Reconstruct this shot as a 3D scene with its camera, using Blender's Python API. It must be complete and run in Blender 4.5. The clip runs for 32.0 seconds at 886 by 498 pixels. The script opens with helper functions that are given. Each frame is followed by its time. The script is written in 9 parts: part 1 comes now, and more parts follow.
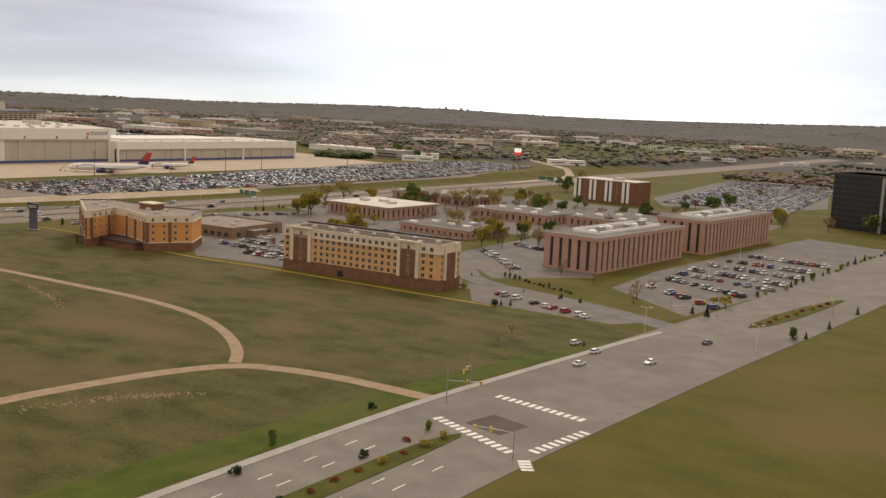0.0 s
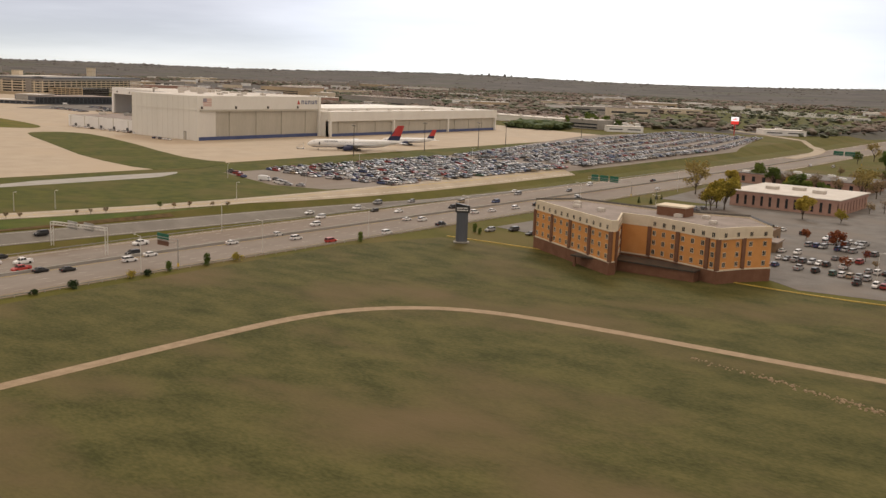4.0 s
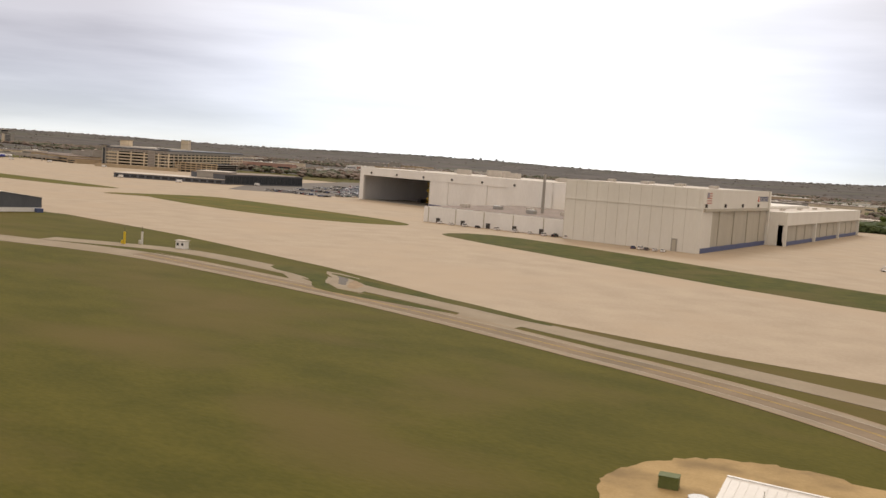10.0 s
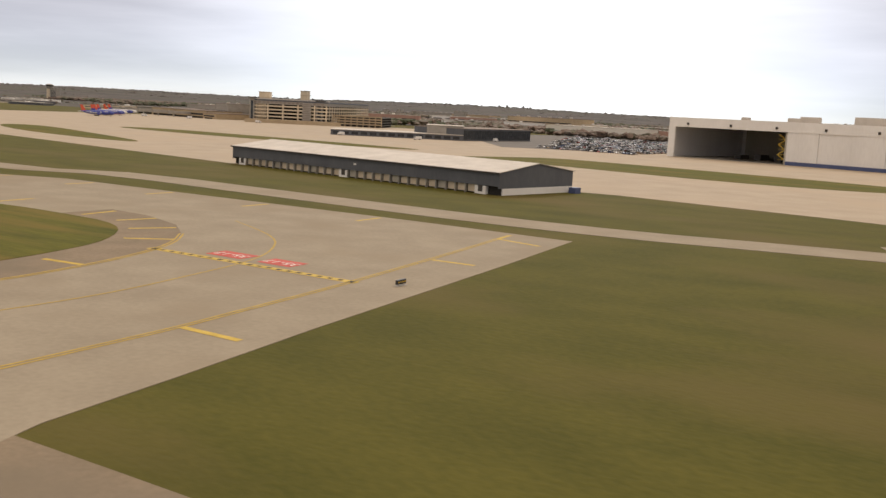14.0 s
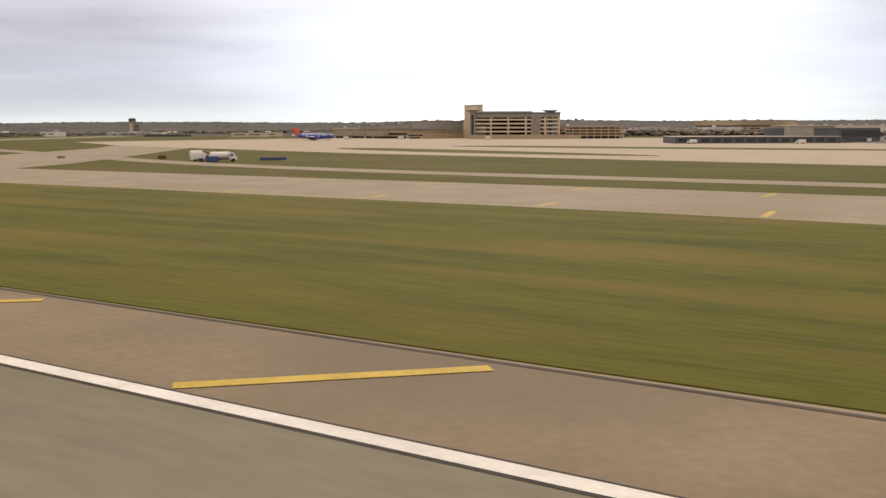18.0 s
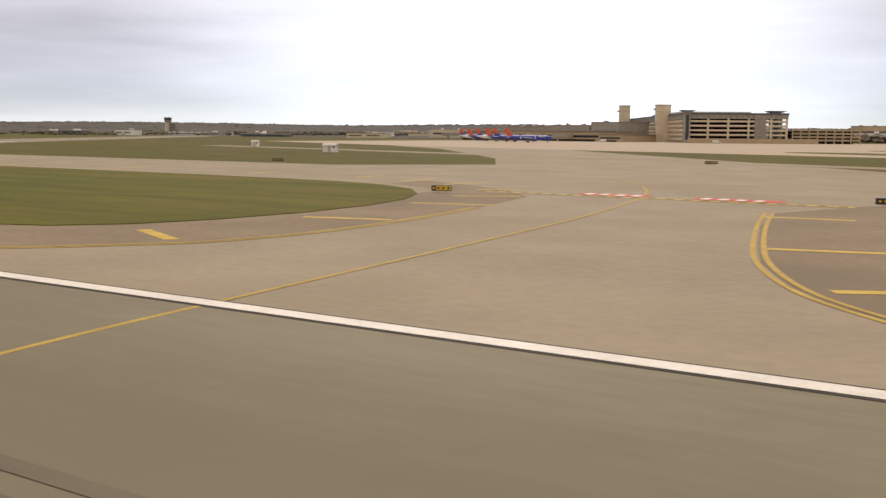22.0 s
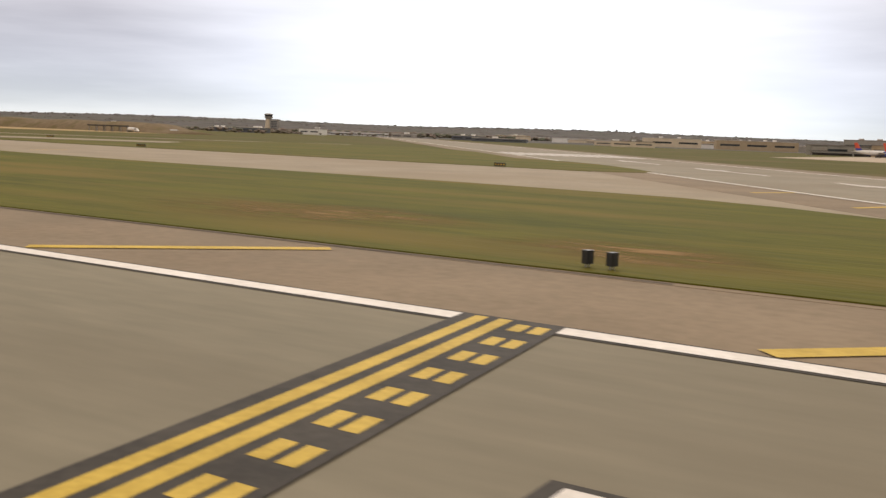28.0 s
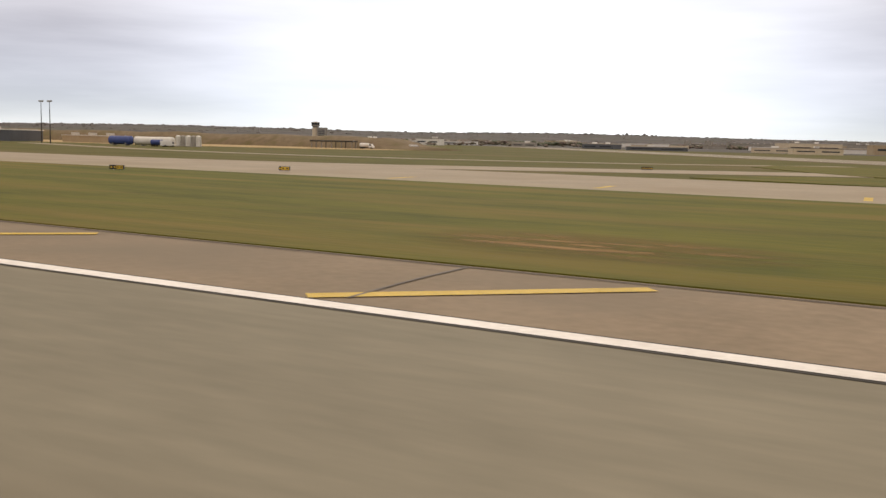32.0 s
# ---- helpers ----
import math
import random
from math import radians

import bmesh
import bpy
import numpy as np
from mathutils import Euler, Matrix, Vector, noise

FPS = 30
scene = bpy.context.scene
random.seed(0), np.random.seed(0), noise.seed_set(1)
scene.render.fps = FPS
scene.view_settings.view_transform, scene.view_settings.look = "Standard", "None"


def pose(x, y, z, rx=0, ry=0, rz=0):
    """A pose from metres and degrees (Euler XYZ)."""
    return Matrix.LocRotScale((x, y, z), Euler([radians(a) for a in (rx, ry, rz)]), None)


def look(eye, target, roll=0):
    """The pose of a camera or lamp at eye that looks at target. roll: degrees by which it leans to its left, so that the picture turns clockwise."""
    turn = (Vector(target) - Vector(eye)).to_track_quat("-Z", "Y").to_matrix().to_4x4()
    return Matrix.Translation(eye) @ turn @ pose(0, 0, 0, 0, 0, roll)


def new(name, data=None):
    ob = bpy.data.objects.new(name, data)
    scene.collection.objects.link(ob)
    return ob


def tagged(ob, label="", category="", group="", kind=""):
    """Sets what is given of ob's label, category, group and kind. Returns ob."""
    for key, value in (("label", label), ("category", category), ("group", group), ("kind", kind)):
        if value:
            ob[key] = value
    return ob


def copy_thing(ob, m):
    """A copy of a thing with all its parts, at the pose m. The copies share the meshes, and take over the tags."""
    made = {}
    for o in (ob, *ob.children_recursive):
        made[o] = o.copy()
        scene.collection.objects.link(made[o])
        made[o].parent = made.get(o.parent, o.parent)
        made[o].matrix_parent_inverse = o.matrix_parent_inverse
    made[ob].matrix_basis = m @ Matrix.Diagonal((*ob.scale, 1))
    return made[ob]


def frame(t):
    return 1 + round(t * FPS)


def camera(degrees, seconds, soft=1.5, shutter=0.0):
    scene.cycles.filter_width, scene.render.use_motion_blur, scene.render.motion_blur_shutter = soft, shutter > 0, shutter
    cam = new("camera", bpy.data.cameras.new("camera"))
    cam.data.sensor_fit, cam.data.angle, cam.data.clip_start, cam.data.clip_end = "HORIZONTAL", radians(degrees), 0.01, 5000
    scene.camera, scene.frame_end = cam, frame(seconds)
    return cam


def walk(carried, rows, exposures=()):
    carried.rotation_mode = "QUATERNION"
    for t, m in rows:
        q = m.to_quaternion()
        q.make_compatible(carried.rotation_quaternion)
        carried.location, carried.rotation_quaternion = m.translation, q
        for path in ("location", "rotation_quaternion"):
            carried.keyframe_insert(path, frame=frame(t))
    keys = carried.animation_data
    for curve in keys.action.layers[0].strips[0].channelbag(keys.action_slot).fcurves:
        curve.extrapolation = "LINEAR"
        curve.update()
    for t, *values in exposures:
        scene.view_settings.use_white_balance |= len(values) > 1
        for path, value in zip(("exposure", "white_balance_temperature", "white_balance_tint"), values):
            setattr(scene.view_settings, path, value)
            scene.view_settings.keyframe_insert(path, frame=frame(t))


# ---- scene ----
# metres in the scene for each true metre
SIZE = 0.58
cam = camera(49.3, 32.0, soft=1.45, shutter=0.06)
PATH = [
    (0, (1037.07, -5.78, 65.58), (1025.86, 10.53, 62.72), 2.58),
    (0.5, (1003.32, -4.53, 64.15), (992.00, 11.72, 61.30), 2.58),
    (1, (969.57, -3.38, 62.68), (958.10, 12.68, 59.43), 2.03),
    (1.5, (935.82, -2.40, 61.16), (924.38, 13.65, 57.81), 1.99),
    (2, (902.08, -1.58, 59.55), (890.72, 14.54, 56.22), 2.62),
    (2.5, (868.33, -0.81, 57.87), (856.76, 15.16, 54.53), 2.82),
    (3, (834.56, -0.05, 56.15), (822.96, 15.89, 52.78), 3.08),
    (3.5, (800.77, 0.72, 54.39), (789.17, 16.64, 50.92), 2.65),
    (5.5, (665.10, 2.50, 46.95), (654.80, 19.28, 43.44), 0.90),
    (6, (631.09, 2.27, 45.28), (620.99, 19.25, 42.14), 0.69),
    (6.5, (597.05, 1.88, 43.67), (587.09, 19.05, 41.17), 0.69),
    (7, (562.99, 1.37, 42.18), (552.96, 18.52, 39.95), 1.00),
    (7.5, (528.95, 0.80, 40.91), (518.67, 17.80, 38.55), 0.91),
    (8, (494.91, 0.24, 39.87), (484.43, 17.08, 37.28), 1.32),
    (8.5, (460.89, -0.25, 38.96), (450.35, 16.53, 36.28), 1.75),
    (9, (426.89, -0.64, 37.98), (416.34, 16.19, 35.64), 2.74),
    (9.5, (392.90, -0.99, 37.17), (382.35, 15.92, 35.50), 3.94),
    (10, (358.92, -1.29, 36.13), (348.33, 15.58, 34.33), 3.94),
    (10.5, (324.95, -1.55, 34.92), (314.31, 15.21, 32.46), 2.82),
    (11, (290.98, -1.76, 33.64), (280.28, 14.85, 30.55), 1.54),
    (11.5, (257.05, -1.92, 31.81), (246.24, 14.50, 28.13), 0.14),
    (12, (223.14, -1.99, 30.01), (212.43, 14.53, 26.44), 0.10),
    (12.5, (189.25, -2.00, 28.26), (178.68, 14.65, 24.93), 0.73),
    (13, (155.39, -1.96, 26.61), (144.87, 14.73, 23.36), 1.44),
    (13.5, (121.52, -1.92, 25.09), (111.02, 14.83, 22.04), 2.27),
    (14, (87.62, -1.93, 23.64), (77.22, 14.91, 20.80), 2.84),
    (14.5, (53.70, -2.00, 22.23), (43.28, 14.74, 18.84), 1.82),
    (15, (19.78, -2.02, 20.83), (9.41, 14.77, 17.59), 2.26),
    (15.5, (-14.13, -2.08, 19.32), (-24.56, 14.80, 16.77), 3.47),
    (17.5, (-149.09, -1.38, 11.14), (-160.10, 15.10, 8.47), 0.24),
    (18, (-182.62, -1.80, 10.13), (-193.49, 14.80, 7.66), -0.20),
    (18.5, (-215.20, -2.24, 9.41), (-225.99, 14.43, 7.05), -0.38),
    (19, (-246.58, -2.64, 8.90), (-257.23, 14.13, 6.59), -0.15),
    (19.5, (-276.87, -2.97, 8.48), (-287.21, 14.00, 6.23), 0.24),
    (20, (-306.55, -3.23, 8.13), (-316.76, 13.82, 5.87), 0.87),
    (20.5, (-335.91, -3.38, 7.79), (-346.19, 13.62, 5.46), 0.85),
    (21, (-364.89, -3.49, 7.37), (-375.26, 13.45, 5.01), 0.71),
    (21.5, (-393.52, -3.64, 6.95), (-403.97, 13.25, 4.66), 0.53),
    (22, (-422.23, -3.86, 6.62), (-432.70, 13.01, 4.24), 0.48),
    (22.5, (-451.13, -4.08, 6.36), (-461.55, 12.81, 3.83), 0.99),
    (23, (-480.38, -4.18, 6.23), (-490.83, 12.69, 3.69), 1.48),
    (23.5, (-509.72, -4.14, 6.13), (-520.47, 12.52, 3.50), 1.38),
    (24, (-539.10, -4.03, 6.05), (-549.49, 12.90, 3.69), 1.34),
    (24.5, (-568.49, -3.85, 5.96), (-578.83, 13.10, 3.50), 1.12),
    (26.5, (-692.84, -2.42, 5.54), (-702.89, 14.71, 3.18), 2.33),
    (27, (-721.08, -2.21, 5.52), (-731.43, 14.74, 3.12), 2.58),
    (27.5, (-748.75, -2.04, 5.50), (-759.11, 14.89, 3.08), 2.28),
    (28, (-776.29, -2.03, 5.43), (-786.73, 14.87, 3.09), 2.06),
    (28.5, (-804.01, -2.08, 5.44), (-814.39, 14.85, 3.06), 1.89),
    (29, (-831.17, -2.15, 5.46), (-841.44, 14.83, 2.98), 2.42),
    (29.5, (-857.40, -2.21, 5.46), (-867.67, 14.78, 3.01), 2.85),
    (30, (-883.06, -2.27, 5.45), (-893.34, 14.71, 2.97), 2.46),
    (30.5, (-908.26, -2.30, 5.45), (-918.32, 14.81, 3.03), 1.06),
    (31, (-933.00, -2.33, 5.46), (-943.04, 14.82, 3.13), 1.19),
    (31.5, (-957.66, -2.35, 5.47), (-967.69, 14.80, 3.18), 1.51),
    (32, (-982.21, -2.36, 5.48), (-992.37, 14.73, 3.25), 1.29),
]
walk(cam, [(t, look(Vector(eye) * SIZE, Vector(target) * SIZE, roll)) for t, eye, target, roll in PATH],
     exposures=[(0, -0.17, 6010, 8), (32, -0.17, 6010, 8)])

# ---- sky and light: a bright overcast day, the sun behind thin cloud ----
SUN_AZ, SUN_EL = radians(27), radians(38)
sun_way = Vector((-math.sin(SUN_AZ) * math.cos(SUN_EL), math.cos(SUN_AZ) * math.cos(SUN_EL), math.sin(SUN_EL)))
sun = new("sun", bpy.data.lights.new("sun", "SUN"))
sun.data.energy, sun.data.angle, sun.data.color = 1.3, radians(14), (1.0, 0.93, 0.84)
sun.rotation_euler = (-sun_way).to_track_quat("-Z", "Y").to_euler()

world = bpy.data.worlds.new("overcast_sky")
world.use_nodes = True
scene.world = world
wn, wl = world.node_tree.nodes, world.node_tree.links
wn.clear()
sky = wn.new("ShaderNodeTexSky")
sky.sky_type, sky.sun_disc, sky.sun_elevation, sky.sun_rotation = "NISHITA", False, SUN_EL, -SUN_AZ
sky.dust_density, sky.air_density = 0.1, 0.35
sky_bg = wn.new("ShaderNodeBackground")
sky_bg.inputs["Strength"].default_value = 0.05
wl.new(sky.outputs[0], sky_bg.inputs["Color"])
coord = wn.new("ShaderNodeTexCoord")
stretch = wn.new("ShaderNodeMapping")
stretch.inputs["Scale"].default_value = (1.0, 1.0, 8.5)
wl.new(coord.outputs["Generated"], stretch.inputs["Vector"])
cloud = wn.new("ShaderNodeTexNoise")
cloud.inputs["Scale"].default_value, cloud.inputs["Detail"].default_value = 2.6, 7
cloud.inputs["Roughness"].default_value = 0.52
wl.new(stretch.outputs[0], cloud.inputs["Vector"])
ramp = wn.new("ShaderNodeValToRGB")
ramp.color_ramp.elements[0].position, ramp.color_ramp.elements[0].color = 0.36, (0.52, 0.388, 0.255, 1)
ramp.color_ramp.elements[1].position, ramp.color_ramp.elements[1].color = 0.64, (0.76, 0.61, 0.468, 1)
wl.new(cloud.outputs[0], ramp.inputs[0])
toward = wn.new("ShaderNodeVectorMath")
toward.operation = "DOT_PRODUCT"
glow_way = Vector((-math.sin(SUN_AZ), math.cos(SUN_AZ), 0.30)).normalized()
toward.inputs[1].default_value = glow_way
wl.new(coord.outputs["Generated"], toward.inputs[0])
glow = wn.new("ShaderNodeMapRange")
glow.interpolation_type = "SMOOTHSTEP"
glow.inputs["From Min"].default_value, glow.inputs["From Max"].default_value = 0.89, 0.995
glow.inputs["To Min"].default_value, glow.inputs["To Max"].default_value = 0.0, 0.62
wl.new(toward.outputs["Value"], glow.inputs[0])
add = wn.new("ShaderNodeMix")
add.data_type, add.blend_type = "RGBA", "ADD"
add.inputs["Factor"].default_value = 1.0
wl.new(ramp.outputs[0], add.inputs[6])
wl.new(glow.outputs[0], add.inputs[7])
cloud_bg = wn.new("ShaderNodeBackground")
# an overcast sky is brighter overhead than at its rim
split = wn.new("ShaderNodeSeparateXYZ")
wl.new(coord.outputs["Generated"], split.inputs[0])
rise = wn.new("ShaderNodeMapRange")
rise.inputs["From Min"].default_value, rise.inputs["From Max"].default_value = 0.12, 0.9
rise.inputs["To Min"].default_value, rise.inputs["To Max"].default_value = 0.9, 2.25
wl.new(split.outputs[2], rise.inputs[0])
wl.new(rise.outputs[0], cloud_bg.inputs["Strength"])
wl.new(add.outputs[2], cloud_bg.inputs["Color"])
both = wn.new("ShaderNodeAddShader")
wl.new(sky_bg.outputs[0], both.inputs[0])
wl.new(cloud_bg.outputs[0], both.inputs[1])
out = wn.new("ShaderNodeOutputWorld")
wl.new(both.outputs[0], out.inputs[0])


# ---- materials ----
def mat(name, a, b, size=4.0, fine=0.3, rough=0.85, bump=0.0, metal=0.0, stretch=(1, 1, 1), c=None, patch=40.0, by_object=0.0, glass=0.0):
    """A surface that wanders between colours a and b at a broad and a fine scale (metres); c: a third colour in large patches."""
    m = bpy.data.materials.new(name)
    m.use_nodes = True
    n, l = m.node_tree.nodes, m.node_tree.links
    p = n["Principled BSDF"]
    p.inputs["Roughness"].default_value, p.inputs["Metallic"].default_value = rough, metal
    p.inputs["Specular IOR Level"].default_value = 0.5 if rough < 0.6 else 0.12
    tc = n.new("ShaderNodeTexCoord")
    mp = n.new("ShaderNodeMapping")
    mp.inputs["Scale"].default_value = stretch
    l.new(tc.outputs["Object"], mp.inputs[0])

    def noise_at(metres, detail):
        t = n.new("ShaderNodeTexNoise")
        t.inputs["Scale"].default_value, t.inputs["Detail"].default_value = 1.0 / metres, detail
        l.new(mp.outputs[0], t.inputs["Vector"])
        return t
    broad, small = noise_at(size, 5), noise_at(fine, 3)
    mix = n.new("ShaderNodeMath")
    mix.operation = "MULTIPLY_ADD"
    mix.inputs[1].default_value, mix.inputs[2].default_value = 0.4, 0.0
    l.new(small.outputs[0], mix.inputs[0])
    total = n.new("ShaderNodeMath")
    total.operation = "MULTIPLY_ADD"
    total.inputs[1].default_value = 0.6
    l.new(broad.outputs[0], total.inputs[0])
    l.new(mix.outputs[0], total.inputs[2])
    r = n.new("ShaderNodeValToRGB")
    r.color_ramp.elements[0].position, r.color_ramp.elements[0].color = 0.36, (*a, 1)
    r.color_ramp.elements[1].position, r.color_ramp.elements[1].color = 0.64, (*b, 1)
    l.new(total.outputs[0], r.inputs[0])
    colour = r.outputs[0]
    if c:
        big = noise_at(patch, 6)
        k = n.new("ShaderNodeMapRange")
        k.inputs["From Min"].default_value, k.inputs["From Max"].default_value = 0.48, 0.68
        l.new(big.outputs[0], k.inputs[0])
        x = n.new("ShaderNodeMix")
        x.data_type = "RGBA"
        l.new(k.outputs[0], x.inputs["Factor"])
        l.new(colour, x.inputs[6])
        x.inputs[7].default_value = (*c, 1)
        colour = x.outputs[2]
    if by_object:
        info = n.new("ShaderNodeObjectInfo")
        hsv = n.new("ShaderNodeHueSaturation")
        v = n.new("ShaderNodeMapRange")
        v.inputs["To Min"].default_value, v.inputs["To Max"].default_value = 1 - by_object, 1 + by_object
        l.new(info.outputs["Random"], v.inputs[0])
        l.new(v.outputs[0], hsv.inputs["Value"])
        l.new(colour, hsv.inputs["Color"])
        colour = hsv.outputs[0]
    l.new(colour, p.inputs["Base Color"])
    if bump:
        bp = n.new("ShaderNodeBump")
        bp.inputs["Strength"].default_value, bp.inputs["Distance"].default_value = 0.6, bump
        l.new(small.outputs[0], bp.inputs["Height"])
        l.new(bp.outputs[0], p.inputs["Normal"])
    return m


GRASS = mat("airfield_grass", (0.068, 0.073, 0.010), (0.124, 0.115, 0.014), 6, 0.7, 0.95, 0.07, stretch=(0.22, 1.3, 1), c=(0.150, 0.114, 0.024), patch=11)
OPEN_GRASS = mat("unmown_airfield_grass", (0.070, 0.067, 0.010), (0.104, 0.093, 0.015), 11, 0.7, 0.95, 0.07, stretch=(0.6, 1, 1), c=(0.118, 0.092, 0.028), patch=36)
FIELD = mat("rough_field_grass", (0.046, 0.047, 0.012), (0.106, 0.094, 0.031), 8, 0.6, 0.95, 0.1, stretch=(0.6, 1, 1), c=(0.120, 0.089, 0.042), patch=28)
LAWN = mat("mown_green_grass", (0.046, 0.055, 0.009), (0.094, 0.092, 0.015), 6, 0.5, 0.95, 0.04, c=(0.105, 0.088, 0.026), patch=25)
GREEN_VERGE = mat("bright_verge_grass", (0.042, 0.064, 0.007), (0.084, 0.100, 0.012), 6, 0.5, 0.95, 0.04, c=(0.092, 0.090, 0.020), patch=25)
APRON = mat("tan_concrete", (0.365, 0.300, 0.224), (0.435, 0.362, 0.274), 14, 0.8, 0.88, 0.004, c=(0.415, 0.335, 0.245), patch=60)
PALE_ROAD = mat("pale_cream_concrete_road", (0.345, 0.290, 0.215), (0.420, 0.355, 0.268), 9, 0.5, 0.9, 0.004, c=(0.32, 0.265, 0.195), patch=22)
GREY_ROAD = mat("grey_asphalt_road", (0.166, 0.150, 0.128), (0.226, 0.206, 0.180), 7, 0.5, 0.92, 0.005, c=(0.165, 0.148, 0.130), patch=24)
TAXI = mat("taxiway_concrete", (0.268, 0.224, 0.164), (0.330, 0.280, 0.207), 9, 0.7, 0.9, 0.004, c=(0.27, 0.22, 0.155), patch=26)
SHOULDER = mat("shoulder_asphalt", (0.200, 0.156, 0.106), (0.268, 0.210, 0.145), 8, 0.6, 0.92, 0.006, c=(0.19, 0.155, 0.11), patch=20)
RUNWAY = mat("runway_concrete", (0.182, 0.163, 0.118), (0.240, 0.214, 0.156), 8, 0.7, 0.88, 0.005, stretch=(0.25, 1, 1), c=(0.175, 0.152, 0.108), patch=18)
ROAD = mat("highway_concrete", (0.190, 0.162, 0.137), (0.250, 0.216, 0.184), 9, 0.5, 0.9, 0.004, stretch=(1, 0.2, 1), c=(0.20, 0.16, 0.128), patch=30)
ASPHALT = mat("worn_asphalt", (0.125, 0.115, 0.104), (0.199, 0.184, 0.168), 8, 0.5, 0.92, 0.006, c=(0.182, 0.156, 0.132), patch=25)
CROSS_CONCRETE = mat("crossing_runway_concrete", (0.222, 0.195, 0.146), (0.285, 0.250, 0.190), 9, 0.7, 0.88, 0.005, c=(0.225, 0.190, 0.138), patch=24)
DARK_ASPHALT = mat("dark_new_asphalt", (0.085, 0.070, 0.056), (0.115, 0.094, 0.074), 6, 0.4, 0.9, 0.005)
GRAVEL = mat("gravel_path", (0.250, 0.185, 0.118), (0.345, 0.262, 0.172), 2.5, 0.25, 0.95, 0.03)
DIRT = mat("bare_dirt", (0.340, 0.245, 0.118), (0.440, 0.320, 0.160), 5, 0.4, 0.95, 0.03, c=(0.24, 0.175, 0.09), patch=9)
WHITE_PAINT = mat("white_road_paint", (0.62, 0.58, 0.53), (0.80, 0.76, 0.71), 3, 0.25, 0.7)
FADED_WHITE = mat("faded_white_paint", (0.38, 0.345, 0.295), (0.56, 0.52, 0.46), 3, 0.25, 0.8)
YELLOW_PAINT = mat("yellow_road_paint", (0.42, 0.295, 0.045), (0.58, 0.41, 0.075), 2, 0.2, 0.7)
FADED_YELLOW = mat("faded_yellow_paint", (0.36, 0.25, 0.06), (0.50, 0.35, 0.07), 2, 0.2, 0.75)
BLACK_PAINT = mat("black_road_paint", (0.045, 0.040, 0.034), (0.075, 0.066, 0.055), 2, 0.3, 0.8)
RED_PAINT = mat("red_road_paint", (0.42, 0.07, 0.05), (0.55, 0.11, 0.08), 2, 0.3, 0.7)
RUBBER = mat("tyre_rubber_marks", (0.098, 0.084, 0.064), (0.165, 0.140, 0.104), 4, 0.5, 0.8, stretch=(0.1, 1, 1))
# woodland colour with extra blue, so distance haze is painted into it
WOODS = mat("hazy_autumn_woods", (0.056, 0.053, 0.048), (0.122, 0.106, 0.096), 160, 30.0, 0.95, c=(0.088, 0.085, 0.062), patch=420)
BEIGE_METAL = mat("cream_metal_cladding", (0.690, 0.665, 0.605), (0.750, 0.728, 0.668), 12, 1.0, 0.6, stretch=(1, 1, 0.25))
WHITE_METAL = mat("white_metal_cladding", (0.75, 0.735, 0.71), (0.83, 0.815, 0.79), 12, 1.0, 0.55, stretch=(1, 1, 0.25))
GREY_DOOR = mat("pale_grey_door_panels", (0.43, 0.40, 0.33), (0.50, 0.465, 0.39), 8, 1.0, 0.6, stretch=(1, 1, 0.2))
BLUE_BAND = mat("blue_painted_band", (0.055, 0.075, 0.18), (0.075, 0.10, 0.22), 5, 0.5, 0.5)
ROOF = mat("gravel_roof", (0.22, 0.185, 0.162), (0.31, 0.265, 0.235), 6, 0.5, 0.95, 0.02)
LIGHT_ROOF = mat("pale_roof_membrane", (0.50, 0.46, 0.41), (0.62, 0.575, 0.52), 6, 0.5, 0.8)
# near-black that paints the shade of open interiors; also used for seams
DARK = mat("interior_shade_and_seams", (0.030, 0.028, 0.026), (0.055, 0.052, 0.048), 6, 0.8, 0.9)
STEEL = mat("galvanised_steel", (0.34, 0.33, 0.31), (0.45, 0.435, 0.41), 2, 0.2, 0.45, metal=0.6)
DARK_STEEL = mat("dark_bronze_metal", (0.045, 0.040, 0.035), (0.075, 0.066, 0.056), 2, 0.2, 0.5, metal=0.3)
GLASS = mat("window_glass", (0.020, 0.024, 0.030), (0.050, 0.056, 0.064), 3, 0.5, 0.12)
TAN_STUCCO = mat("orange_tan_stucco", (0.585, 0.337, 0.135), (0.673, 0.398, 0.170), 4, 0.4, 0.9, by_object=0.04)
CREAM_STUCCO = mat("cream_stucco", (0.600, 0.515, 0.385), (0.705, 0.612, 0.475), 4, 0.4, 0.9)
BROWN_BRICK = mat("brown_brick", (0.155, 0.078, 0.048), (0.215, 0.115, 0.072), 3, 0.25, 0.92, 0.01)
ORANGE_STUCCO = mat("burnt_orange_stucco", (0.56, 0.265, 0.085), (0.65, 0.325, 0.115), 4, 0.4, 0.9)
PINK_BRICK = mat("rose_brown_brick", (0.364, 0.230, 0.183), (0.454, 0.293, 0.237), 3, 0.25, 0.92, 0.01, by_object=0.06)
GREY_CONCRETE = mat("weathered_concrete", (0.295, 0.278, 0.252), (0.375, 0.355, 0.322), 5, 0.5, 0.9, 0.01)
TAN_CONCRETE = mat("tan_precast_concrete", (0.40, 0.320, 0.215), (0.475, 0.385, 0.265), 5, 0.5, 0.9, 0.01)
SLATE_METAL = mat("slate_blue_metal_siding", (0.078, 0.085, 0.100), (0.108, 0.116, 0.135), 5, 0.5, 0.55, stretch=(1, 1, 0.2))


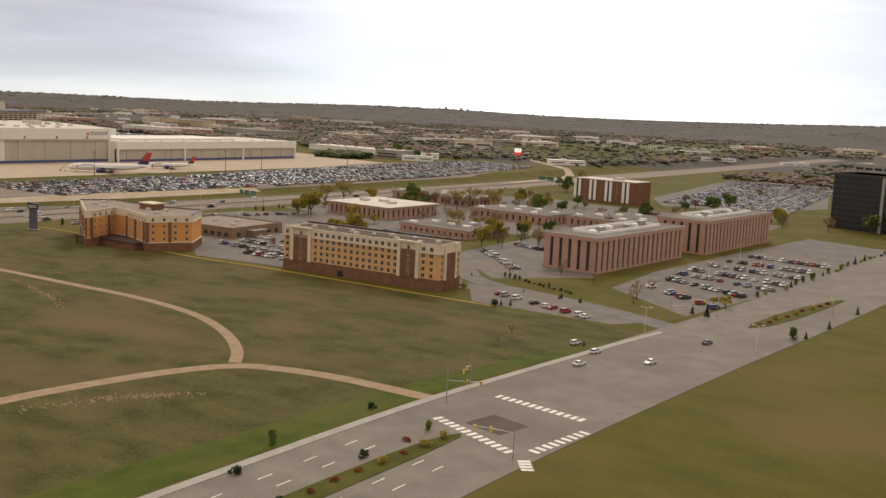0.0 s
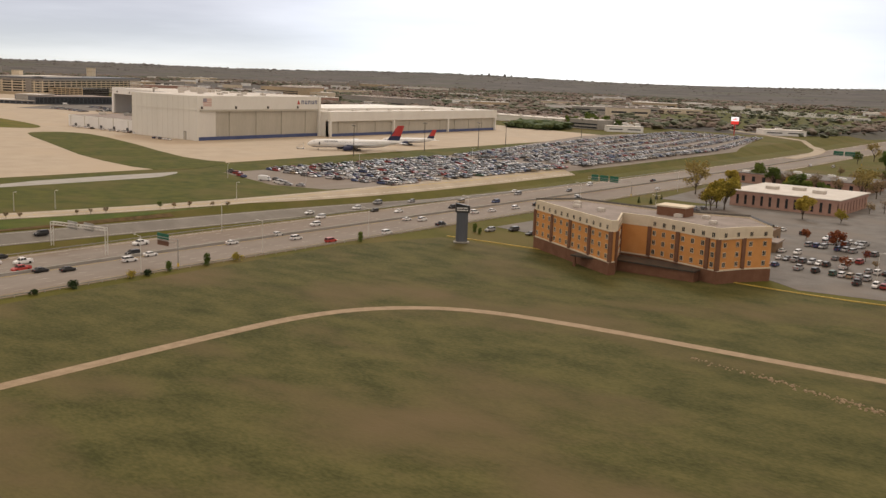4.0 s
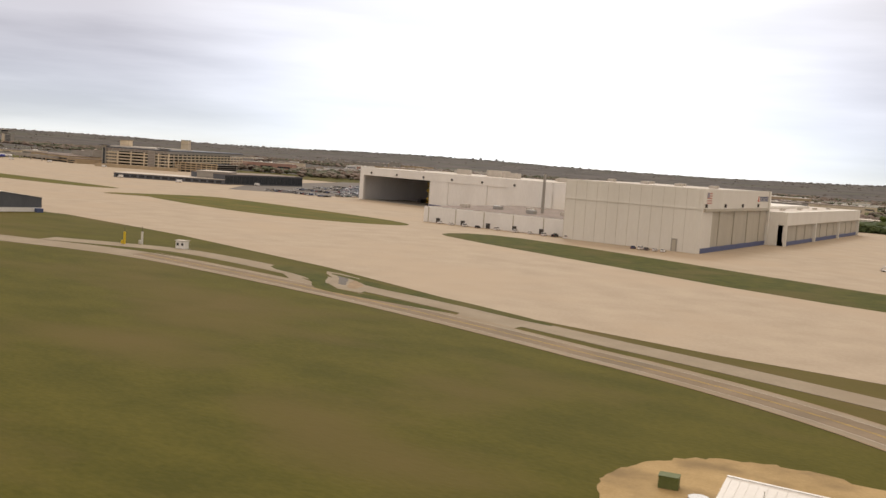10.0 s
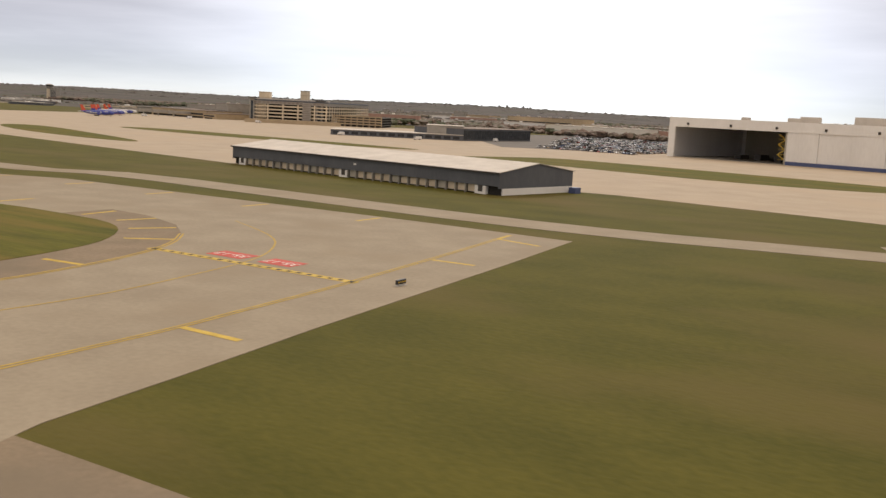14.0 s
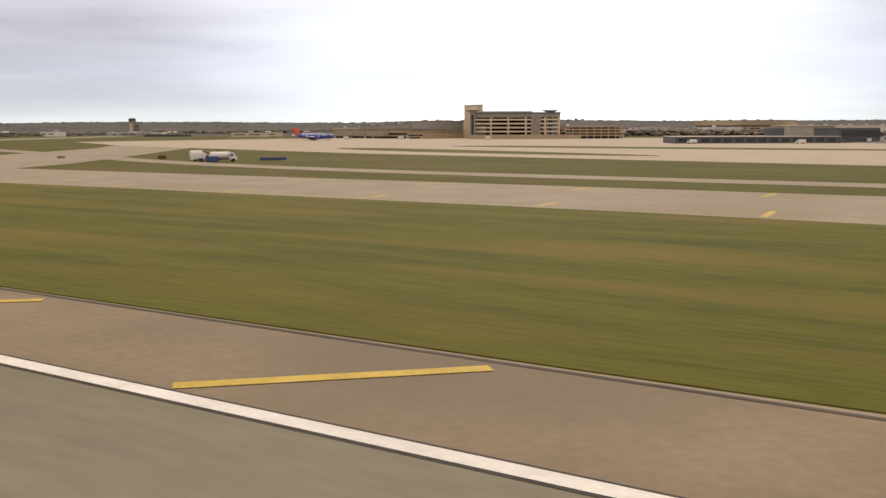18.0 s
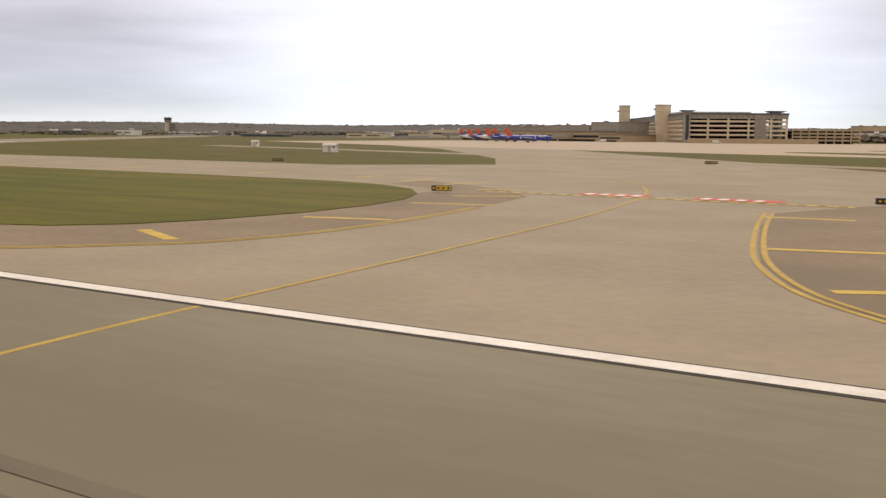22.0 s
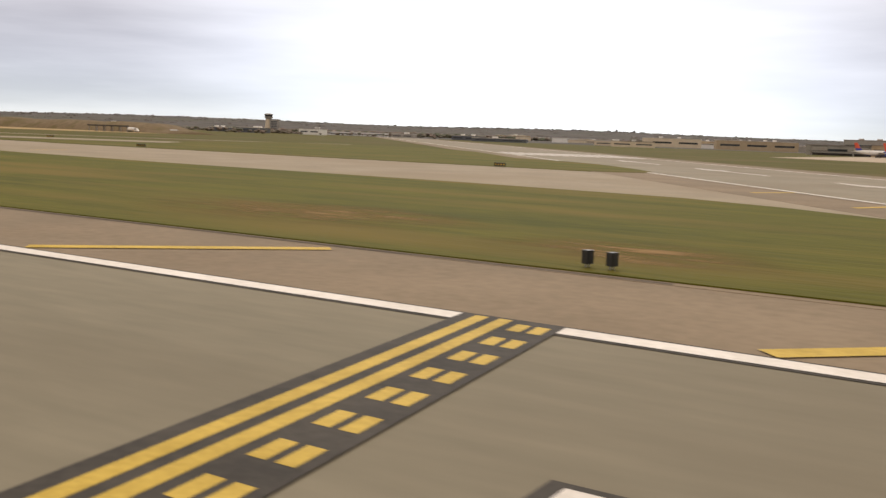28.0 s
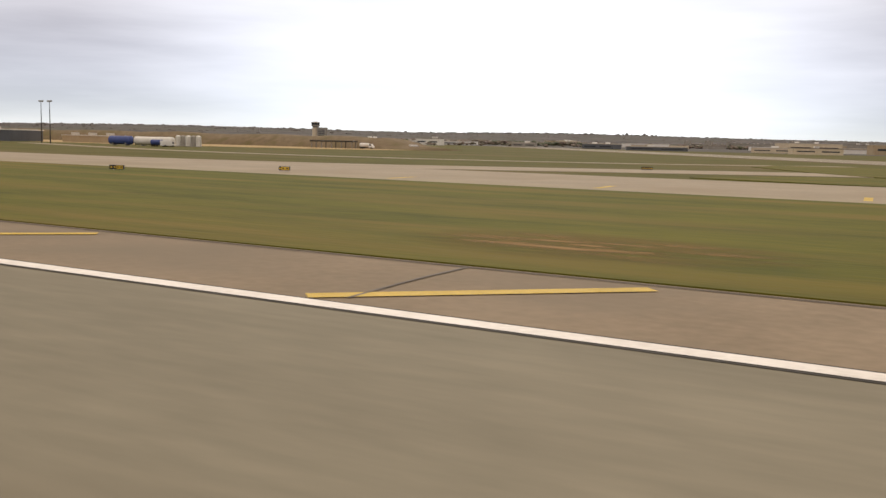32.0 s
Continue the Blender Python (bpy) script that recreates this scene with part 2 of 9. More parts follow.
# ---- tools for building ----
def part(name, bm, material, parent=None, label="", smooth=False):
    me = bpy.data.meshes.new(name)
    bm.to_mesh(me)
    bm.free()
    for mt in (material if isinstance(material, (list, tuple)) else [material]):
        me.materials.append(mt)
    if smooth:
        me.polygons.foreach_set("use_smooth", [True] * len(me.polygons))
    ob = new(name, me)
    if parent:
        ob.parent = parent
    if label:
        ob["label"] = label
    return ob


def empty(name, x=0, y=0, z=0, turn=0, label="", category="", group="", kind=""):
    ob = new(name)
    ob.matrix_basis = pose(x, y, z, 0, 0, turn)
    return tagged(ob, label, category, group, kind)


def box(bm, x0, x1, y0, y1, z0, z1):
    return prism(bm, [(x0, y0), (x1, y0), (x1, y1), (x0, y1)], z0, z1)


def prism(bm, pts, z0, z1):
    """A slab on the outline pts; z0, z1 are heights or lists of them."""
    low = [bm.verts.new((p[0], p[1], z0)) for p in pts]
    high = [bm.verts.new((p[0], p[1], z1 if not isinstance(z1, (list, tuple)) else z1[i])) for i, p in enumerate(pts)]
    area = sum(pts[i - 1][0] * pts[i][1] - pts[i][0] * pts[i - 1][1] for i in range(len(pts)))
    if area < 0:
        low.reverse(), high.reverse()
    faces = [bm.faces.new(high), bm.faces.new(low[::-1])]
    for i in range(len(pts)):
        faces.append(bm.faces.new((low[i - 1], low[i], high[i], high[i - 1])))
    return faces


def tube(bm, a, b, r, n=8, r2=None):
    """A rod from a to b, tapering to r2."""
    a, b = Vector(a), Vector(b)
    q = (b - a).to_track_quat("Z", "Y")
    r2 = r if r2 is None else r2
    rings = [[bm.verts.new(c + q @ Vector((k * math.cos(2 * math.pi * i / n), k * math.sin(2 * math.pi * i / n), 0))) for i in range(n)] for c, k in ((a, r), (b, r2))]
    for i in range(n):
        bm.faces.new((rings[0][i - 1], rings[0][i], rings[1][i], rings[1][i - 1]))
    bm.faces.new(rings[0][::-1]), bm.faces.new(rings[1])


def lathe(bm, rings, n=16, axis="x"):
    """A body of revolution: rings of (station, radius, dz)."""
    loops = []
    for s, r, dz in rings:
        loop = []
        for i in range(n):
            a = 2 * math.pi * i / n
            u, v = r * math.cos(a), r * math.sin(a)
            loop.append(bm.verts.new((s, u, v + dz) if axis == "x" else (u, v, s)))
        loops.append(loop)
    for p, q in zip(loops, loops[1:]):
        for i in range(n):
            bm.faces.new((p[i - 1], p[i], q[i], q[i - 1]))
    bm.faces.new(loops[0]), bm.faces.new(loops[-1])


def ground_z(x):
    if x < 40:
        return 0.0
    if x < 474:
        return -2.0 * (x - 40) / 434
    if x < 490:
        return -2.0 - 5.0 * (x - 474) / 16
    return -7.0


def rounded(pts, times=2):
    """The outline with its corners cut, for curved edges."""
    for _ in range(times):
        pts = [(p[0] * (1 - k) + q[0] * k, p[1] * (1 - k) + q[1] * k) for p, q in zip(pts, pts[1:] + pts[:1]) for k in (0.25, 0.75)]
    return pts


def smooth_line(pts, times=2):
    for _ in range(times):
        mid = [(p[0] * (1 - k) + q[0] * k, p[1] * (1 - k) + q[1] * k) for p, q in zip(pts, pts[1:]) for k in (0.25, 0.75)]
        pts = [pts[0]] + mid[1:-1] + [pts[-1]]
    return pts


def beside(line, d):
    """The line moved d metres to its left."""
    res = []
    for i, p in enumerate(line):
        a, b = Vector(line[max(i - 1, 0)]), Vector(line[min(i + 1, len(line) - 1)])
        w = (b - a).normalized()
        res.append((p[0] - w.y * d, p[1] + w.x * d))
    return res


class Strip(list):
    """An outline whose two halves run side by side."""


def ribbon(line, width, times=2, shift=0.0):
    line = smooth_line(line, times)
    return Strip(beside(line, shift + width / 2) + beside(line, shift - width / 2)[::-1])


def settle(p):
    """The plan's ground lines lie a little farther out from the runway near its threshold."""
    x, y = p
    k = min(1.0, max(0.0, (x + 175) / 45)) * min(1.0, max(0.0, (280 - x) / 160)) * min(1.0, max(0.0, (y - 24) / 10))
    return (x - k * max(0.09 * (20 - x) + 1.5, 0.042 * y), y + 0.108 * k * y)


def drape_bm(bm, outline, off, depth=0.4):
    """A slab that follows the ground, its top off metres above it."""
    outline = (Strip if isinstance(outline, Strip) else list)(settle(p) for p in outline)
    vs = [bm.verts.new((p[0], p[1], 0)) for p in outline]
    if isinstance(outline, Strip):
        n = len(vs)
        faces = [bm.faces.new((vs[i], vs[i + 1], vs[n - 2 - i], vs[n - 1 - i])) for i in range(n // 2 - 1)]
    else:
        whole = bm.faces.new(vs)
        whole.normal_update()
        faces = bmesh.ops.triangulate(bm, faces=[whole])["faces"]
    geom = list({g for f in faces for g in (f, *f.edges, *f.verts)})
    for x in (40, 474, 490):
        if min(p[0] for p in outline) < x < max(p[0] for p in outline):
            geom = list(set(bmesh.ops.bisect_plane(bm, geom=geom, plane_co=(x, 0, 0), plane_no=(1, 0, 0))["geom"]))
    faces = [g for g in geom if isinstance(g, bmesh.types.BMFace) and g.is_valid]
    verts = {v for g in faces for v in g.verts}
    for g in faces:
        g.normal_update()
        if g.normal.z < 0:
            g.normal_flip()
    rim = [e for g in faces for e in g.edges if len(e.link_faces) == 1]
    for v in verts:
        v.co.z = ground_z(v.co.x) + off
    if depth:
        ext = bmesh.ops.extrude_edge_only(bm, edges=list(set(rim)))["geom"]
        for v in ext:
            if isinstance(v, bmesh.types.BMVert):
                v.co.z -= depth


def sheet(name, outline, off, material, parent=None, depth=0.4, label="", category="", kind="structure"):
    bm = bmesh.new()
    drape_bm(bm, outline, off, depth)
    ob = part(name, bm, material, parent)
    if not parent:
        tagged(ob, label, category, "", kind)
    elif label:
        ob["label"] = label
    return ob


def stroke(line, width, off, name, material, parent, times=2, shift=0.0):
    return sheet(name, ribbon(line, width, times, shift), off, material, parent, depth=0)


# ---- ground ----
def ground_mesh():
    bm = bmesh.new()
    xs = [-5200, -3000, -1400, -700, -300, -100, 40, 150, 300, 474, 490, 600, 800, 1100, 1600, 2600, 5200]
    ys = [-4900, -1500, -300, 0, 200, 400, 700, 1200, 2000, 3000, 4900]
    grid = [[bm.verts.new((x, y, ground_z(x))) for x in xs] for y in ys]
    for a, b in zip(grid, grid[1:]):
        for i in range(1, len(xs)):
            bm.faces.new((a[i - 1], a[i], b[i], b[i - 1]))
    return bm


ground = tagged(part("ground", ground_mesh(), OPEN_GRASS), "flat olive and straw-coloured airfield grass in autumn", "grass", kind="structure")
sheet("field", [(545, -900), (898, -900), (898, -120), (899, 100), (899, 200), (906, 240), (912, 300), (840, 299), (695, 291), (560, 292), (546, 250), (545, 100), (545, -120)], 0.03, FIELD,
      label="rough brown and green field crossed by gravel paths", category="field")

# runway 35 with its shoulders
shoulder = sheet("runway_shoulder", [(135, -34), (135, 34), (-2600, 34), (-2600, -34)], 0.05, SHOULDER, label="brown asphalt shoulders beside the runway", category="pavement")
runway = sheet("runway", [(75, -22.9), (75, 22.9), (-2600, 22.9), (-2600, -22.9)], 0.08, RUNWAY, label="grey-tan grooved concrete runway with white markings", category="runway")
taxi = sheet("taxiway", [(31.5, 31.5), (30.2, 36), (28.9, 49.6), (26.6, 69.2), (24.0, 98.4), (22.1, 119.4), (18.7, 150.5), (-20, 152), (-80, 152), (-125, 152), (-150, 152), (-180, 152), (-215, 152), (-420, 152), (-440, 185), (-478, 232), (-560, 330), (-700, 500), (-790, 500), (-700, 400), (-640, 345), (-548, 225), (-522, 178),
                         (-546, 153), (-1500, 156), (-2400, 156), (-2400, 33)], 0.06, TAXI, label="tan concrete taxiway beside the runway", category="taxiway")
# taxiway throats and the runway crossing, where no shoulder is left
for outline in ([(28, 23.2), (30.4, 34.6), (-40, 34.6), (-34, 23.2)], [(-104, 23.2), (-98, 34.6), (-168, 34.6), (-172, 23.2)], [(-416, 23.2), (-414, 34.6), (-480, 34.6), (-476, 23.2)]):
    sheet("taxiway_throat", outline, 0.064, TAXI, depth=0.3, label="tan concrete taxiway throat at the runway", category="taxiway")
sheet("shoulder_apron", [(-664, 33.5), (-800, 33.5), (-800, 70), (-700, 70)], 0.066, SHOULDER, depth=0.3, label="brown asphalt at the runway crossing", category="pavement")
sheet("fillet_shoulder", [(-403, 23.3), (-407, 23.5), (-413, 24.6), (-419.5, 27.6), (-424.3, 31.2), (-428.8, 35.8), (-431.4, 39.8), (-434.4, 47), (-436.5, 54.8), (-439.6, 68.2), (-441.5, 80.9), (-436, 96), (-424, 108), (-414, 103), (-425, 88), (-427, 64), (-421, 44), (-409, 35), (-405, 35)], 0.069, SHOULDER, depth=0, label="brown asphalt fillet at the taxiway turn", category="pavement")
sheet("fillet_shoulder", [(-488, 23.3), (-478, 23.6), (-471, 28.6), (-466.7, 34), (-464.7, 36.4), (-463.3, 41), (-462.5, 46.5), (-462.9, 57), (-464.9, 70.6), (-468.3, 87), (-475.5, 96.4), (-483.7, 102.4), (-495, 109), (-495, 100), (-482, 92), (-476, 62), (-478, 46), (-485, 37), (-490, 35)], 0.069, SHOULDER, depth=0, label="brown asphalt fillet at the taxiway turn", category="pavement")
sheet("fillet_shoulder", [(-60, 24.5), (-42, 26), (-31, 29), (-23, 35.5), (-18.8, 45.4), (-16.8, 54), (-16.2, 63), (-18.4, 76.6), (-21.8, 88.1), (-26.4, 97.5), (-33, 105), (-42, 112), (-55, 117), (-66, 118), (-66, 105), (-49, 103), (-37, 92), (-32, 78), (-29, 60), (-38, 41), (-52, 35), (-60, 35)], 0.069, SHOULDER, depth=0, label="brown asphalt fillet at the taxiway turn", category="pavement")
# runway 22 crosses at a slant
RW = Vector((-0.616, 0.788))
RN = Vector((0.788, 0.616))
R0 = Vector((-725.8, 22.4))


def across(along, side):
    p = R0 + RW * along + RN * side
    return (p.x, p.y)


cross_shoulder = sheet("crossing_runway_shoulder", [across(-13, -11), across(2600, -11), across(2600, 58), across(-50, 58)], 0.075, SHOULDER, label="brown shoulder of the crossing runway", category="pavement")
cross_runway = sheet("crossing_runway", [across(0, 0), across(2600, 0), across(2600, 46), across(-36, 46)], 0.095, CROSS_CONCRETE, label="grey-tan concrete runway crossing at a slant", category="runway")


def island(outline, times=2, material=GRASS, off=0.13):
    return sheet("grass_island", rounded(outline, times), off, material, depth=0.2, label="mown grass island between taxiways", category="grass")


island([(-26, 60), (-29, 78), (-34, 92), (-47, 105), (-66, 107), (-86, 107), (-100, 100), (-103, 82), (-98, 56), (-88, 42), (-68, 33.5), (-50, 33.5), (-35, 38)])
island([(-166, 36), (-160, 46), (-161, 70), (-167, 95), (-180, 107), (-300, 108), (-395, 107), (-416, 104), (-428, 88), (-430, 64), (-424, 42), (-412, 34.2), (-300, 34.2), (-178, 34.2)])
island([(-482, 36), (-475, 44), (-473, 62), (-477, 80), (-488, 94), (-508, 101), (-600, 103), (-712, 104), (-727, 103), (-674, 36), (-660, 34.2), (-500, 34.2)], 1)
island([(-757.5, 42.5), (-755.8, 43.0), (-755.4, 44.2), (-756.5, 46.5), (-776, 70), (-790, 84), (-812, 94), (-900, 95), (-980, 106), (-1400, 106), (-1400, 34.2), (-790, 34.2), (-770, 34.2)], 1)
island([(-848, 163), (-852, 170), (-900, 232), (-960, 310), (-1010, 330), (-1060, 300), (-1010, 205), (-960, 165), (-900, 157), (-860, 155)], 1)

# a second taxiway swings into the first and on to the crossing runway
sheet("taxiway_link", ribbon([(-1190, 140), (-1110, 150), (-1060, 186), (-1010, 224), (-960, 248), (-905, 250), (-845, 226)], 26), 0.068, TAXI, label="tan concrete taxiway curving to the crossing runway", category="taxiway")
sheet("service_lane", ribbon([(-1400, 300), (-1240, 236), (-1150, 232), (-1075, 268), (-1030, 330)], 9), 0.062, TAXI, label="narrow concrete service lane across the grass", category="road")
island([(-1034, 152.6), (-1022, 190), (-994, 206), (-960, 228), (-905, 230), (-872, 216), (-838, 172), (-836, 160), (-850, 152.6)], 1, GRASS, 0.14)

# apron and its islands
apron = sheet("apron", [(341, 203), (350, 322), (343, 384), (341, 753), (322, 907), (-60, 907), (-900, 930), (-900, 520), (-690, 405), (-434, 318), (-172, 263), (-14, 255), (78, 241), (168, 226), (247, 207), (302, 204)],
              0.07, APRON, label="wide tan concrete aircraft apron", category="apron")
island([(-185, 428), (-150, 398), (-90, 376), (-5, 358), (45, 364), (80, 388), (70, 406), (9, 424), (-117, 446), (-170, 446)])
island([(-500, 470), (-380, 452), (-246, 455), (-222, 470), (-235, 482), (-400, 498), (-480, 500)])
island([(112, 372), (126, 360), (204, 347), (283, 332), (352, 320), (362, 340), (345, 386), (322, 378), (246, 396), (150, 404), (122, 394)], 1, LAWN)
island([(-520, 395), (-430, 350), (-330, 330), (-300, 338), (-380, 372), (-500, 420)])
sheet("airfield_lawn", [(341, 201), (352, 325), (345, 386), (343, 753), (324, 905), (400, 1060), (480, 850), (484, 600), (481, 400), (470, 300), (448, 205), (427, 150), (360, 180)], 0.03, LAWN,
      label="green mown grass beside the apron", category="grass")

sheet("woodland_floor", [(-4300, 1500), (-1200, 1010), (-600, 1160), (300, 1130), (420, 1130), (560, 1500), (1400, 1500), (1500, 2700), (-300, 2900), (-4300, 2900)], 0.10, WOODS, depth=0, label="brown woodland floor under the far trees", category="ground")
# roads
sheet("abandoned_slab", [(371.5, 208), (374.8, 218), (378, 262), (380.3, 301), (379, 308), (372, 322), (366.5, 327), (363.5, 292), (362.5, 250), (367.5, 222)], 0.08, GREY_CONCRETE, label="old pale concrete slab in the grass", category="pavement")
service_road = sheet("service_road", ribbon([(-760, 330), (-520, 245), (-430, 206), (-325, 182), (-180, 180), (-70, 170), (11, 166), (60, 176), (118, 190), (200, 191), (253, 186), (297, 178), (336, 163), (364, 142), (383, 116), (393, 90), (397, 50), (400, -60), (404, -900)], 13), 0.09, TAXI,
                     label="narrow tan concrete service road", category="road")
strip_road = sheet("access_road", ribbon([(70, 190), (90, 198), (110, 206), (140, 209), (184, 206), (231, 202), (276, 198), (327, 186), (363, 176), (407, 157), (432, 148)], 9), 0.10, TAXI, label="narrow concrete access road to a gate", category="road")
front_road = sheet("frontage_road", ribbon([(430, -900), (430, -80), (430, 20), (430, 85), (435, 135), (445, 175), (457, 220), (466, 265), (472, 320), (476, 400), (478, 540)], 13.5), 0.11, PALE_ROAD, label="pale cream frontage road lined with young trees", category="road")
ramp_road = sheet("ramp_road", ribbon([(440, -900), (445, -300), (452, -80), (463, 20), (470, 75), (475, 107), (478, 137), (480.5, 183), (483, 225), (486.5, 290), (492, 360), (500, 430), (520, 640), (545, 900)], 8.5), 0.10, GREY_ROAD, label="single-lane ramp beside the highway", category="road")
VERGE = mat("dry_brown_verge", (0.060, 0.040, 0.016), (0.125, 0.080, 0.032), 2.5, 0.4, 0.95, 0.08)
sheet("dry_verge", ribbon([(440, 20), (451, 60), (457.5, 78), (463, 92), (467.5, 112), (471, 135), (474, 180), (476.5, 235)], 2.6), 0.14, VERGE, label="strip of dry brown weeds beside the ramp", category="verge")
sheet("dry_verge", rounded([(414, 124), (421, 128), (427, 138), (424, 147), (417, 149), (406, 147), (409, 138)], 2), 0.055, VERGE, label="patch of dry brown weeds at the road's corner", category="verge")
HWY = [(514, -120), (515, 60), (516, 120), (516, 190), (519, 260), (523, 350), (530, 520), (535, 700), (537, 900), (538, 1240), (534, 1700), (520, 2300)]
highway = sheet("highway", ribbon([(506, -900)] + HWY, 48), 0.12, ROAD, label="wide tan concrete highway with many lanes", category="highway")
sheet("slip_road", ribbon([(210, 1420), (341, 1215), (440, 1118), (500, 1050), (522, 960), (524, 860)], 11), 0.40, PALE_ROAD, label="pale slip road curving to the highway", category="road")
avenue = sheet("avenue", ribbon([(910, -900), (918, -80), (920, 60), (922, 150), (925, 200), (931, 280), (938, 350), (946, 450), (955, 620), (960, 800)], 42), 0.12, GREY_ROAD, label="wide worn asphalt avenue", category="road")
side_street = sheet("side_street", ribbon([(740, 420), (790, 372), (816, 338), (864, 332), (905, 320), (930, 308)], 11), 0.10, ASPHALT, label="asphalt street between hotels and offices", category="road")
sheet("hotel_car_park", [(560, 330), (600, 322), (662, 318), (690, 296), (742, 304), (744, 318), (826, 322), (840, 302), (898, 304), (906, 318), (860, 330), (815, 334), (770, 380), (735, 430), (700, 470), (662, 480), (600, 480), (566, 440)], 0.07, ASPHALT,
      label="asphalt car park round the hotels", category="car park")
sheet("office_car_park", [(866, 372), (912, 338), (922, 410), (936, 622), (880, 640), (868, 520), (862, 430)], 0.07, ASPHALT, label="asphalt car park with rows of cars", category="car park")
sheet("office_lots", [(566, 482), (700, 474), (760, 500), (822, 500), (850, 620), (845, 705), (640, 735), (575, 700), (562, 560)], 0.065, ASPHALT, label="asphalt yards and drives round low offices", category="car park")
sheet("office_court", [(764, 400), (818, 352), (850, 390), (826, 420), (820, 500), (760, 500)], 0.07, ASPHALT, label="asphalt yard behind the offices", category="car park")
sheet("airport_car_park", [(381, 345), (434, 328), (462, 336), (478, 410), (480, 615), (480, 850), (428, 1080), (340, 1092), (315, 878), (352, 700), (384, 534), (384, 390)], 0.08, ROAD, label="huge asphalt airport car park full of cars", category="car park")
sheet("far_car_park", [(688, 842), (727, 770), (800, 800), (832, 892), (753, 1244), (640, 1200)], 0.08, ASPHALT, label="far asphalt car park full of cars", category="car park")
sheet("terminal_car_park", [(-140, 600), (-240, 600), (-330, 720), (-430, 1000), (-420, 1200), (-230, 1200), (-130, 800)], 0.10, ASPHALT, label="asphalt car park beside the hangar", category="car park")
PATH_A = [(826, -20), (827, 60), (828, 117), (831, 138), (836, 160), (844, 177), (857, 183), (873, 187), (891, 188), (906, 189)]
PATH_B = [(842, 178), (833, 188), (814, 201), (788, 212), (753, 216), (708, 213), (664, 211), (632, 206), (614, 191), (606, 172), (604, 145), (602, 60)]
sheet("gravel_path", ribbon(PATH_A, 5.0), 0.07, GRAVEL, label="curving pale gravel path through the field", category="path")
sheet("gravel_path", ribbon(PATH_B, 3.6), 0.085, GRAVEL, label="narrow pale gravel path through the field", category="path")
def ragged(pts, amount, seed):
    """The outline with uneven, frayed edges."""
    rnd = random.Random(seed)
    res = []
    for p, q in zip(pts, pts[1:] + pts[:1]):
        for k in (0, 0.33, 0.67):
            res.append((p[0] * (1 - k) + q[0] * k + rnd.gauss(0, amount), p[1] * (1 - k) + q[1] * k + rnd.gauss(0, amount)))
    return res


sheet("dirt_yard", ragged(rounded([(314, 108), (318, 122), (330, 132), (354, 129), (364, 130), (376, 124), (374, 118), (362, 112), (358, 98), (343, 95), (322, 96)], 2), 0.35, 8), 0.07, DIRT, label="bare sandy yard round the shed", category="dirt")
sheet("green_verge", [(438, 20), (438, 85), (443, 135), (453, 175), (464.5, 220), (472, 256), (474.5, 225), (472, 180), (469, 135), (465.5, 112), (461, 92), (456, 78), (449, 60), (443, 35)], 0.05, GREEN_VERGE, label="bright green mown strip between frontage road and ramp", category="verge")
sheet("green_verge", [(404, 60), (422, 60), (423, 100), (426, 128), (414, 136), (400, 128), (398, 100)], 0.05, GREEN_VERGE, label="bright green mown corner beside the service road", category="verge")
sheet("green_verge", [(878, 20), (896.5, 20), (897, 100), (898.5, 150), (899.5, 188), (903, 225), (908, 262), (904, 270), (897, 240), (891, 205), (887, 160), (883, 100)], 0.05, GREEN_VERGE, label="bright green mown strip beside the avenue", category="verge")


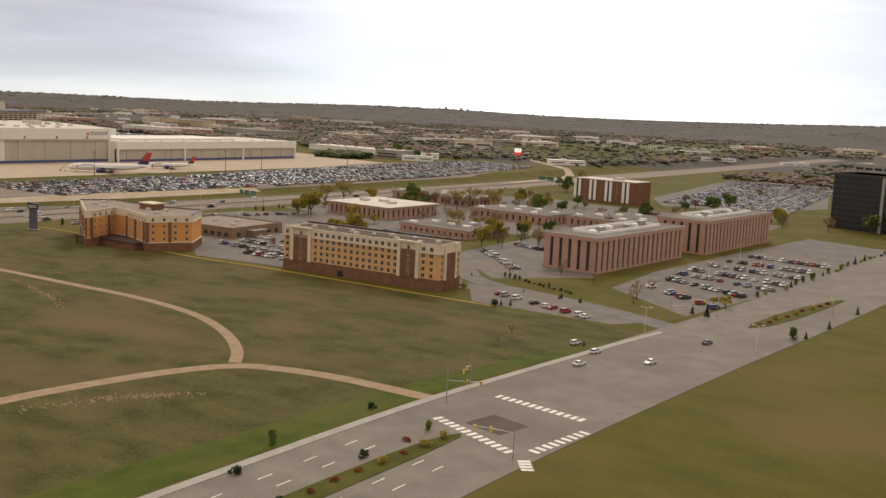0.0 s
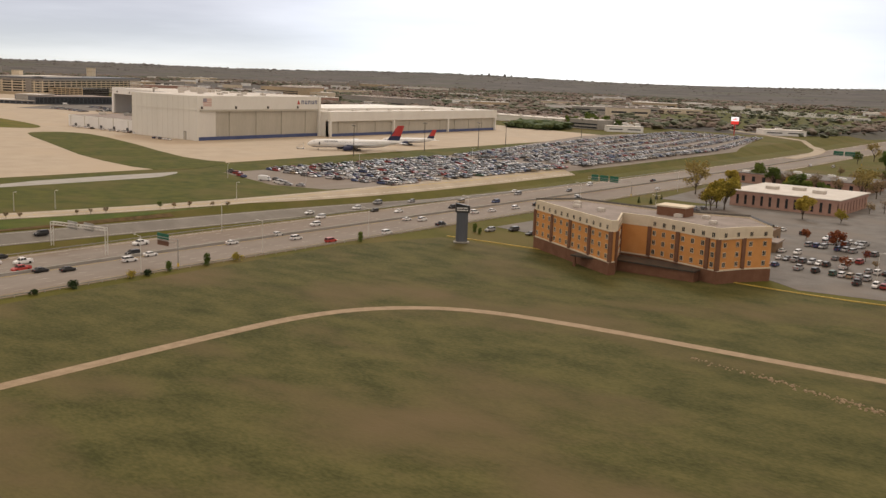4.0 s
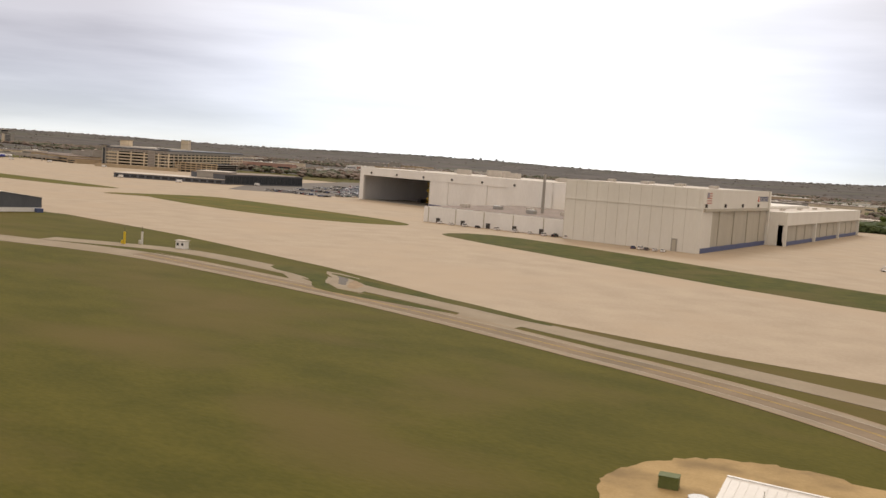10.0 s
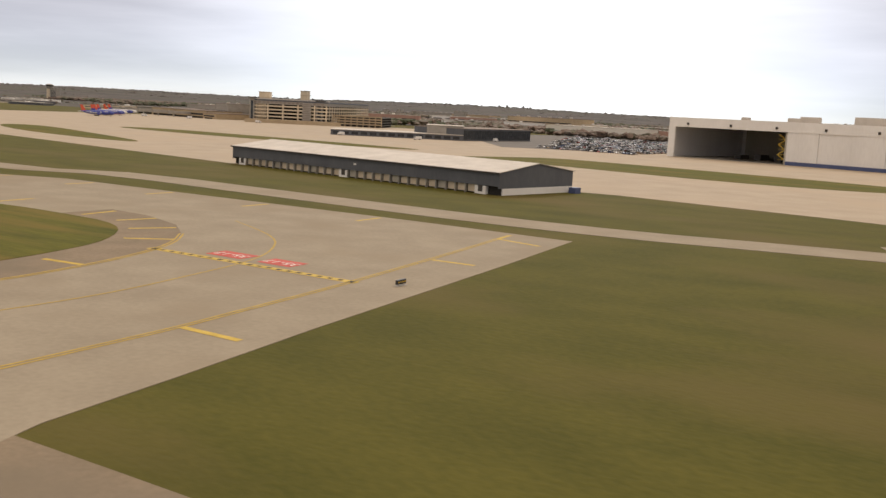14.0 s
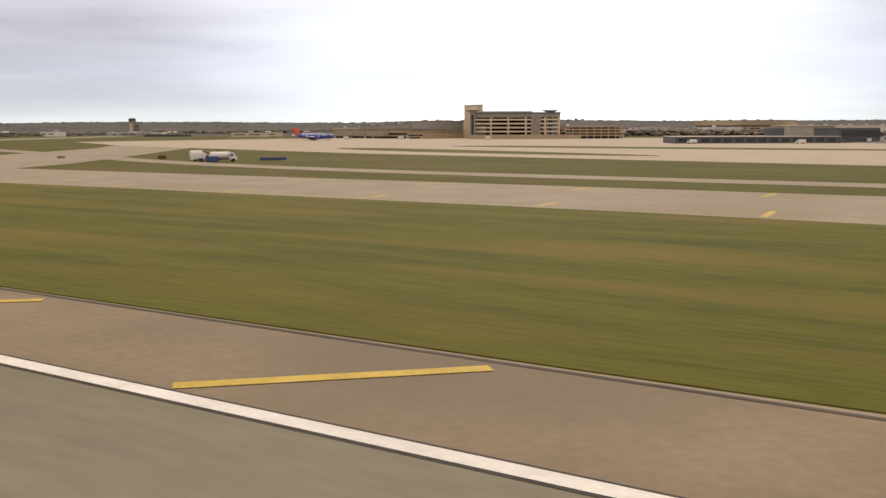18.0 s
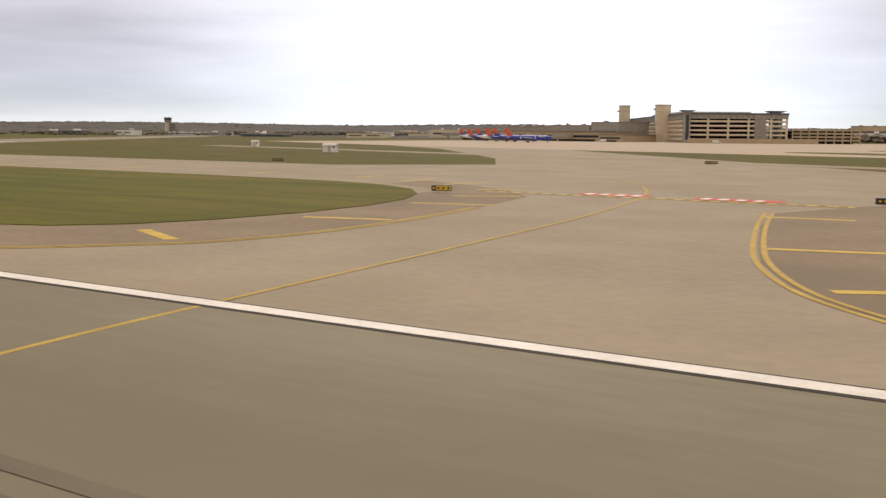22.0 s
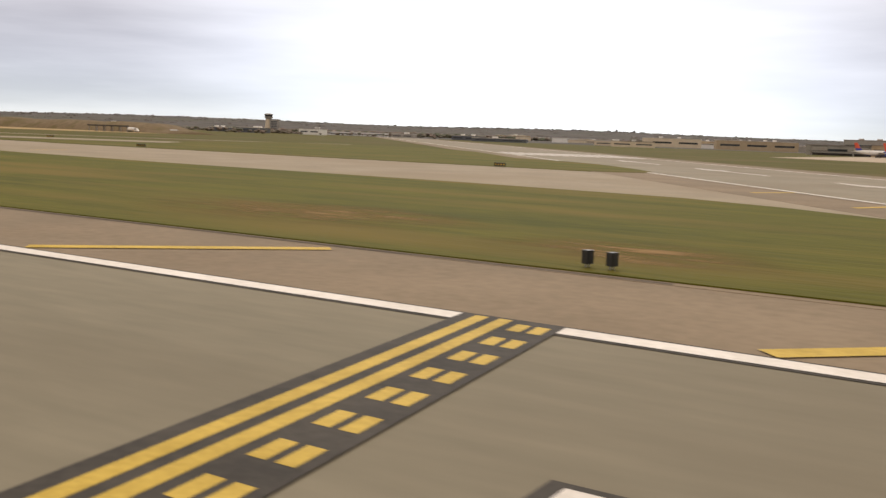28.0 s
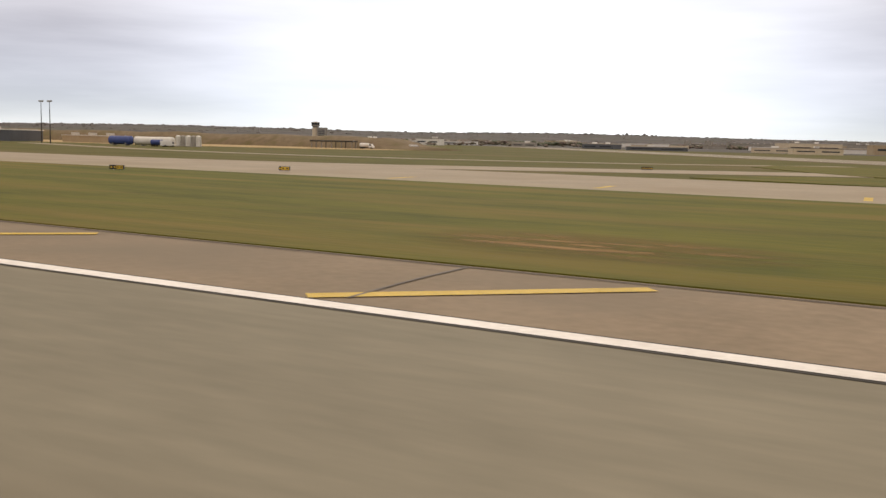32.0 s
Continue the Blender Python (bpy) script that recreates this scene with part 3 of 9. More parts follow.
def scorched(cx, cy, a, b, seed, strength=1.0):
    """Straw-coloured grass that thins out into the green round it, in streaks along the mowing."""
    m = bpy.data.materials.new("scorched_grass")
    m.use_nodes = True
    n, l = m.node_tree.nodes, m.node_tree.links
    p = n["Principled BSDF"]
    p.inputs["Roughness"].default_value, p.inputs["Specular IOR Level"].default_value = 0.95, 0.1
    tc = n.new("ShaderNodeTexCoord")
    place = n.new("ShaderNodeMapping")
    place.vector_type = "TEXTURE"
    place.inputs["Location"].default_value, place.inputs["Scale"].default_value = (cx, cy, 0.13), (a, b, 1)
    l.new(tc.outputs["Object"], place.inputs[0])
    fall = n.new("ShaderNodeTexGradient")
    fall.gradient_type = "SPHERICAL"
    l.new(place.outputs[0], fall.inputs[0])
    grain = n.new("ShaderNodeMapping")
    grain.inputs["Scale"].default_value, grain.inputs["Location"].default_value = (0.16, 0.75, 1), (seed, seed, 0)
    l.new(tc.outputs["Object"], grain.inputs[0])
    streak = n.new("ShaderNodeTexNoise")
    streak.inputs["Scale"].default_value, streak.inputs["Detail"].default_value = 1.0, 6
    l.new(grain.outputs[0], streak.inputs["Vector"])
    tone = n.new("ShaderNodeValToRGB")
    tone.color_ramp.elements[0].position, tone.color_ramp.elements[0].color = 0.35, (0.155, 0.108, 0.030, 1)
    tone.color_ramp.elements[1].position, tone.color_ramp.elements[1].color = 0.65, (0.265, 0.168, 0.072, 1)
    l.new(streak.outputs[0], tone.inputs[0])
    l.new(tone.outputs[0], p.inputs["Base Color"])
    cover = n.new("ShaderNodeMath")
    cover.operation, cover.inputs[1].default_value = "MULTIPLY", 1.6 * strength
    l.new(fall.outputs["Fac"], cover.inputs[0])
    thin = n.new("ShaderNodeMapRange")
    thin.inputs["From Min"].default_value, thin.inputs["From Max"].default_value = 0.36, 0.62
    l.new(streak.outputs[0], thin.inputs[0])
    alpha = n.new("ShaderNodeMath")
    alpha.operation, alpha.use_clamp = "MULTIPLY", True
    l.new(cover.outputs[0], alpha.inputs[0])
    l.new(thin.outputs[0], alpha.inputs[1])
    l.new(alpha.outputs[0], p.inputs["Alpha"])
    bm = bmesh.new()
    drape_bm(bm, [(cx + math.cos(k * 0.393) * a, cy + math.sin(k * 0.393) * b) for k in range(16)], 0.142, 0)
    tagged(part("scorched_grass", bm, m), "scorched straw-coloured patch in the mown grass", "dry grass", kind="stuff")


for k, (x, y, a, b, dense) in enumerate(((-404, 47, 17, 11, 1.0), (-528, 46, 18, 9, 0.8), (-511, 42, 11, 6, 0.9), (-961, 47, 13, 9, 0.7), (-817, 47, 15, 8, 0.7), (-793, 42, 9, 5.5, 0.8), (-1001, 45, 12, 7, 0.8), (-560, 52, 20, 9, 0.6), (-880, 48, 20, 8, 0.6))):
    scorched(x, y, a, b, 7 * k, dense)


# ---- markings on the airfield ----
def line_mark(parent, a, b, width, material, off, name="painted_line"):
    return sheet(name, ribbon([a, b], width, 0), off, material, parent, depth=0)


def rect_mark(parent, x0, x1, y0, y1, material, off, name="painted_bar"):
    return sheet(name, [(x0, y0), (x1, y0), (x1, y1), (x0, y1)], off, material, parent, depth=0)


rect_mark(runway, 0, -2500, 21.75, 23.05, BLACK_PAINT, 0.10, "line_border")
rect_mark(runway, 0, -2500, 21.95, 22.85, WHITE_PAINT, 0.115, "edge_line")
for start, bars in ((152.4, ((10.9, 12.7), (13.9, 15.7), (16.9, 18.7))), (454.9, ((8.5, 10.5), (12.2, 14.3))), (607.3, ((8.5, 10.5), (12.2, 14.3))),
                    (759.2, ((9.2, 11.2),)), (914.8, ((8.8, 10.8),)), (310.9, ((11.0, 20.1),))):
    length = 45.7 if start == 310.9 else 22.9
    for lo, hi in bars:
        rect_mark(runway, -start + 0.35, -start - length - 0.35, lo - 0.25, hi + 0.25, BLACK_PAINT, 0.10, "bar_border")
        rect_mark(runway, -start, -start - length, lo, hi, WHITE_PAINT, 0.115, "touchdown_bar")
# tyre rubber streaks in the touchdown zone
for y0, y1, x0, x1 in ((4.6, 6.2, -420, -720), (1.0, 3.2, -380, -760), (6.95, 7.5, -410, -640)):
    rect_mark(runway, x0, x1, y0, y1, RUBBER, 0.098, "rubber_streak")
# slanted yellow stripes on the shoulder
STRIPES = [-212, -243, -275, -305.5, -335, -364, -392, -505, -536, -566, -597, -628, -655, -782, -813, -845, -876, -908, -939, -971, -1003, -1034, -1065]
for x in STRIPES + [-751]:
    line_mark(shoulder, (x, 23.5), (x + 9.2, 32.7), 0.95, YELLOW_PAINT, 0.087, "shoulder_stripe")
SHORT = [((-177, 23.4), (-177, 31)), ((-168, 33), (-164, 27)), ((-429.5, 39.2), (-423.6, 42.5)), ((-436.0, 53.6), (-429.0, 55.4)), ((-441.5, 76.5), (-434.5, 77.2)),
         ((-477, 25), (-480, 33)), ((-473, 40), (-467, 37)), ((-471, 54), (-464, 56)), ((-473, 72), (-465, 74)), ((-475, 83), (-469, 87)), ((-479, 95), (-474, 97)), ((-486.9, 23.3), (-487.2, 31))]
SHORT += [((15.9, 60.7), (24.4, 60.6)), ((11.5, 113.8), (19.0, 114.2)), ((7.1, 142.2), (17.1, 140.0)), ((7.1, 142.4), (6.4, 148.4)), ((-34.8, 37), (-30.5, 31)), ((-28.5, 43.8), (-22.3, 39.1)), ((-24.8, 52.7), (-18.1, 50.6)), ((-24.2, 62.1), (-16.6, 62)),
         ((-25.7, 75), (-18.7, 75.7)), ((-34.4, 94.8), (-29, 99.6)), ((-42.7, 102.5), (-38.9, 109.2)), ((-52.1, 107.8), (-50.6, 115.2)), ((-62, 108.5), (-63.2, 116.6)), ((-87.8, 108.8), (-88.8, 117.3)), ((-96, 104.6), (-100.5, 111.7)), ((-107.5, 100.1), (-100.8, 96.2)),
         ((-52, 23.5), (-53, 30)),
         ((-166, 95), (-160, 99)), ((-173, 104), (-170, 111)), ((-488, 102), (-486, 110)), ((-497, 106), (-497, 115)), ((-508, 110), (-509, 118))]
SHORT += [((x, 109.5), (x - 1, 118)) for x in (-184, -212, -241, -270, -298, -328, -358, -388, -529, -560, -590, -620, -650, -935, -966, -996, -1027, -1058)]
SHORT += [((x, 142.5), (x, 150.5)) for x in (-26.5, -56.5, -85.5, -113, -143, -191, -221, -252, -283, -314)]
for a, b in SHORT:
    line_mark(taxi, a, b, 0.95, YELLOW_PAINT, 0.085, "shoulder_stripe")
for a, b in (((-777, 75), (-777, 89)), ((-791, 94), (-787, 104)), ((-758, 50), (-757, 63)), ((-805, 112), (-801, 120))):
    line_mark(cross_shoulder, a, b, 0.95, YELLOW_PAINT, 0.10, "shoulder_stripe")


def twin_line(pts, gap=0.62):
    for s in (-gap / 2, gap / 2):
        sheet("edge_line", ribbon(pts, 0.32, 2, s), 0.088, FADED_YELLOW, taxi, depth=0)


twin_line([(15.1, 26), (15.9, 37.9), (15.8, 46.9), (15.9, 60.7), (15.1, 69.8), (14.2, 85.1), (12.6, 99.3), (11.1, 111.9), (9.3, 126.4), (7.1, 142.2)])
twin_line([(-60, 24.5), (-42, 26), (-31, 29), (-23, 35.5), (-18.8, 45.4), (-16.8, 54), (-16.2, 63), (-18.4, 76.6), (-21.8, 88.1), (-26.4, 97.5), (-33, 105)])
twin_line([(-407, 23.5), (-413, 24.6), (-419.5, 27.6), (-424.3, 31.2), (-428.8, 35.8), (-431.4, 39.8), (-434.4, 47), (-436.5, 54.8), (-439.6, 68.2), (-442.0, 80.9)])
twin_line([(-480, 23.6), (-471, 28.4), (-466.7, 33.9), (-464.7, 36.2), (-463.3, 40.8), (-462.5, 46.3), (-462.9, 56.8), (-464.9, 70.5)])
twin_line([(-186, 24), (-172, 24.5), (-162, 26)])
sheet("centre_line", ribbon([(-20, 18), (-10, 26), (-4, 38), (-2.0, 55), (-2.2, 68), (-4.2, 79), (-6.9, 93), (-11.7, 103), (-21, 114), (-40, 124)], 0.3), 0.087, FADED_YELLOW, taxi, depth=0)
sheet("centre_line", ribbon([(-447, 8), (-448, 13), (-449, 22), (-451, 45), (-454, 75), (-462, 110), (-482, 140)], 0.3), 0.087, FADED_YELLOW, taxi, depth=0)


def hold_line(x0, x1, y):
    """A hold bar on the taxiway: a yellow line over a row of dashes, on black."""
    rect_mark(taxi, x0, x1, y - 0.75, y + 0.75, YELLOW_PAINT, 0.088, "hold_bar")
    n = int(abs(x1 - x0) / 1.8)
    for i in range(n):
        a = x0 + (x1 - x0) * (i + 0.25) / n
        rect_mark(taxi, a, a + 0.8, y - 0.35, y + 0.35, BLACK_PAINT, 0.097, "hold_dash")


def painted_text(text, x, y, size, parent):
    cu = bpy.data.curves.new("runway_number", "FONT")
    cu.body, cu.size, cu.align_x, cu.align_y, cu.extrude = text, size, "CENTER", "CENTER", 0.004
    tmp = bpy.data.objects.new("tmp_text", cu)
    me = bpy.data.meshes.new_from_object(tmp)
    bpy.data.objects.remove(tmp)
    me.name = "runway_number"
    me.materials.append(WHITE_PAINT)
    ob = new("runway_number", me)
    ob.parent = parent
    x, y = settle((x, y))
    ob.matrix_basis = pose(x, y, 0.115, 0, 0, 180)
    return ob


hold_line(-24.5, 14.5, 91.3)
for x0, x1 in ((-15.8, -9.2), (-6.1, 0.4)):
    rect_mark(taxi, x0, x1, 93.6, 97.6, RED_PAINT, 0.09, "red_sign_panel")
    painted_text("35-17", (x0 + x1) / 2, 95.6, 2.75, taxi)
hold_line(-150, -118, 92.5)
hold_line(-476, -437, 92.5)
for x0, x1 in ((-141, -133), (-130, -122), (-466, -458), (-453, -444)):
    rect_mark(taxi, x0, x1, 94.0, 97.2, RED_PAINT, 0.09, "red_sign_panel")
    for k in range(4):
        rect_mark(taxi, x0 + 0.7 + 1.8 * k, x0 + 1.6 + 1.8 * k, 94.6, 96.6, WHITE_PAINT, 0.10, "number_bar")
# hold line across the runway: two solid lines and two broken ones
def hold_bar(x0, x1, y0, y1, material, off, name):
    """A bar of the hold line, which lies a little aslant on the runway."""
    def lean(y):
        return 0.135 * (22 - y)
    sheet(name, [(x0 + lean(y0), y0), (x1 + lean(y0), y0), (x1 + lean(y1), y1), (x0 + lean(y1), y1)], off, material, runway, depth=0)


hold_bar(-790.75, -787.35, -22, 22.9, BLACK_PAINT, 0.118, "hold_background")
for x in (-790.25, -789.45):
    hold_bar(x, x + 0.45, -22, 22.75, YELLOW_PAINT, 0.125, "hold_line")
for k in range(22):
    for x in (-788.68, -788.06):
        hold_bar(x, x + 0.42, 22.35 - 2.0 * k, 21.35 - 2.0 * k, YELLOW_PAINT, 0.125, "hold_dash")
# the hold line before the crossing, its broken lines on the other side
hold_bar(-575.5, -572.1, -22, 22.9, BLACK_PAINT, 0.118, "hold_background")
for x in (-573.5, -572.7):
    hold_bar(x, x + 0.45, -22, 22.75, YELLOW_PAINT, 0.125, "hold_line")
for k in range(22):
    for x in (-575.1, -574.45):
        hold_bar(x, x + 0.42, 22.35 - 2.0 * k, 21.35 - 2.0 * k, YELLOW_PAINT, 0.125, "hold_dash")
# the crossing runway
for side in (0, 46):
    sheet("edge_line", [across(-36 if side else 0, side - 0.45), across(2500, side - 0.45), across(2500, side + 0.45), across(-36 if side else 0, side + 0.45)], 0.13, WHITE_PAINT, cross_runway, depth=0)
for base in (-1, 60, 121, 182, 243):
    def at(a, s):
        return across(base + a, 23.8 + s)
    sheet("arrow_shaft", [at(0, -0.45), at(27.5, -0.45), at(27.5, 0.45), at(0, 0.45)], 0.13, WHITE_PAINT, cross_runway, depth=0)
    sheet("arrow_head", [at(24.5, -2.1), at(39, 0), at(24.5, 2.1), at(24.0, 1.1), at(33.5, 0), at(24.0, -1.1)], 0.13, WHITE_PAINT, cross_runway, depth=0)
# broken hold line over the crossing runway
for k in range(23):
    for a in (61.0, 62.2):
        sheet("hold_dash", [across(a, 1 + 2 * k), across(a + 0.5, 1 + 2 * k), across(a + 0.5, 2.1 + 2 * k), across(a, 2.1 + 2 * k)], 0.13, FADED_YELLOW, cross_runway, depth=0)
for k in range(12):
    s = 3 + 3.6 * k
    sheet("threshold_bar", [across(318, s), across(364, s), across(364, s + 1.8), across(318, s + 1.8)], 0.13, WHITE_PAINT, cross_runway, depth=0)

# ---- markings on the roads ----
HL = smooth_line(HWY, 2)


def along(line, d0, d1, shift, width, off, name, material, parent):
    """A strip beside a line, between two distances along it."""
    pts, run = [], 0.0
    for p, q in zip(line, line[1:]):
        w = (Vector(q) - Vector(p))
        for d in (d0, d1):
            if run <= d < run + w.length:
                r = Vector(p) + w * ((d - run) / w.length)
                pts.append((r.x, r.y))
        if d0 < run + w.length < d1:
            pts.append(q)
        run += w.length
    pts = sorted(set(pts), key=lambda p: p[1])
    if len(pts) > 1:
        sheet(name, ribbon(pts, width, 0, shift), off, material, parent, depth=0)


for shift in (-22.5, -1.6, 1.6, 22.0):
    along(HL, 0, 1500, shift, 0.22, 0.14, "lane_line", WHITE_PAINT if abs(shift) > 2 else YELLOW_PAINT, highway)
for shift in (-18.5, -14.5, -10.5, -6.5, 5.5, 9.5, 13.5, 17.5):
    for k in range(34):
        d = 110 + 12.2 * k
        along(HL, d, d + 3.2, shift, 0.14, 0.14, "lane_dash", FADED_WHITE, highway)
for shift in (-23.3, -21.0, 20.4, 23.4):
    along(HL, 0, 1500, shift, 1.3, 0.131, "worn_strip", SHOULDER, highway)
sheet("dark_patch", ribbon([(519, 70), (520, 128)], 15, 0), 0.128, DARK_ASPHALT, highway, depth=0)
FR = [(430, -80), (430, 20), (430, 85), (435, 135), (445, 175), (457, 220), (466, 265), (472, 320), (476, 400), (478, 540)]
for s, m in ((0.25, YELLOW_PAINT), (-0.25, YELLOW_PAINT), (4.6, WHITE_PAINT), (-4.6, WHITE_PAINT)):
    sheet("lane_line", ribbon(FR, 0.16, 2, s), 0.125, m, front_road, depth=0)
SR = [(118, 190), (200, 191), (253, 186), (297, 178), (336, 163), (364, 142), (383, 116), (393, 90), (397, 50), (400, -60)]
for s, w, m in ((6.3, 0.5, GRAVEL), (-6.3, 0.5, GRAVEL)):
    sheet("worn_strip", ribbon(SR, w, 2, s), 0.105, m, service_road, depth=0)
sheet("lane_surface", ribbon(SR, 7.6, 2), 0.105, SHOULDER, service_road, depth=0)
for s, m in ((3.9, FADED_WHITE), (-3.9, FADED_WHITE), (0.22, FADED_YELLOW), (-0.22, FADED_YELLOW)):
    sheet("lane_line", ribbon(SR, 0.17, 2, s), 0.118, m, service_road, depth=0)
RR = [(452, -80), (463, 20), (470, 75), (475, 107), (478, 137), (480.5, 183), (483, 225), (486.5, 290), (492, 360), (500, 430)]
for s, m in ((3.5, FADED_WHITE), (-3.5, FADED_WHITE)):
    sheet("lane_line", ribbon(RR, 0.16, 2, s), 0.125, m, ramp_road, depth=0)
# where the access road forks to the apron
sheet("road_fork", [(166, 206), (176, 203), (186, 199), (192, 194.8), (181, 194.6), (180.3, 196.5)], 0.103, TAXI, strip_road, depth=0)
sheet("road_fork", [(238, 202), (258, 199), (258, 190.2), (241, 191.8)], 0.103, TAXI, strip_road, depth=0)
sheet("grass_hook", rounded([(156, 215.3), (172, 215.9), (176.4, 215.1), (182.7, 210.9), (188.8, 202.1), (193.6, 198.6), (200, 195.5), (229, 197.2), (241, 194.2), (229.9, 192.7), (203.4, 190.6), (195.8, 191.0), (191.5, 193.5), (185.2, 200.8), (176.5, 204.8), (160.4, 206.9)], 1), 0.125, LAWN, depth=0.1, label="narrow strip of grass curving between two roads", category="grass")
sheet("grass_strip", rounded([(178.4, 217.3), (189.4, 216.2), (197, 214.3), (226.8, 212.6), (262, 205.5), (262, 201.5), (227.8, 206.5), (200.2, 207.6), (194.7, 211.2), (188.8, 213.4), (180, 215)], 1), 0.125, LAWN, depth=0.1, label="narrow strip of grass along the apron's edge", category="grass")
sheet("apron_link", [(175, 218.5), (181, 219), (190, 216.8), (197, 212), (203, 207), (207, 197), (199, 196.5), (193.5, 199.5), (189, 203), (184, 211), (178, 215)], 0.112, TAXI, strip_road, depth=0)
sheet("tar_patch", ragged([(182, 216.2), (186, 215.4), (191.5, 210.0), (196.3, 202.4), (192.8, 203.5), (188, 209)], 0.25, 5), 0.118, ASPHALT, strip_road, depth=0)
sheet("worn_patch", ragged([(190.5, 214.6), (196, 210), (200.9, 205.5), (201.9, 199.9), (198.6, 200.5), (193.5, 208)], 0.25, 6), 0.118, GRAVEL, strip_road, depth=0)
sheet("ditch", ribbon([(366, 170), (371, 164), (380, 154), (386, 144), (394, 128), (402, 114)], 0.8), 0.06, FIELD, depth=0, label="narrow bare ditch through the grass", category="ditch")
for x0, x1 in ((-176, -414), (-498, -662), (-788, -1400)):
    rect_mark(shoulder, x0, x1, 33.62, 33.98, DARK_ASPHALT, 0.072, "worn_edge")
for pts in ([(-946.8, 23.3), (-947.3, 26), (-947.2, 29), (-948.2, 33.5)], [(-1001.6, 24), (-1002.2, 29), (-1002.4, 33.6)], [(-845.5, 28.6), (-838, 29.0), (-832, 28.4)], [(-424, 33), (-404, 32.4), (-396, 33)], [(-492, 30.8), (-489, 30.4), (-487, 30.9)]):
    stroke(pts, 0.15, 0.09, "tar_crack", ASPHALT, shoulder, 1)
# the avenue's crossing
for a, b, n in (((913, 202), (940, 199), 13), ((911.5, 177), (938, 168), 13), ((941, 171), (944, 192), 9), ((942, 166), (946, 161), 4)):
    a, b = Vector(a), Vector(b)
    w = (b - a).normalized()
    side = Vector((-w.y, w.x))
    for k in range(n):
        c = a + (b - a) * ((k + 0.5) / n)
        pts = [c + w * u * 0.62 + side * v * 1.35 for u, v in ((-1, -1), (1, -1), (1, 1), (-1, 1))]
        sheet("crosswalk_bar", [(p.x, p.y) for p in pts], 0.14, WHITE_PAINT, avenue, depth=0)
for x in (908, 913, 926, 931):
    for k in range(7):
        rect_mark(avenue, x, x + 0.3, 70 + 13 * k, 74 + 13 * k, WHITE_PAINT, 0.14, "lane_dash")
sheet("kerb_strip", ribbon([(898, -80), (899, 60), (900.5, 150), (902, 188), (906, 225), (912, 280), (916, 305)], 2.6), 0.26, GREY_CONCRETE, avenue, depth=0.4, label="pale concrete kerb and walk")
sheet("median", rounded([(917, 60), (922, 60), (923.5, 120), (924.5, 168), (922.5, 172), (919, 160), (917.5, 120)], 1), 0.27, LAWN, avenue, depth=0.3, label="planted median strip")
sheet("median", rounded([(934, 330), (944, 350), (951, 420), (948, 424), (938, 380)], 1), 0.27, LAWN, avenue, depth=0.3, label="planted median strip")
sheet("dark_patch", [(919, 178), (930, 176), (932, 186), (921, 188)], 0.135, DARK_ASPHALT, avenue, depth=0)
sheet("hotel_kerb", ribbon([(560, 296), (600, 298), (640, 296), (693, 290), (735, 296), (776, 297), (833, 299), (851, 300)], 0.7), 0.22, FADED_YELLOW, depth=0.4, label="yellow-painted kerb along the hotel grounds", category="kerb")


# ---- buildings ----
def site(name, a, b, label, category, group=""):
    """An Empty at a, its x axis running to b, on the ground. Returns it and the length."""
    turn = math.degrees(math.atan2(b[1] - a[1], b[0] - a[0]))
    ob = empty(name, a[0], a[1], ground_z(a[0]) if abs(a[0] - 470) > 25 else -7.0, turn, label, category, group)
    return ob, math.dist(a, b)


def slab(name, parent, material, x0, x1, y0, y1, z0, z1, label=""):
    bm = bmesh.new()
    box(bm, x0, x1, y0, y1, z0, z1)
    return part(name, bm, material, parent, label)


def share(ob, name, parent, x, y, z, turn=0):
    """Another object on the same mesh."""
    o = new(name, ob.data)
    o.parent = parent
    o.matrix_basis = pose(x, y, z, 0, 0, turn)
    return o


def window_mesh(w, h, d=0.12):
    """A window: a frame round a recessed pane."""
    bm = bmesh.new()
    xs, zs = (-w / 2 - 0.08, -w / 2, -0.04, 0.04, w / 2, w / 2 + 0.08), (-0.14, 0, h, h + 0.08)
    out_y, in_y = -0.10, -0.03
    grid = [[bm.verts.new((x, out_y, z)) for z in zs] for x in xs]
    for i in range(5):
        for j in range(3):
            ring = [grid[i][j], grid[i + 1][j], grid[i + 1][j + 1], grid[i][j + 1]]
            if j == 1 and i in (1, 3):
                deep = [bm.verts.new((v.co.x, in_y, v.co.z)) for v in ring]
                bm.faces.new(deep).material_index = 0
                for k in range(4):
                    bm.faces.new((ring[k], ring[(k + 1) % 4], deep[(k + 1) % 4], deep[k])).material_index = 1
            else:
                bm.faces.new(ring).material_index = 1
    rim = [grid[i][0] for i in range(6)] + [grid[5][j] for j in (1, 2, 3)] + [grid[i][3] for i in (4, 3, 2, 1, 0)] + [grid[0][j] for j in (2, 1)]
    rear = [bm.verts.new((v.co.x, d, v.co.z)) for v in rim]
    for k in range(len(rim)):
        k2 = (k + 1) % len(rim)
        bm.faces.new((rim[k2], rim[k], rear[k], rear[k2])).material_index = 1
    bmesh.ops.recalc_face_normals(bm, faces=bm.faces[:])
    me = bpy.data.meshes.new("window")
    bm.to_mesh(me)
    bm.free()
    for m in (GLASS, CREAM_STUCCO):
        me.materials.append(m)
    return me


WIN = window_mesh(1.5, 1.6)
WIN_SMALL = window_mesh(1.1, 1.4)


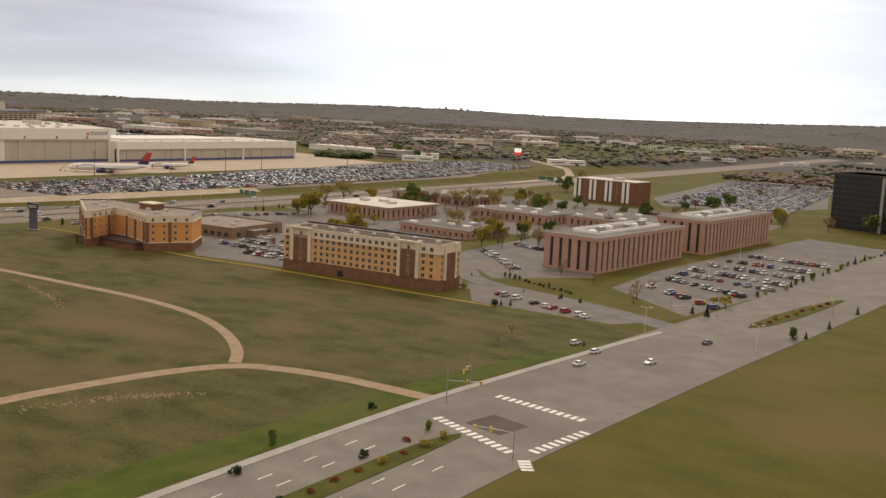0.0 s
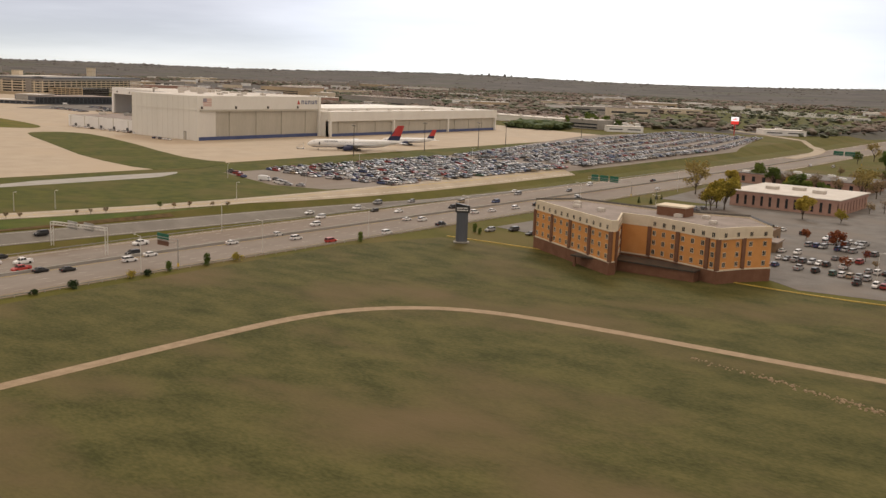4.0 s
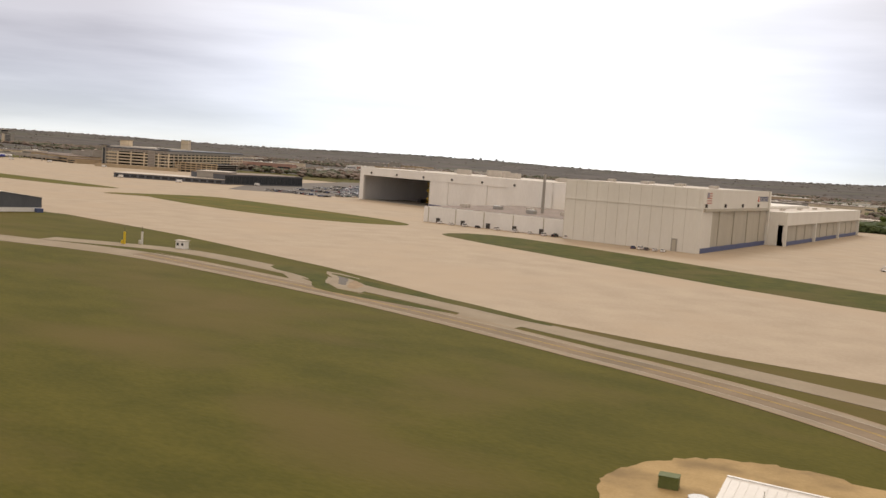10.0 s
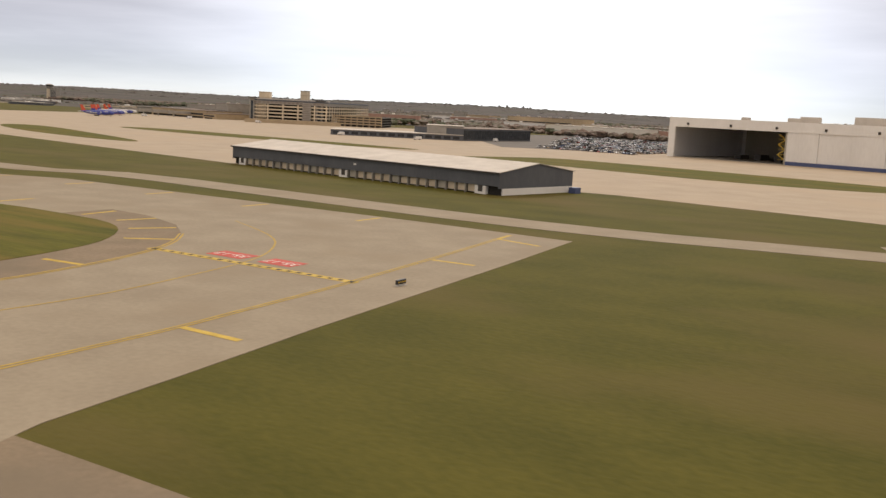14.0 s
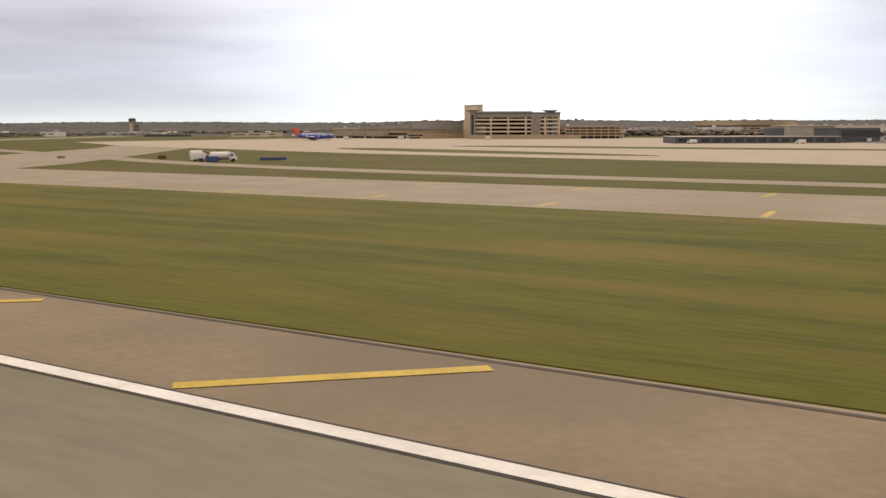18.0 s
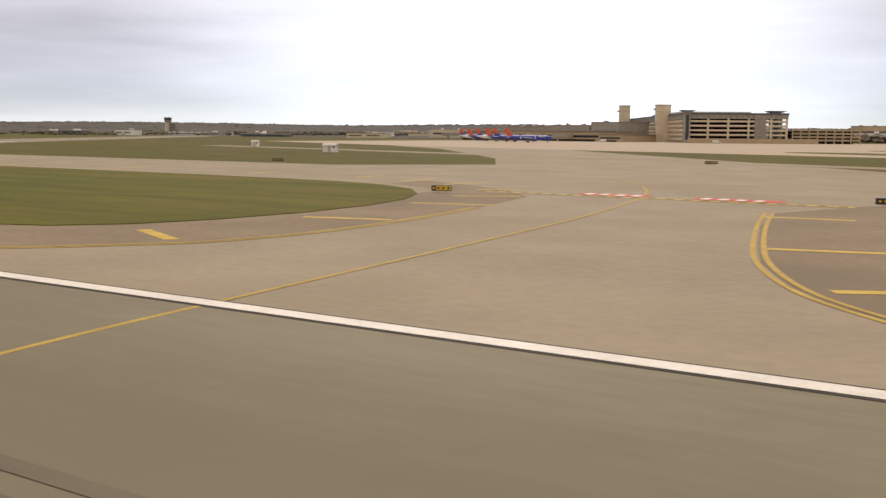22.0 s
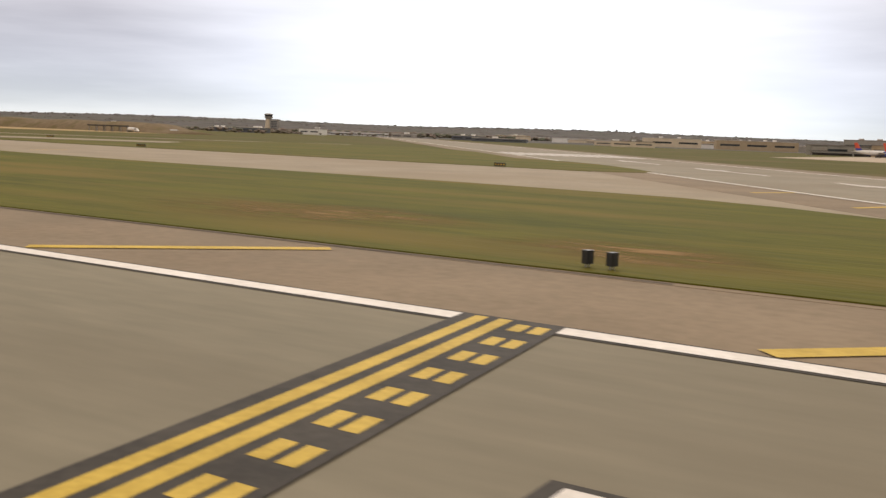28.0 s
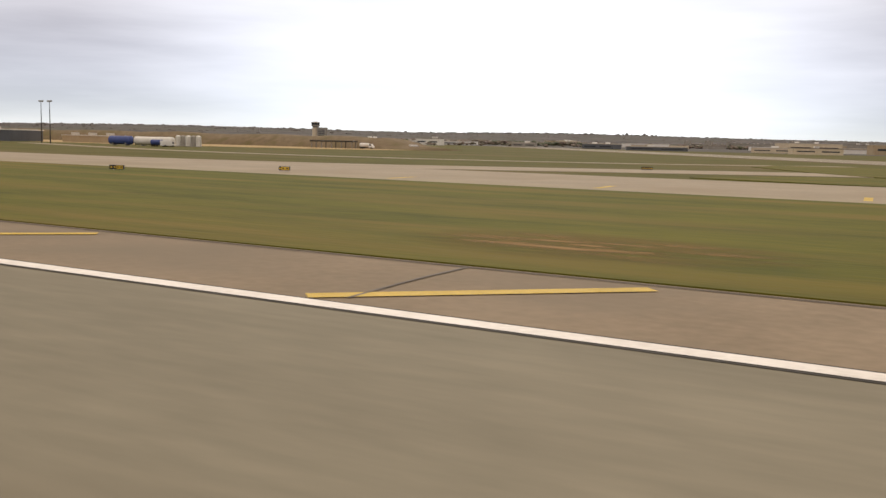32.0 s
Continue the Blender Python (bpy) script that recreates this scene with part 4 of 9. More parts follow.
def put_window(me, parent, x, y, z, turn=0):
    o = new("window", me)
    o.parent = parent
    o.matrix_basis = pose(x, y, z, 0, 0, turn)


def roof_unit(parent, x, y, z, w, d, h, material=LIGHT_ROOF, turn=0):
    bm = bmesh.new()
    box(bm, -w / 2, w / 2, -d / 2, d / 2, 0, h * 0.86)
    box(bm, -w / 2 + 0.15, w / 2 - 0.15, -d / 2 + 0.15, d / 2 - 0.15, h * 0.86, h)
    for k in range(3):
        box(bm, -w / 2 - 0.05, w / 2 + 0.05, -d / 2 - 0.05, d / 2 + 0.05, h * (0.2 + 0.2 * k), h * (0.25 + 0.2 * k))
    o = part("rooftop_unit", bm, material, parent)
    o.matrix_basis = pose(x, y, z, 0, 0, turn)
    return o


def parapet(parent, pts, z0, z1, thick, material, name="parapet"):
    """A low wall round the outline."""
    bm = bmesh.new()
    inner = beside(pts + pts[:1], thick)[:-1]
    for i in range(len(pts)):
        j = (i + 1) % len(pts)
        a, b = Vector(pts[i]), Vector(pts[j])
        w = (b - a).normalized()
        n = Vector((-w.y, w.x)) * thick
        prism(bm, [tuple(a), tuple(b), tuple(b + n), tuple(a + n)], z0, z1)
    return part(name, bm, material, parent)


# -- the tan hotel: brick base, tan storeys, a cream top storey and cream tower pilasters --
def tan_hotel():
    h, L = site("hotel", (740, 302), (820.5, 307.2), "tan and cream five-storey stucco hotel on brown brick", "hotel")
    D, base, mid, top = 17.0, 4.6, 15.2, 18.3
    slab("brick_base", h, BROWN_BRICK, 0, L, 0, D, 0, base, "brown brick ground storey")
    slab("upper_wall", h, TAN_STUCCO, 0.15, L - 0.15, 0.15, D - 0.15, base, mid)
    slab("top_storey_wall", h, CREAM_STUCCO, 0.05, L - 0.05, 0.05, D - 0.05, mid, top)
    slab("cornice", h, CREAM_STUCCO, -0.25, L + 0.25, -0.25, D + 0.25, mid - 0.25, mid + 0.12)
    slab("roof", h, DARK_ASPHALT, 0.6, L - 0.6, 0.6, D - 0.6, top - 0.1, top + 0.08, "dark grey gravel roof")
    parapet(h, [(0, 0), (L, 0), (L, D), (0, D)], top, top + 0.7, 0.45, CREAM_STUCCO)
    slab("parapet_coping", h, DARK_STEEL, 0, L, D - 0.5, D + 0.2, top + 0.7, top + 1.5, "dark rear parapet")
    for u0, u1 in ((0.064, 0.183), (0.76, 0.872)):
        slab("recess_panel", h, BROWN_BRICK, u0 * L + 0.8, u1 * L - 0.8, -0.25, 0.3, base, mid + 0.6, "brown panel between pilasters")
        for u in (u0, u1):
            slab("pilaster", h, CREAM_STUCCO, u * L - 0.75, u * L + 0.75, -0.65, 0.4, base - 0.3, top + 0.3)
        slab("pilaster_cap", h, CREAM_STUCCO, u0 * L - 1.1, u1 * L + 1.1, -0.85, 0.5, top + 0.3, top + 1.1)
    slab("end_panel", h, BROWN_BRICK, L - 0.1, L + 0.3, 5, 12, 0, mid, "brown end panel")
    for y in (4.2, 12.6):
        slab("pilaster", h, CREAM_STUCCO, L - 0.2, L + 0.6, y - 0.6, y + 0.6, base - 0.3, top + 0.3)
    cols = [2.2] + [L * (0.222 + 0.0395 * k) for k in range(14)] + [L * (0.905 + 0.048 * k) for k in range(2)]
    for r in range(5):
        z = base + 0.55 + r * 2.7
        for x in cols:
            put_window(WIN, h, x, 0.12 if r < 4 else 0.02, z)
        for x in (0.124 * L, 0.816 * L):
            put_window(WIN_SMALL, h, x, -0.26, z)
        for y in (2.2, 14.8):
            put_window(WIN, h, L - 0.12, y, z, 90)
    slab("entrance_door", h, GLASS, 30, 33, -0.06, 0.2, 0, 2.6)
    for k in range(12):
        roof_unit(h, 5 + k * L / 12.6, 3.5 + 9.5 * ((k * 7) % 5) / 5, top, 2.2, 1.6, 1.1 + 0.3 * (k % 2), LIGHT_ROOF if k % 3 else STEEL)
    return h


tan_hotel()


# -- the burnt-orange hotel, bent in two wings --
def orange_hotel():
    h = empty("hotel", 636, 300, -7, 0, "burnt-orange stucco hotel with a cream top storey", "hotel")
    front = [(-40.5, 0), (2, -26.5), (3, -24), (-4, -6), (6, -6), (32, -14.5), (36.5, -5), (42.5, 3.5), (30, 20), (6, 12), (-30, 14)]
    base, mid, top = 4.2, 13.9, 16.7

    def ring(name, mtl, grow, z0, z1, label=""):
        bm = bmesh.new()
        prism(bm, [(x * (1 + grow / 30), y * (1 + grow / 15) - 0) for x, y in front], z0, z1)
        part(name, bm, mtl, h, label)
    ring("brick_base", BROWN_BRICK, 0.25, 0, base, "brown brick ground storey")
    ring("upper_wall", ORANGE_STUCCO, 0, base, mid)
    ring("band", CREAM_STUCCO, 0.3, base - 0.2, base + 0.25)
    ring("band", CREAM_STUCCO, 0.3, mid - 0.15, mid + 0.25)
    ring("top_storey_wall", CREAM_STUCCO, 0.08, mid, top)
    ring("roof", ROOF, -0.4, top, top + 0.12, "brown gravel roof")
    parapet(h, front, top, top + 0.6, 0.5, CREAM_STUCCO)
    slab("stair_tower", h, BROWN_BRICK, 4, 14, 3, 10, top, top + 3.0, "brown rooftop stair tower")
    slab("tower_cap", h, CREAM_STUCCO, 3.7, 14.3, 2.7, 10.3, top + 3.0, top + 3.5)
    for i, j in ((0, 1), (4, 5), (6, 7), (2, 3), (5, 6)):
        a, b = Vector(front[i]), Vector(front[j])
        w = (b - a).normalized()
        turn = math.degrees(math.atan2(w.y, w.x))
        n = max(2, int((b - a).length / 3.9))
        for k in range(n):
            p = a + (b - a) * ((k + 0.5) / n)
            for r in range(4):
                put_window(WIN_SMALL, h, p.x + w.y * 0.12, p.y - w.x * 0.12, 5.2 + r * 3.05, turn)
        for k in range(0, n + 1, 3):
            p = a + (b - a) * (k / n)
            bm = bmesh.new()
            box(bm, -0.7, 0.7, -0.45, 0.4, base, mid)
            o = part("pilaster", bm, BROWN_BRICK, h)
            o.matrix_basis = pose(p.x, p.y, 0, 0, 0, turn)
    slab("porch", h, BROWN_BRICK, -8, 26, -17, -8, 0, 3.2, "brown single-storey porch")
    slab("porch_roof", h, DARK_STEEL, -8.5, 26.5, -17.5, -8, 3.2, 3.6, "dark porch roof")
    slab("canopy", h, DARK_STEEL, -14, -2, -22, -12, 3.4, 3.9, "dark entrance canopy")
    for cx, cy in ((-13, -21), (-3, -21)):
        slab("canopy_post", h, BROWN_BRICK, cx - 0.4, cx + 0.4, cy - 0.4, cy + 0.4, 0, 3.4)
    bm = bmesh.new()
    for p, q in zip(front[7:] + front[:1], front[8:] + front[:1]):
        tube(bm, (p[0], p[1], top + 0.75), (q[0], q[1], top + 0.75), 0.45, 4)
    part("parapet_coping", bm, DARK_STEEL, h, "dark rear parapet coping")
    for x, y in ((-22, -4), (-12, -6), (12, 2), (26, -4), (20, 6), (-26, 4)):
        roof_unit(h, x, y, top, 2.4, 1.8, 1.3)


orange_hotel()


# -- low brown annex behind the hotel --
def hotel_annex():
    h, L = site("restaurant", (612, 343), (660, 346), "low brown stucco building with a flat gravel roof behind the hotel", "building")
    wall = mat("brown_stucco", (0.215, 0.150, 0.098), (0.275, 0.195, 0.130), 3, 0.3, 0.92)
    slab("wall", h, wall, 0, L, 0, 40, 0, 5.2)
    slab("roof", h, ROOF, 0.4, L - 0.4, 0.4, 39.6, 5.2, 5.3, "brown gravel roof")
    parapet(h, [(0, 0), (L, 0), (L, 40), (0, 40)], 5.2, 5.9, 0.4, wall)
    slab("porch", h, wall, L, L + 5, 12, 22, 0, 3.6)
    slab("porch_roof", h, ROOF, L, L + 5.6, 11.4, 22.6, 3.6, 4.0)
    for y in (4, 28, 34):
        slab("window_bay", h, GLASS, L - 0.1, L + 0.12, y, y + 2.6, 1.0, 3.0)
    for k in range(9):
        slab("window_bay", h, GLASS, 3 + 5 * k, 5.6 + 5 * k, -0.12, 0.1, 1.0, 3.0)
    for k in range(4):
        roof_unit(h, 8 + 10 * k, 12 + 7 * (k % 3), 5.3, 2.6, 2.0, 1.2)


hotel_annex()


# -- brick offices with tall fins --
def fin_office(a, b, depth, height, bays, side_bays, label, roof_label="", unit=True):
    h, L = site("office_building", a, b, label, "office building")
    slab("inner_wall", h, GLASS, 0.5, L - 0.5, 0.5, depth - 0.5, 0, height - 1.0, "dark window wall")
    slab("plinth", h, PINK_BRICK, 0.2, L - 0.2, 0.2, depth - 0.2, 0, 1.2)
    slab("fascia", h, PINK_BRICK, -0.3, L + 0.3, -0.3, depth + 0.3, height - 1.5, height)
    slab("roof", h, GREY_ROAD, 0.5, L - 0.5, 0.5, depth - 0.5, height, height + 0.12, "grey gravel roof")
    if unit:
        parapet(h, [(-0.3, -0.3), (L + 0.3, -0.3), (L + 0.3, depth + 0.3), (-0.3, depth + 0.3)], height, height + 0.5, 0.6, GREY_CONCRETE, "roof_rim")
    bm = bmesh.new()
    w = L / bays * 0.66
    box(bm, -w / 2, w / 2, 0, 0.9, 0, height - 1.5)
    fin = part("fin", bm, PINK_BRICK, h)
    fin.matrix_basis = pose(L / bays * 0.5, 0, 0)
    for k in range(1, bays):
        share(fin, "fin", h, L / bays * (k + 0.5), 0, 0)
    bm = bmesh.new()
    w = depth / side_bays * 0.66
    box(bm, -w / 2, w / 2, 0, 0.9, 0, height - 1.5)
    fin = part("fin", bm, PINK_BRICK, h)
    fin.matrix_basis = pose(0, depth / side_bays * 0.5, 0, 0, 0, -90)
    for k in range(side_bays):
        if k:
            share(fin, "fin", h, 0, depth / side_bays * (k + 0.5), 0, -90)
        share(fin, "fin", h, L, depth / side_bays * (k + 0.5), 0, 90)
    if unit:
        x0, x1, y0, y1 = L * 0.16, L * 0.86, depth * 0.26, depth * 0.78
        parapet(h, [(x0, y0), (x1, y0), (x1, y1), (x0, y1)], height, height + 1.5, 0.7, WHITE_METAL, "roof_screen")
        for k in range(6):
            roof_unit(h, x0 + 3 + k * (x1 - x0 - 6) / 5, (y0 + y1) / 2 + 2 * ((k % 3) - 1), height, 3.6, 3.0, 1.7 + 0.6 * (k % 2), STEEL if k % 2 else WHITE_METAL)
    return h


fin_office((846, 398), (853, 488), 30, 16.6, 18, 6, "rose-brown brick office block with tall fins and a pale roof screen")
fin_office((859, 506), (866, 600), 30, 18.4, 20, 6, "rose-brown brick office block with dark bays and rooftop plant")
low = fin_office((601, 488), (655, 486), 52, 7.6, 13, 10, "low rose-brown office with a pale overhanging roof", unit=False)
slab("roof_membrane", low, LIGHT_ROOF, -0.8, 55, -0.8, 53, 7.7, 8.1, "pale flat roof")
for k in range(3):
    roof_unit(low, 14 + 12 * k, 22 + 6 * (k % 2), 8.1, 6, 4, 1.6)
for a, b, d, hh in (((672, 556), (735, 552), 44, 6.0), ((742, 566), (800, 560), 60, 6.5), ((690, 452), (742, 448), 40, 4.6), ((560, 612), (640, 604), 40, 6.0)):
    o = fin_office(a, b, d, hh, 12, 8, "low brick office with a dark flat roof", unit=False)
    span = math.dist(a, b)
    slab("roof_membrane", o, ASPHALT, -0.4, span + 0.4, -0.4, d + 0.4, hh + 0.05, hh + 0.35, "dark tarred roof")
    for k in range(7):
        roof_unit(o, 6 + k * (span - 12) / 6, 6 + (k * 13) % (d - 12), hh + 0.3, 5.0, 2.4, 1.3, WHITE_METAL)


# -- brown block with paired white strips --
def strip_block():
    h, L = site("apartment_block", (652, 752), (712, 744), "brown brick block with paired white vertical strips", "building")
    slab("wall", h, BROWN_BRICK, 0, L, 0, 26, 0, 19)
    slab("roof", h, LIGHT_ROOF, 0.4, L - 0.4, 0.4, 25.6, 19, 19.4)
    for u in (0.06, 0.32, 0.58, 0.86):
        for s in (-2.2, 2.2):
            slab("white_strip", h, WHITE_METAL, u * L + s - 1.25, u * L + s + 1.25, -0.35, 0.3, 1.5, 18.6)
        slab("window_strip", h, GLASS, u * L - 0.7, u * L + 0.7, -0.12, 0.3, 1.5, 18.2)
    for u in (0.19, 0.45, 0.72):
        for r in range(5):
            put_window(WIN, h, u * L, 0, 2 + 3.4 * r)
    roof_unit(h, L * 0.62, 12, 19.4, 8, 6, 2.6)


strip_block()


def dark_tower():
    h, L = site("office_tower", (871, 733), (945, 712), "dark glass office tower", "office tower")
    H = 40.0
    slab("wall", h, mat("dark_curtain_wall", (0.012, 0.013, 0.016), (0.022, 0.024, 0.030), 6, 1.0, 0.3), 0, L, 0, 40, 0, H)
    for k in range(10):
        slab("spandrel", h, DARK_STEEL, -0.12, L + 0.12, -0.12, 40.12, 3.2 + 3.9 * k, 4.0 + 3.9 * k)
    for k in range(1, 18):
        slab("mullion", h, DARK_STEEL, L * k / 18 - 0.12, L * k / 18 + 0.12, -0.2, 0.1, 0, H)
    slab("pale_fin", h, GREY_CONCRETE, 36, 38, -0.5, 0.4, 0, H - 1)
    slab("roof_band", h, DARK_STEEL, -0.4, L + 0.4, -0.4, 40.4, H - 1.2, H)
    h, L = site("office_tower", (850, 900), (905, 892), "pale grey office building with dark window bands", "office tower")
    slab("wall", h, GREY_CONCRETE, 0, L, 0, 40, 0, 42)
    slab("penthouse", h, GREY_CONCRETE, 12, L - 10, 8, 30, 42, 49)
    for k in range(9):
        slab("window_band", h, GLASS, -0.1, L + 0.1, -0.1, 40.1, 3 + 4.2 * k, 5.2 + 4.2 * k)
    for k in range(8):
        slab("pier", h, GREY_CONCRETE, L * k / 7 - 0.7, L * k / 7 + 0.7, -0.4, 0.5, 0, 42)


dark_tower()


# -- aircraft hangars --
def big_hangar():
    h = empty("hangar", 0, 0, -0.8, 0, "cream metal-clad aircraft hangar with sliding doors and a blue base band", "hangar")
    x0, x1, y0, y1, H = 138, 211, 470, 600, 32.4
    slab("side_wall", h, BEIGE_METAL, x0, x1 - 0.6, y0, y1, 0, H - 0.3)
    slab("upper_front", h, BEIGE_METAL, x1 - 0.6, x1 + 1.4, y0 + 0.3, y1, 22.4, H, "cream upper front with dark lettering bars")
    slab("corner_pier", h, BEIGE_METAL, x1 - 0.6, x1 + 1.2, y0, y0 + 18, 0, 22.4)
    slab("ledge", h, BEIGE_METAL, x0 - 0.3, x1 + 1.0, y0 - 0.35, y0, 22.0, 22.7)
    slab("end_pier", h, BEIGE_METAL, x1 - 0.6, x1 + 2.4, y1 - 2.5, y1, 0, H)
    slab("door_header", h, GREY_DOOR, x1 - 0.5, x1 + 2.2, y0 + 3, y1 - 2, 21.0, 22.4)
    n = 8
    w = (y1 - 3 - y0 - 18) / n
    for k in range(n):
        d = 0.5 if k % 2 else 0.0
        slab("sliding_door", h, GREY_DOOR, x1 - 0.6, x1 + 0.5 + d, y0 + 18 + k * w, y0 + 18 + (k + 1) * w - 0.15, 2.6, 21.0)
    slab("blue_base_band", h, BLUE_BAND, x1 - 0.6, x1 + 1.3, y0 + 2, y1 - 2.6, 0, 2.6, "dark blue band at the foot of the doors")
    slab("roof", h, LIGHT_ROOF, x0 + 0.5, x1 - 0.2, y0 + 0.5, y1 - 0.5, H - 0.3, H - 0.1)
    for k in range(4):
        slab("floodlight", h, DARK_STEEL, x1 + 1.4, x1 + 2.3, y0 + 4 + 33 * k, y0 + 5 + 33 * k, 23.0, 24.8)
    # name in plain bars, with a red mark
    for k in range(5):
        bm = bmesh.new()
        y = y1 - 22 + 3.9 * k
        for b in ((0, 0.7), (1.9, 2.5)):
            box(bm, x1 + 1.4, x1 + 1.55, y + b[0], y + b[1], 26.3, 29.3)
        box(bm, x1 + 1.4, x1 + 1.55, y, y + 2.5, 26.3 if k % 2 else 28.6, 27.0 if k % 2 else 29.3)
        part("name_bar", bm, BLUE_BAND, h)
    bm = bmesh.new()
    prism(bm, [(0, 0), (3.2, 0), (1.6, 3.4)], 0, 0.15)
    o = part("red_mark", bm, RED_PAINT, h)
    o.matrix_basis = Matrix.Translation((x1 + 1.4, y1 - 27, 26.2)) @ Matrix(((0, 0, 1, 0), (1, 0, 0, 0), (0, 1, 0, 0), (0, 0, 0, 1)))
    flag_red = mat("faded_red", (0.50, 0.28, 0.24), (0.56, 0.33, 0.28), 2, 0.3, 0.8)
    flag_blue = mat("faded_blue", (0.30, 0.28, 0.32), (0.34, 0.32, 0.36), 2, 0.3, 0.8)
    for k in range(5):
        slab("flag_stripe", h, flag_red, x1 + 1.4, x1 + 1.5, y0 + 6, y0 + 14, 25.0 + 1.2 * k, 25.6 + 1.2 * k)
    slab("flag_field", h, flag_blue, x1 + 1.4, x1 + 1.53, y0 + 6, y0 + 9.5, 28.0, 30.6)
    slab("personnel_door", h, GREY_CONCRETE, x1 - 13, x1 - 10, y0 - 0.25, y0 + 0.2, 0, 6.5)
    slab("door_leaf", h, GREY_DOOR, x1 - 12.4, x1 - 10.6, y0 - 0.32, y0, 0, 5.9)
    for k in range(7):
        roof_unit(h, x0 + 9 + 9 * k, y0 + 40 + (k * 37) % 70, H - 0.1, 4, 3, 1.5)
    for k in range(12):
        slab("wall_seam", h, GREY_DOOR, x0 + 6 * k - 0.06, x0 + 6 * k + 0.06, y0 - 0.06, y0 + 0.1, 0, H - 0.6)

    h = empty("hangar", 0, 0, -0.8, 0, "long cream hangar with low sliding doors and a blue base band", "hangar")
    x1, y0, y1, H = 222, 600.2, 855, 20.6
    slab("rear_wall", h, BEIGE_METAL, 120, x1 - 3, y0, y1, 0, H - 0.4)
    slab("upper_front", h, BEIGE_METAL, x1 - 3, x1 + 2, y0, y1, 12.6, H)
    slab("soffit_shadow", h, GREY_DOOR, x1 - 3, x1 + 0.6, y0, y1, 11.8, 12.6)
    for k in range(21):
        w = (y1 - y0) / 21
        slab("sliding_door", h, GREY_DOOR, x1 - 3, x1 + (0.2 if k % 2 else -0.2), y0 + k * w, y0 + (k + 1) * w - 0.2, 2.4, 11.8)
    slab("blue_base_band", h, BLUE_BAND, x1 - 3, x1 + 0.5, y0, y1 - 0.4, 0, 2.4)
    for k in range(4):
        slab("pier", h, BEIGE_METAL, x1 - 3, x1 + 2.2, y0 + 84 * k, y0 + 1.8 + 84 * k, 0, 12.6)
    slab("roof", h, LIGHT_ROOF, 121, x1 + 1, y0 + 0.5, y1 - 0.5, H - 0.4, H - 0.2)
    slab("roof_step", h, BEIGE_METAL, 130, 200, y0 + 20, y1 - 80, H - 0.2, H + 1.6)
    for k in range(9):
        roof_unit(h, 205 + 5 * (k % 2), y0 + 20 + 25 * k, H - 0.2, 3, 2.4, 1.0)

    h, L = site("hangar", (-136, 650), (67, 600), "white aircraft hangar with one side open", "hangar")
    H, D = 27.0, 100
    slab("rear_wall", h, WHITE_METAL, 0, L, D - 1, D, 0, H - 0.3)
    slab("side_wall", h, WHITE_METAL, 0, 1.0, 0, D - 1, 0, H - 0.3)
    slab("side_wall", h, WHITE_METAL, L - 1, L, 0, D - 1, 0, H - 0.3)
    slab("front_header", h, WHITE_METAL, 0, L, -1.0, 0.6, 20.6, H)
    slab("front_pier", h, WHITE_METAL, 0, 5, -1.2, 1, 0, 20.6)
    slab("front_wall", h, WHITE_METAL, 168, L, -1.0, 1, 0, 20.6)
    for k in range(4):
        slab("sliding_door", h, WHITE_METAL, 86 + 20.5 * k, 106.3 + 20.5 * k, -0.6 + 0.35 * (k % 2), 0.6, 2.4, 20.6)
    slab("blue_base_band", h, BLUE_BAND, 86, 168, -0.8, 0.8, 0, 2.4)
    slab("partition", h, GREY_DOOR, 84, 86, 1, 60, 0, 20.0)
    slab("roof", h, LIGHT_ROOF, 0, L, 0, D, H - 0.3, H)
    slab("inner_floor", h, GREY_CONCRETE, 1, L - 1, 0.5, D - 1, 0.05, 0.12)
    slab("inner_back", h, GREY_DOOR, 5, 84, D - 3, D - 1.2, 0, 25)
    for k in range(3):
        slab("work_platform", h, DARK_STEEL, 28 + 15 * k, 33 + 15 * k, 40, 52, 0, 3 + k)
    for k in range(5):
        bm = bmesh.new()
        z = 3 + 3.2 * k
        prism(bm, [(78, 4), (83, 4), (83, 6), (78, 6)], z, z + 0.25)
        tube(bm, (78 if k % 2 else 83, 4.2, z), (83 if k % 2 else 78, 4.2, z + 3.2), 0.35, 6)
        part("stair_flight", bm, YELLOW_PAINT, h, "yellow steel stair flight")
    for k in range(6):
        slab("floodlight", h, DARK_STEEL, 14 + 32 * k, 15.4 + 32 * k, -1.6, -1.0, 22, 23.6)
    for k in range(8):
        roof_unit(h, 40 + 20 * k, 30 + (k * 31) % 50, H, 5 + 4 * (k % 3), 4, 2.0 + (k % 3))
    roof_unit(h, 120, 40, H, 16, 10, 5)

    h = empty("hangar_annex", 0, 0, -0.2, 0, "low white annex with small doors between the hangars", "building")
    slab("wall", h, WHITE_METAL, 43, 137.8, 478, 590, 0, 9.4)
    slab("roof", h, ROOF, 44, 137, 479, 589, 9.4, 9.6)
    for k in range(5):
        slab("bay_strip", h, GREY_DOOR, 46 + 19 * k, 46.5 + 19 * k, 477.8, 478, 0, 9.2)
        slab("service_door", h, DARK_STEEL, 52 + 17 * k, 54.6 + 17 * k, 477.7, 478.1, 0, 3.0)
        roof_unit(h, 58 + 15 * k, 500 + 14 * (k % 3), 9.6, 5, 4, 2.2, STEEL if k % 2 else LIGHT_ROOF)
    bm = bmesh.new()
    tube(bm, (100, 520, 9), (100, 520, 33), 1.0, 12, 0.8)
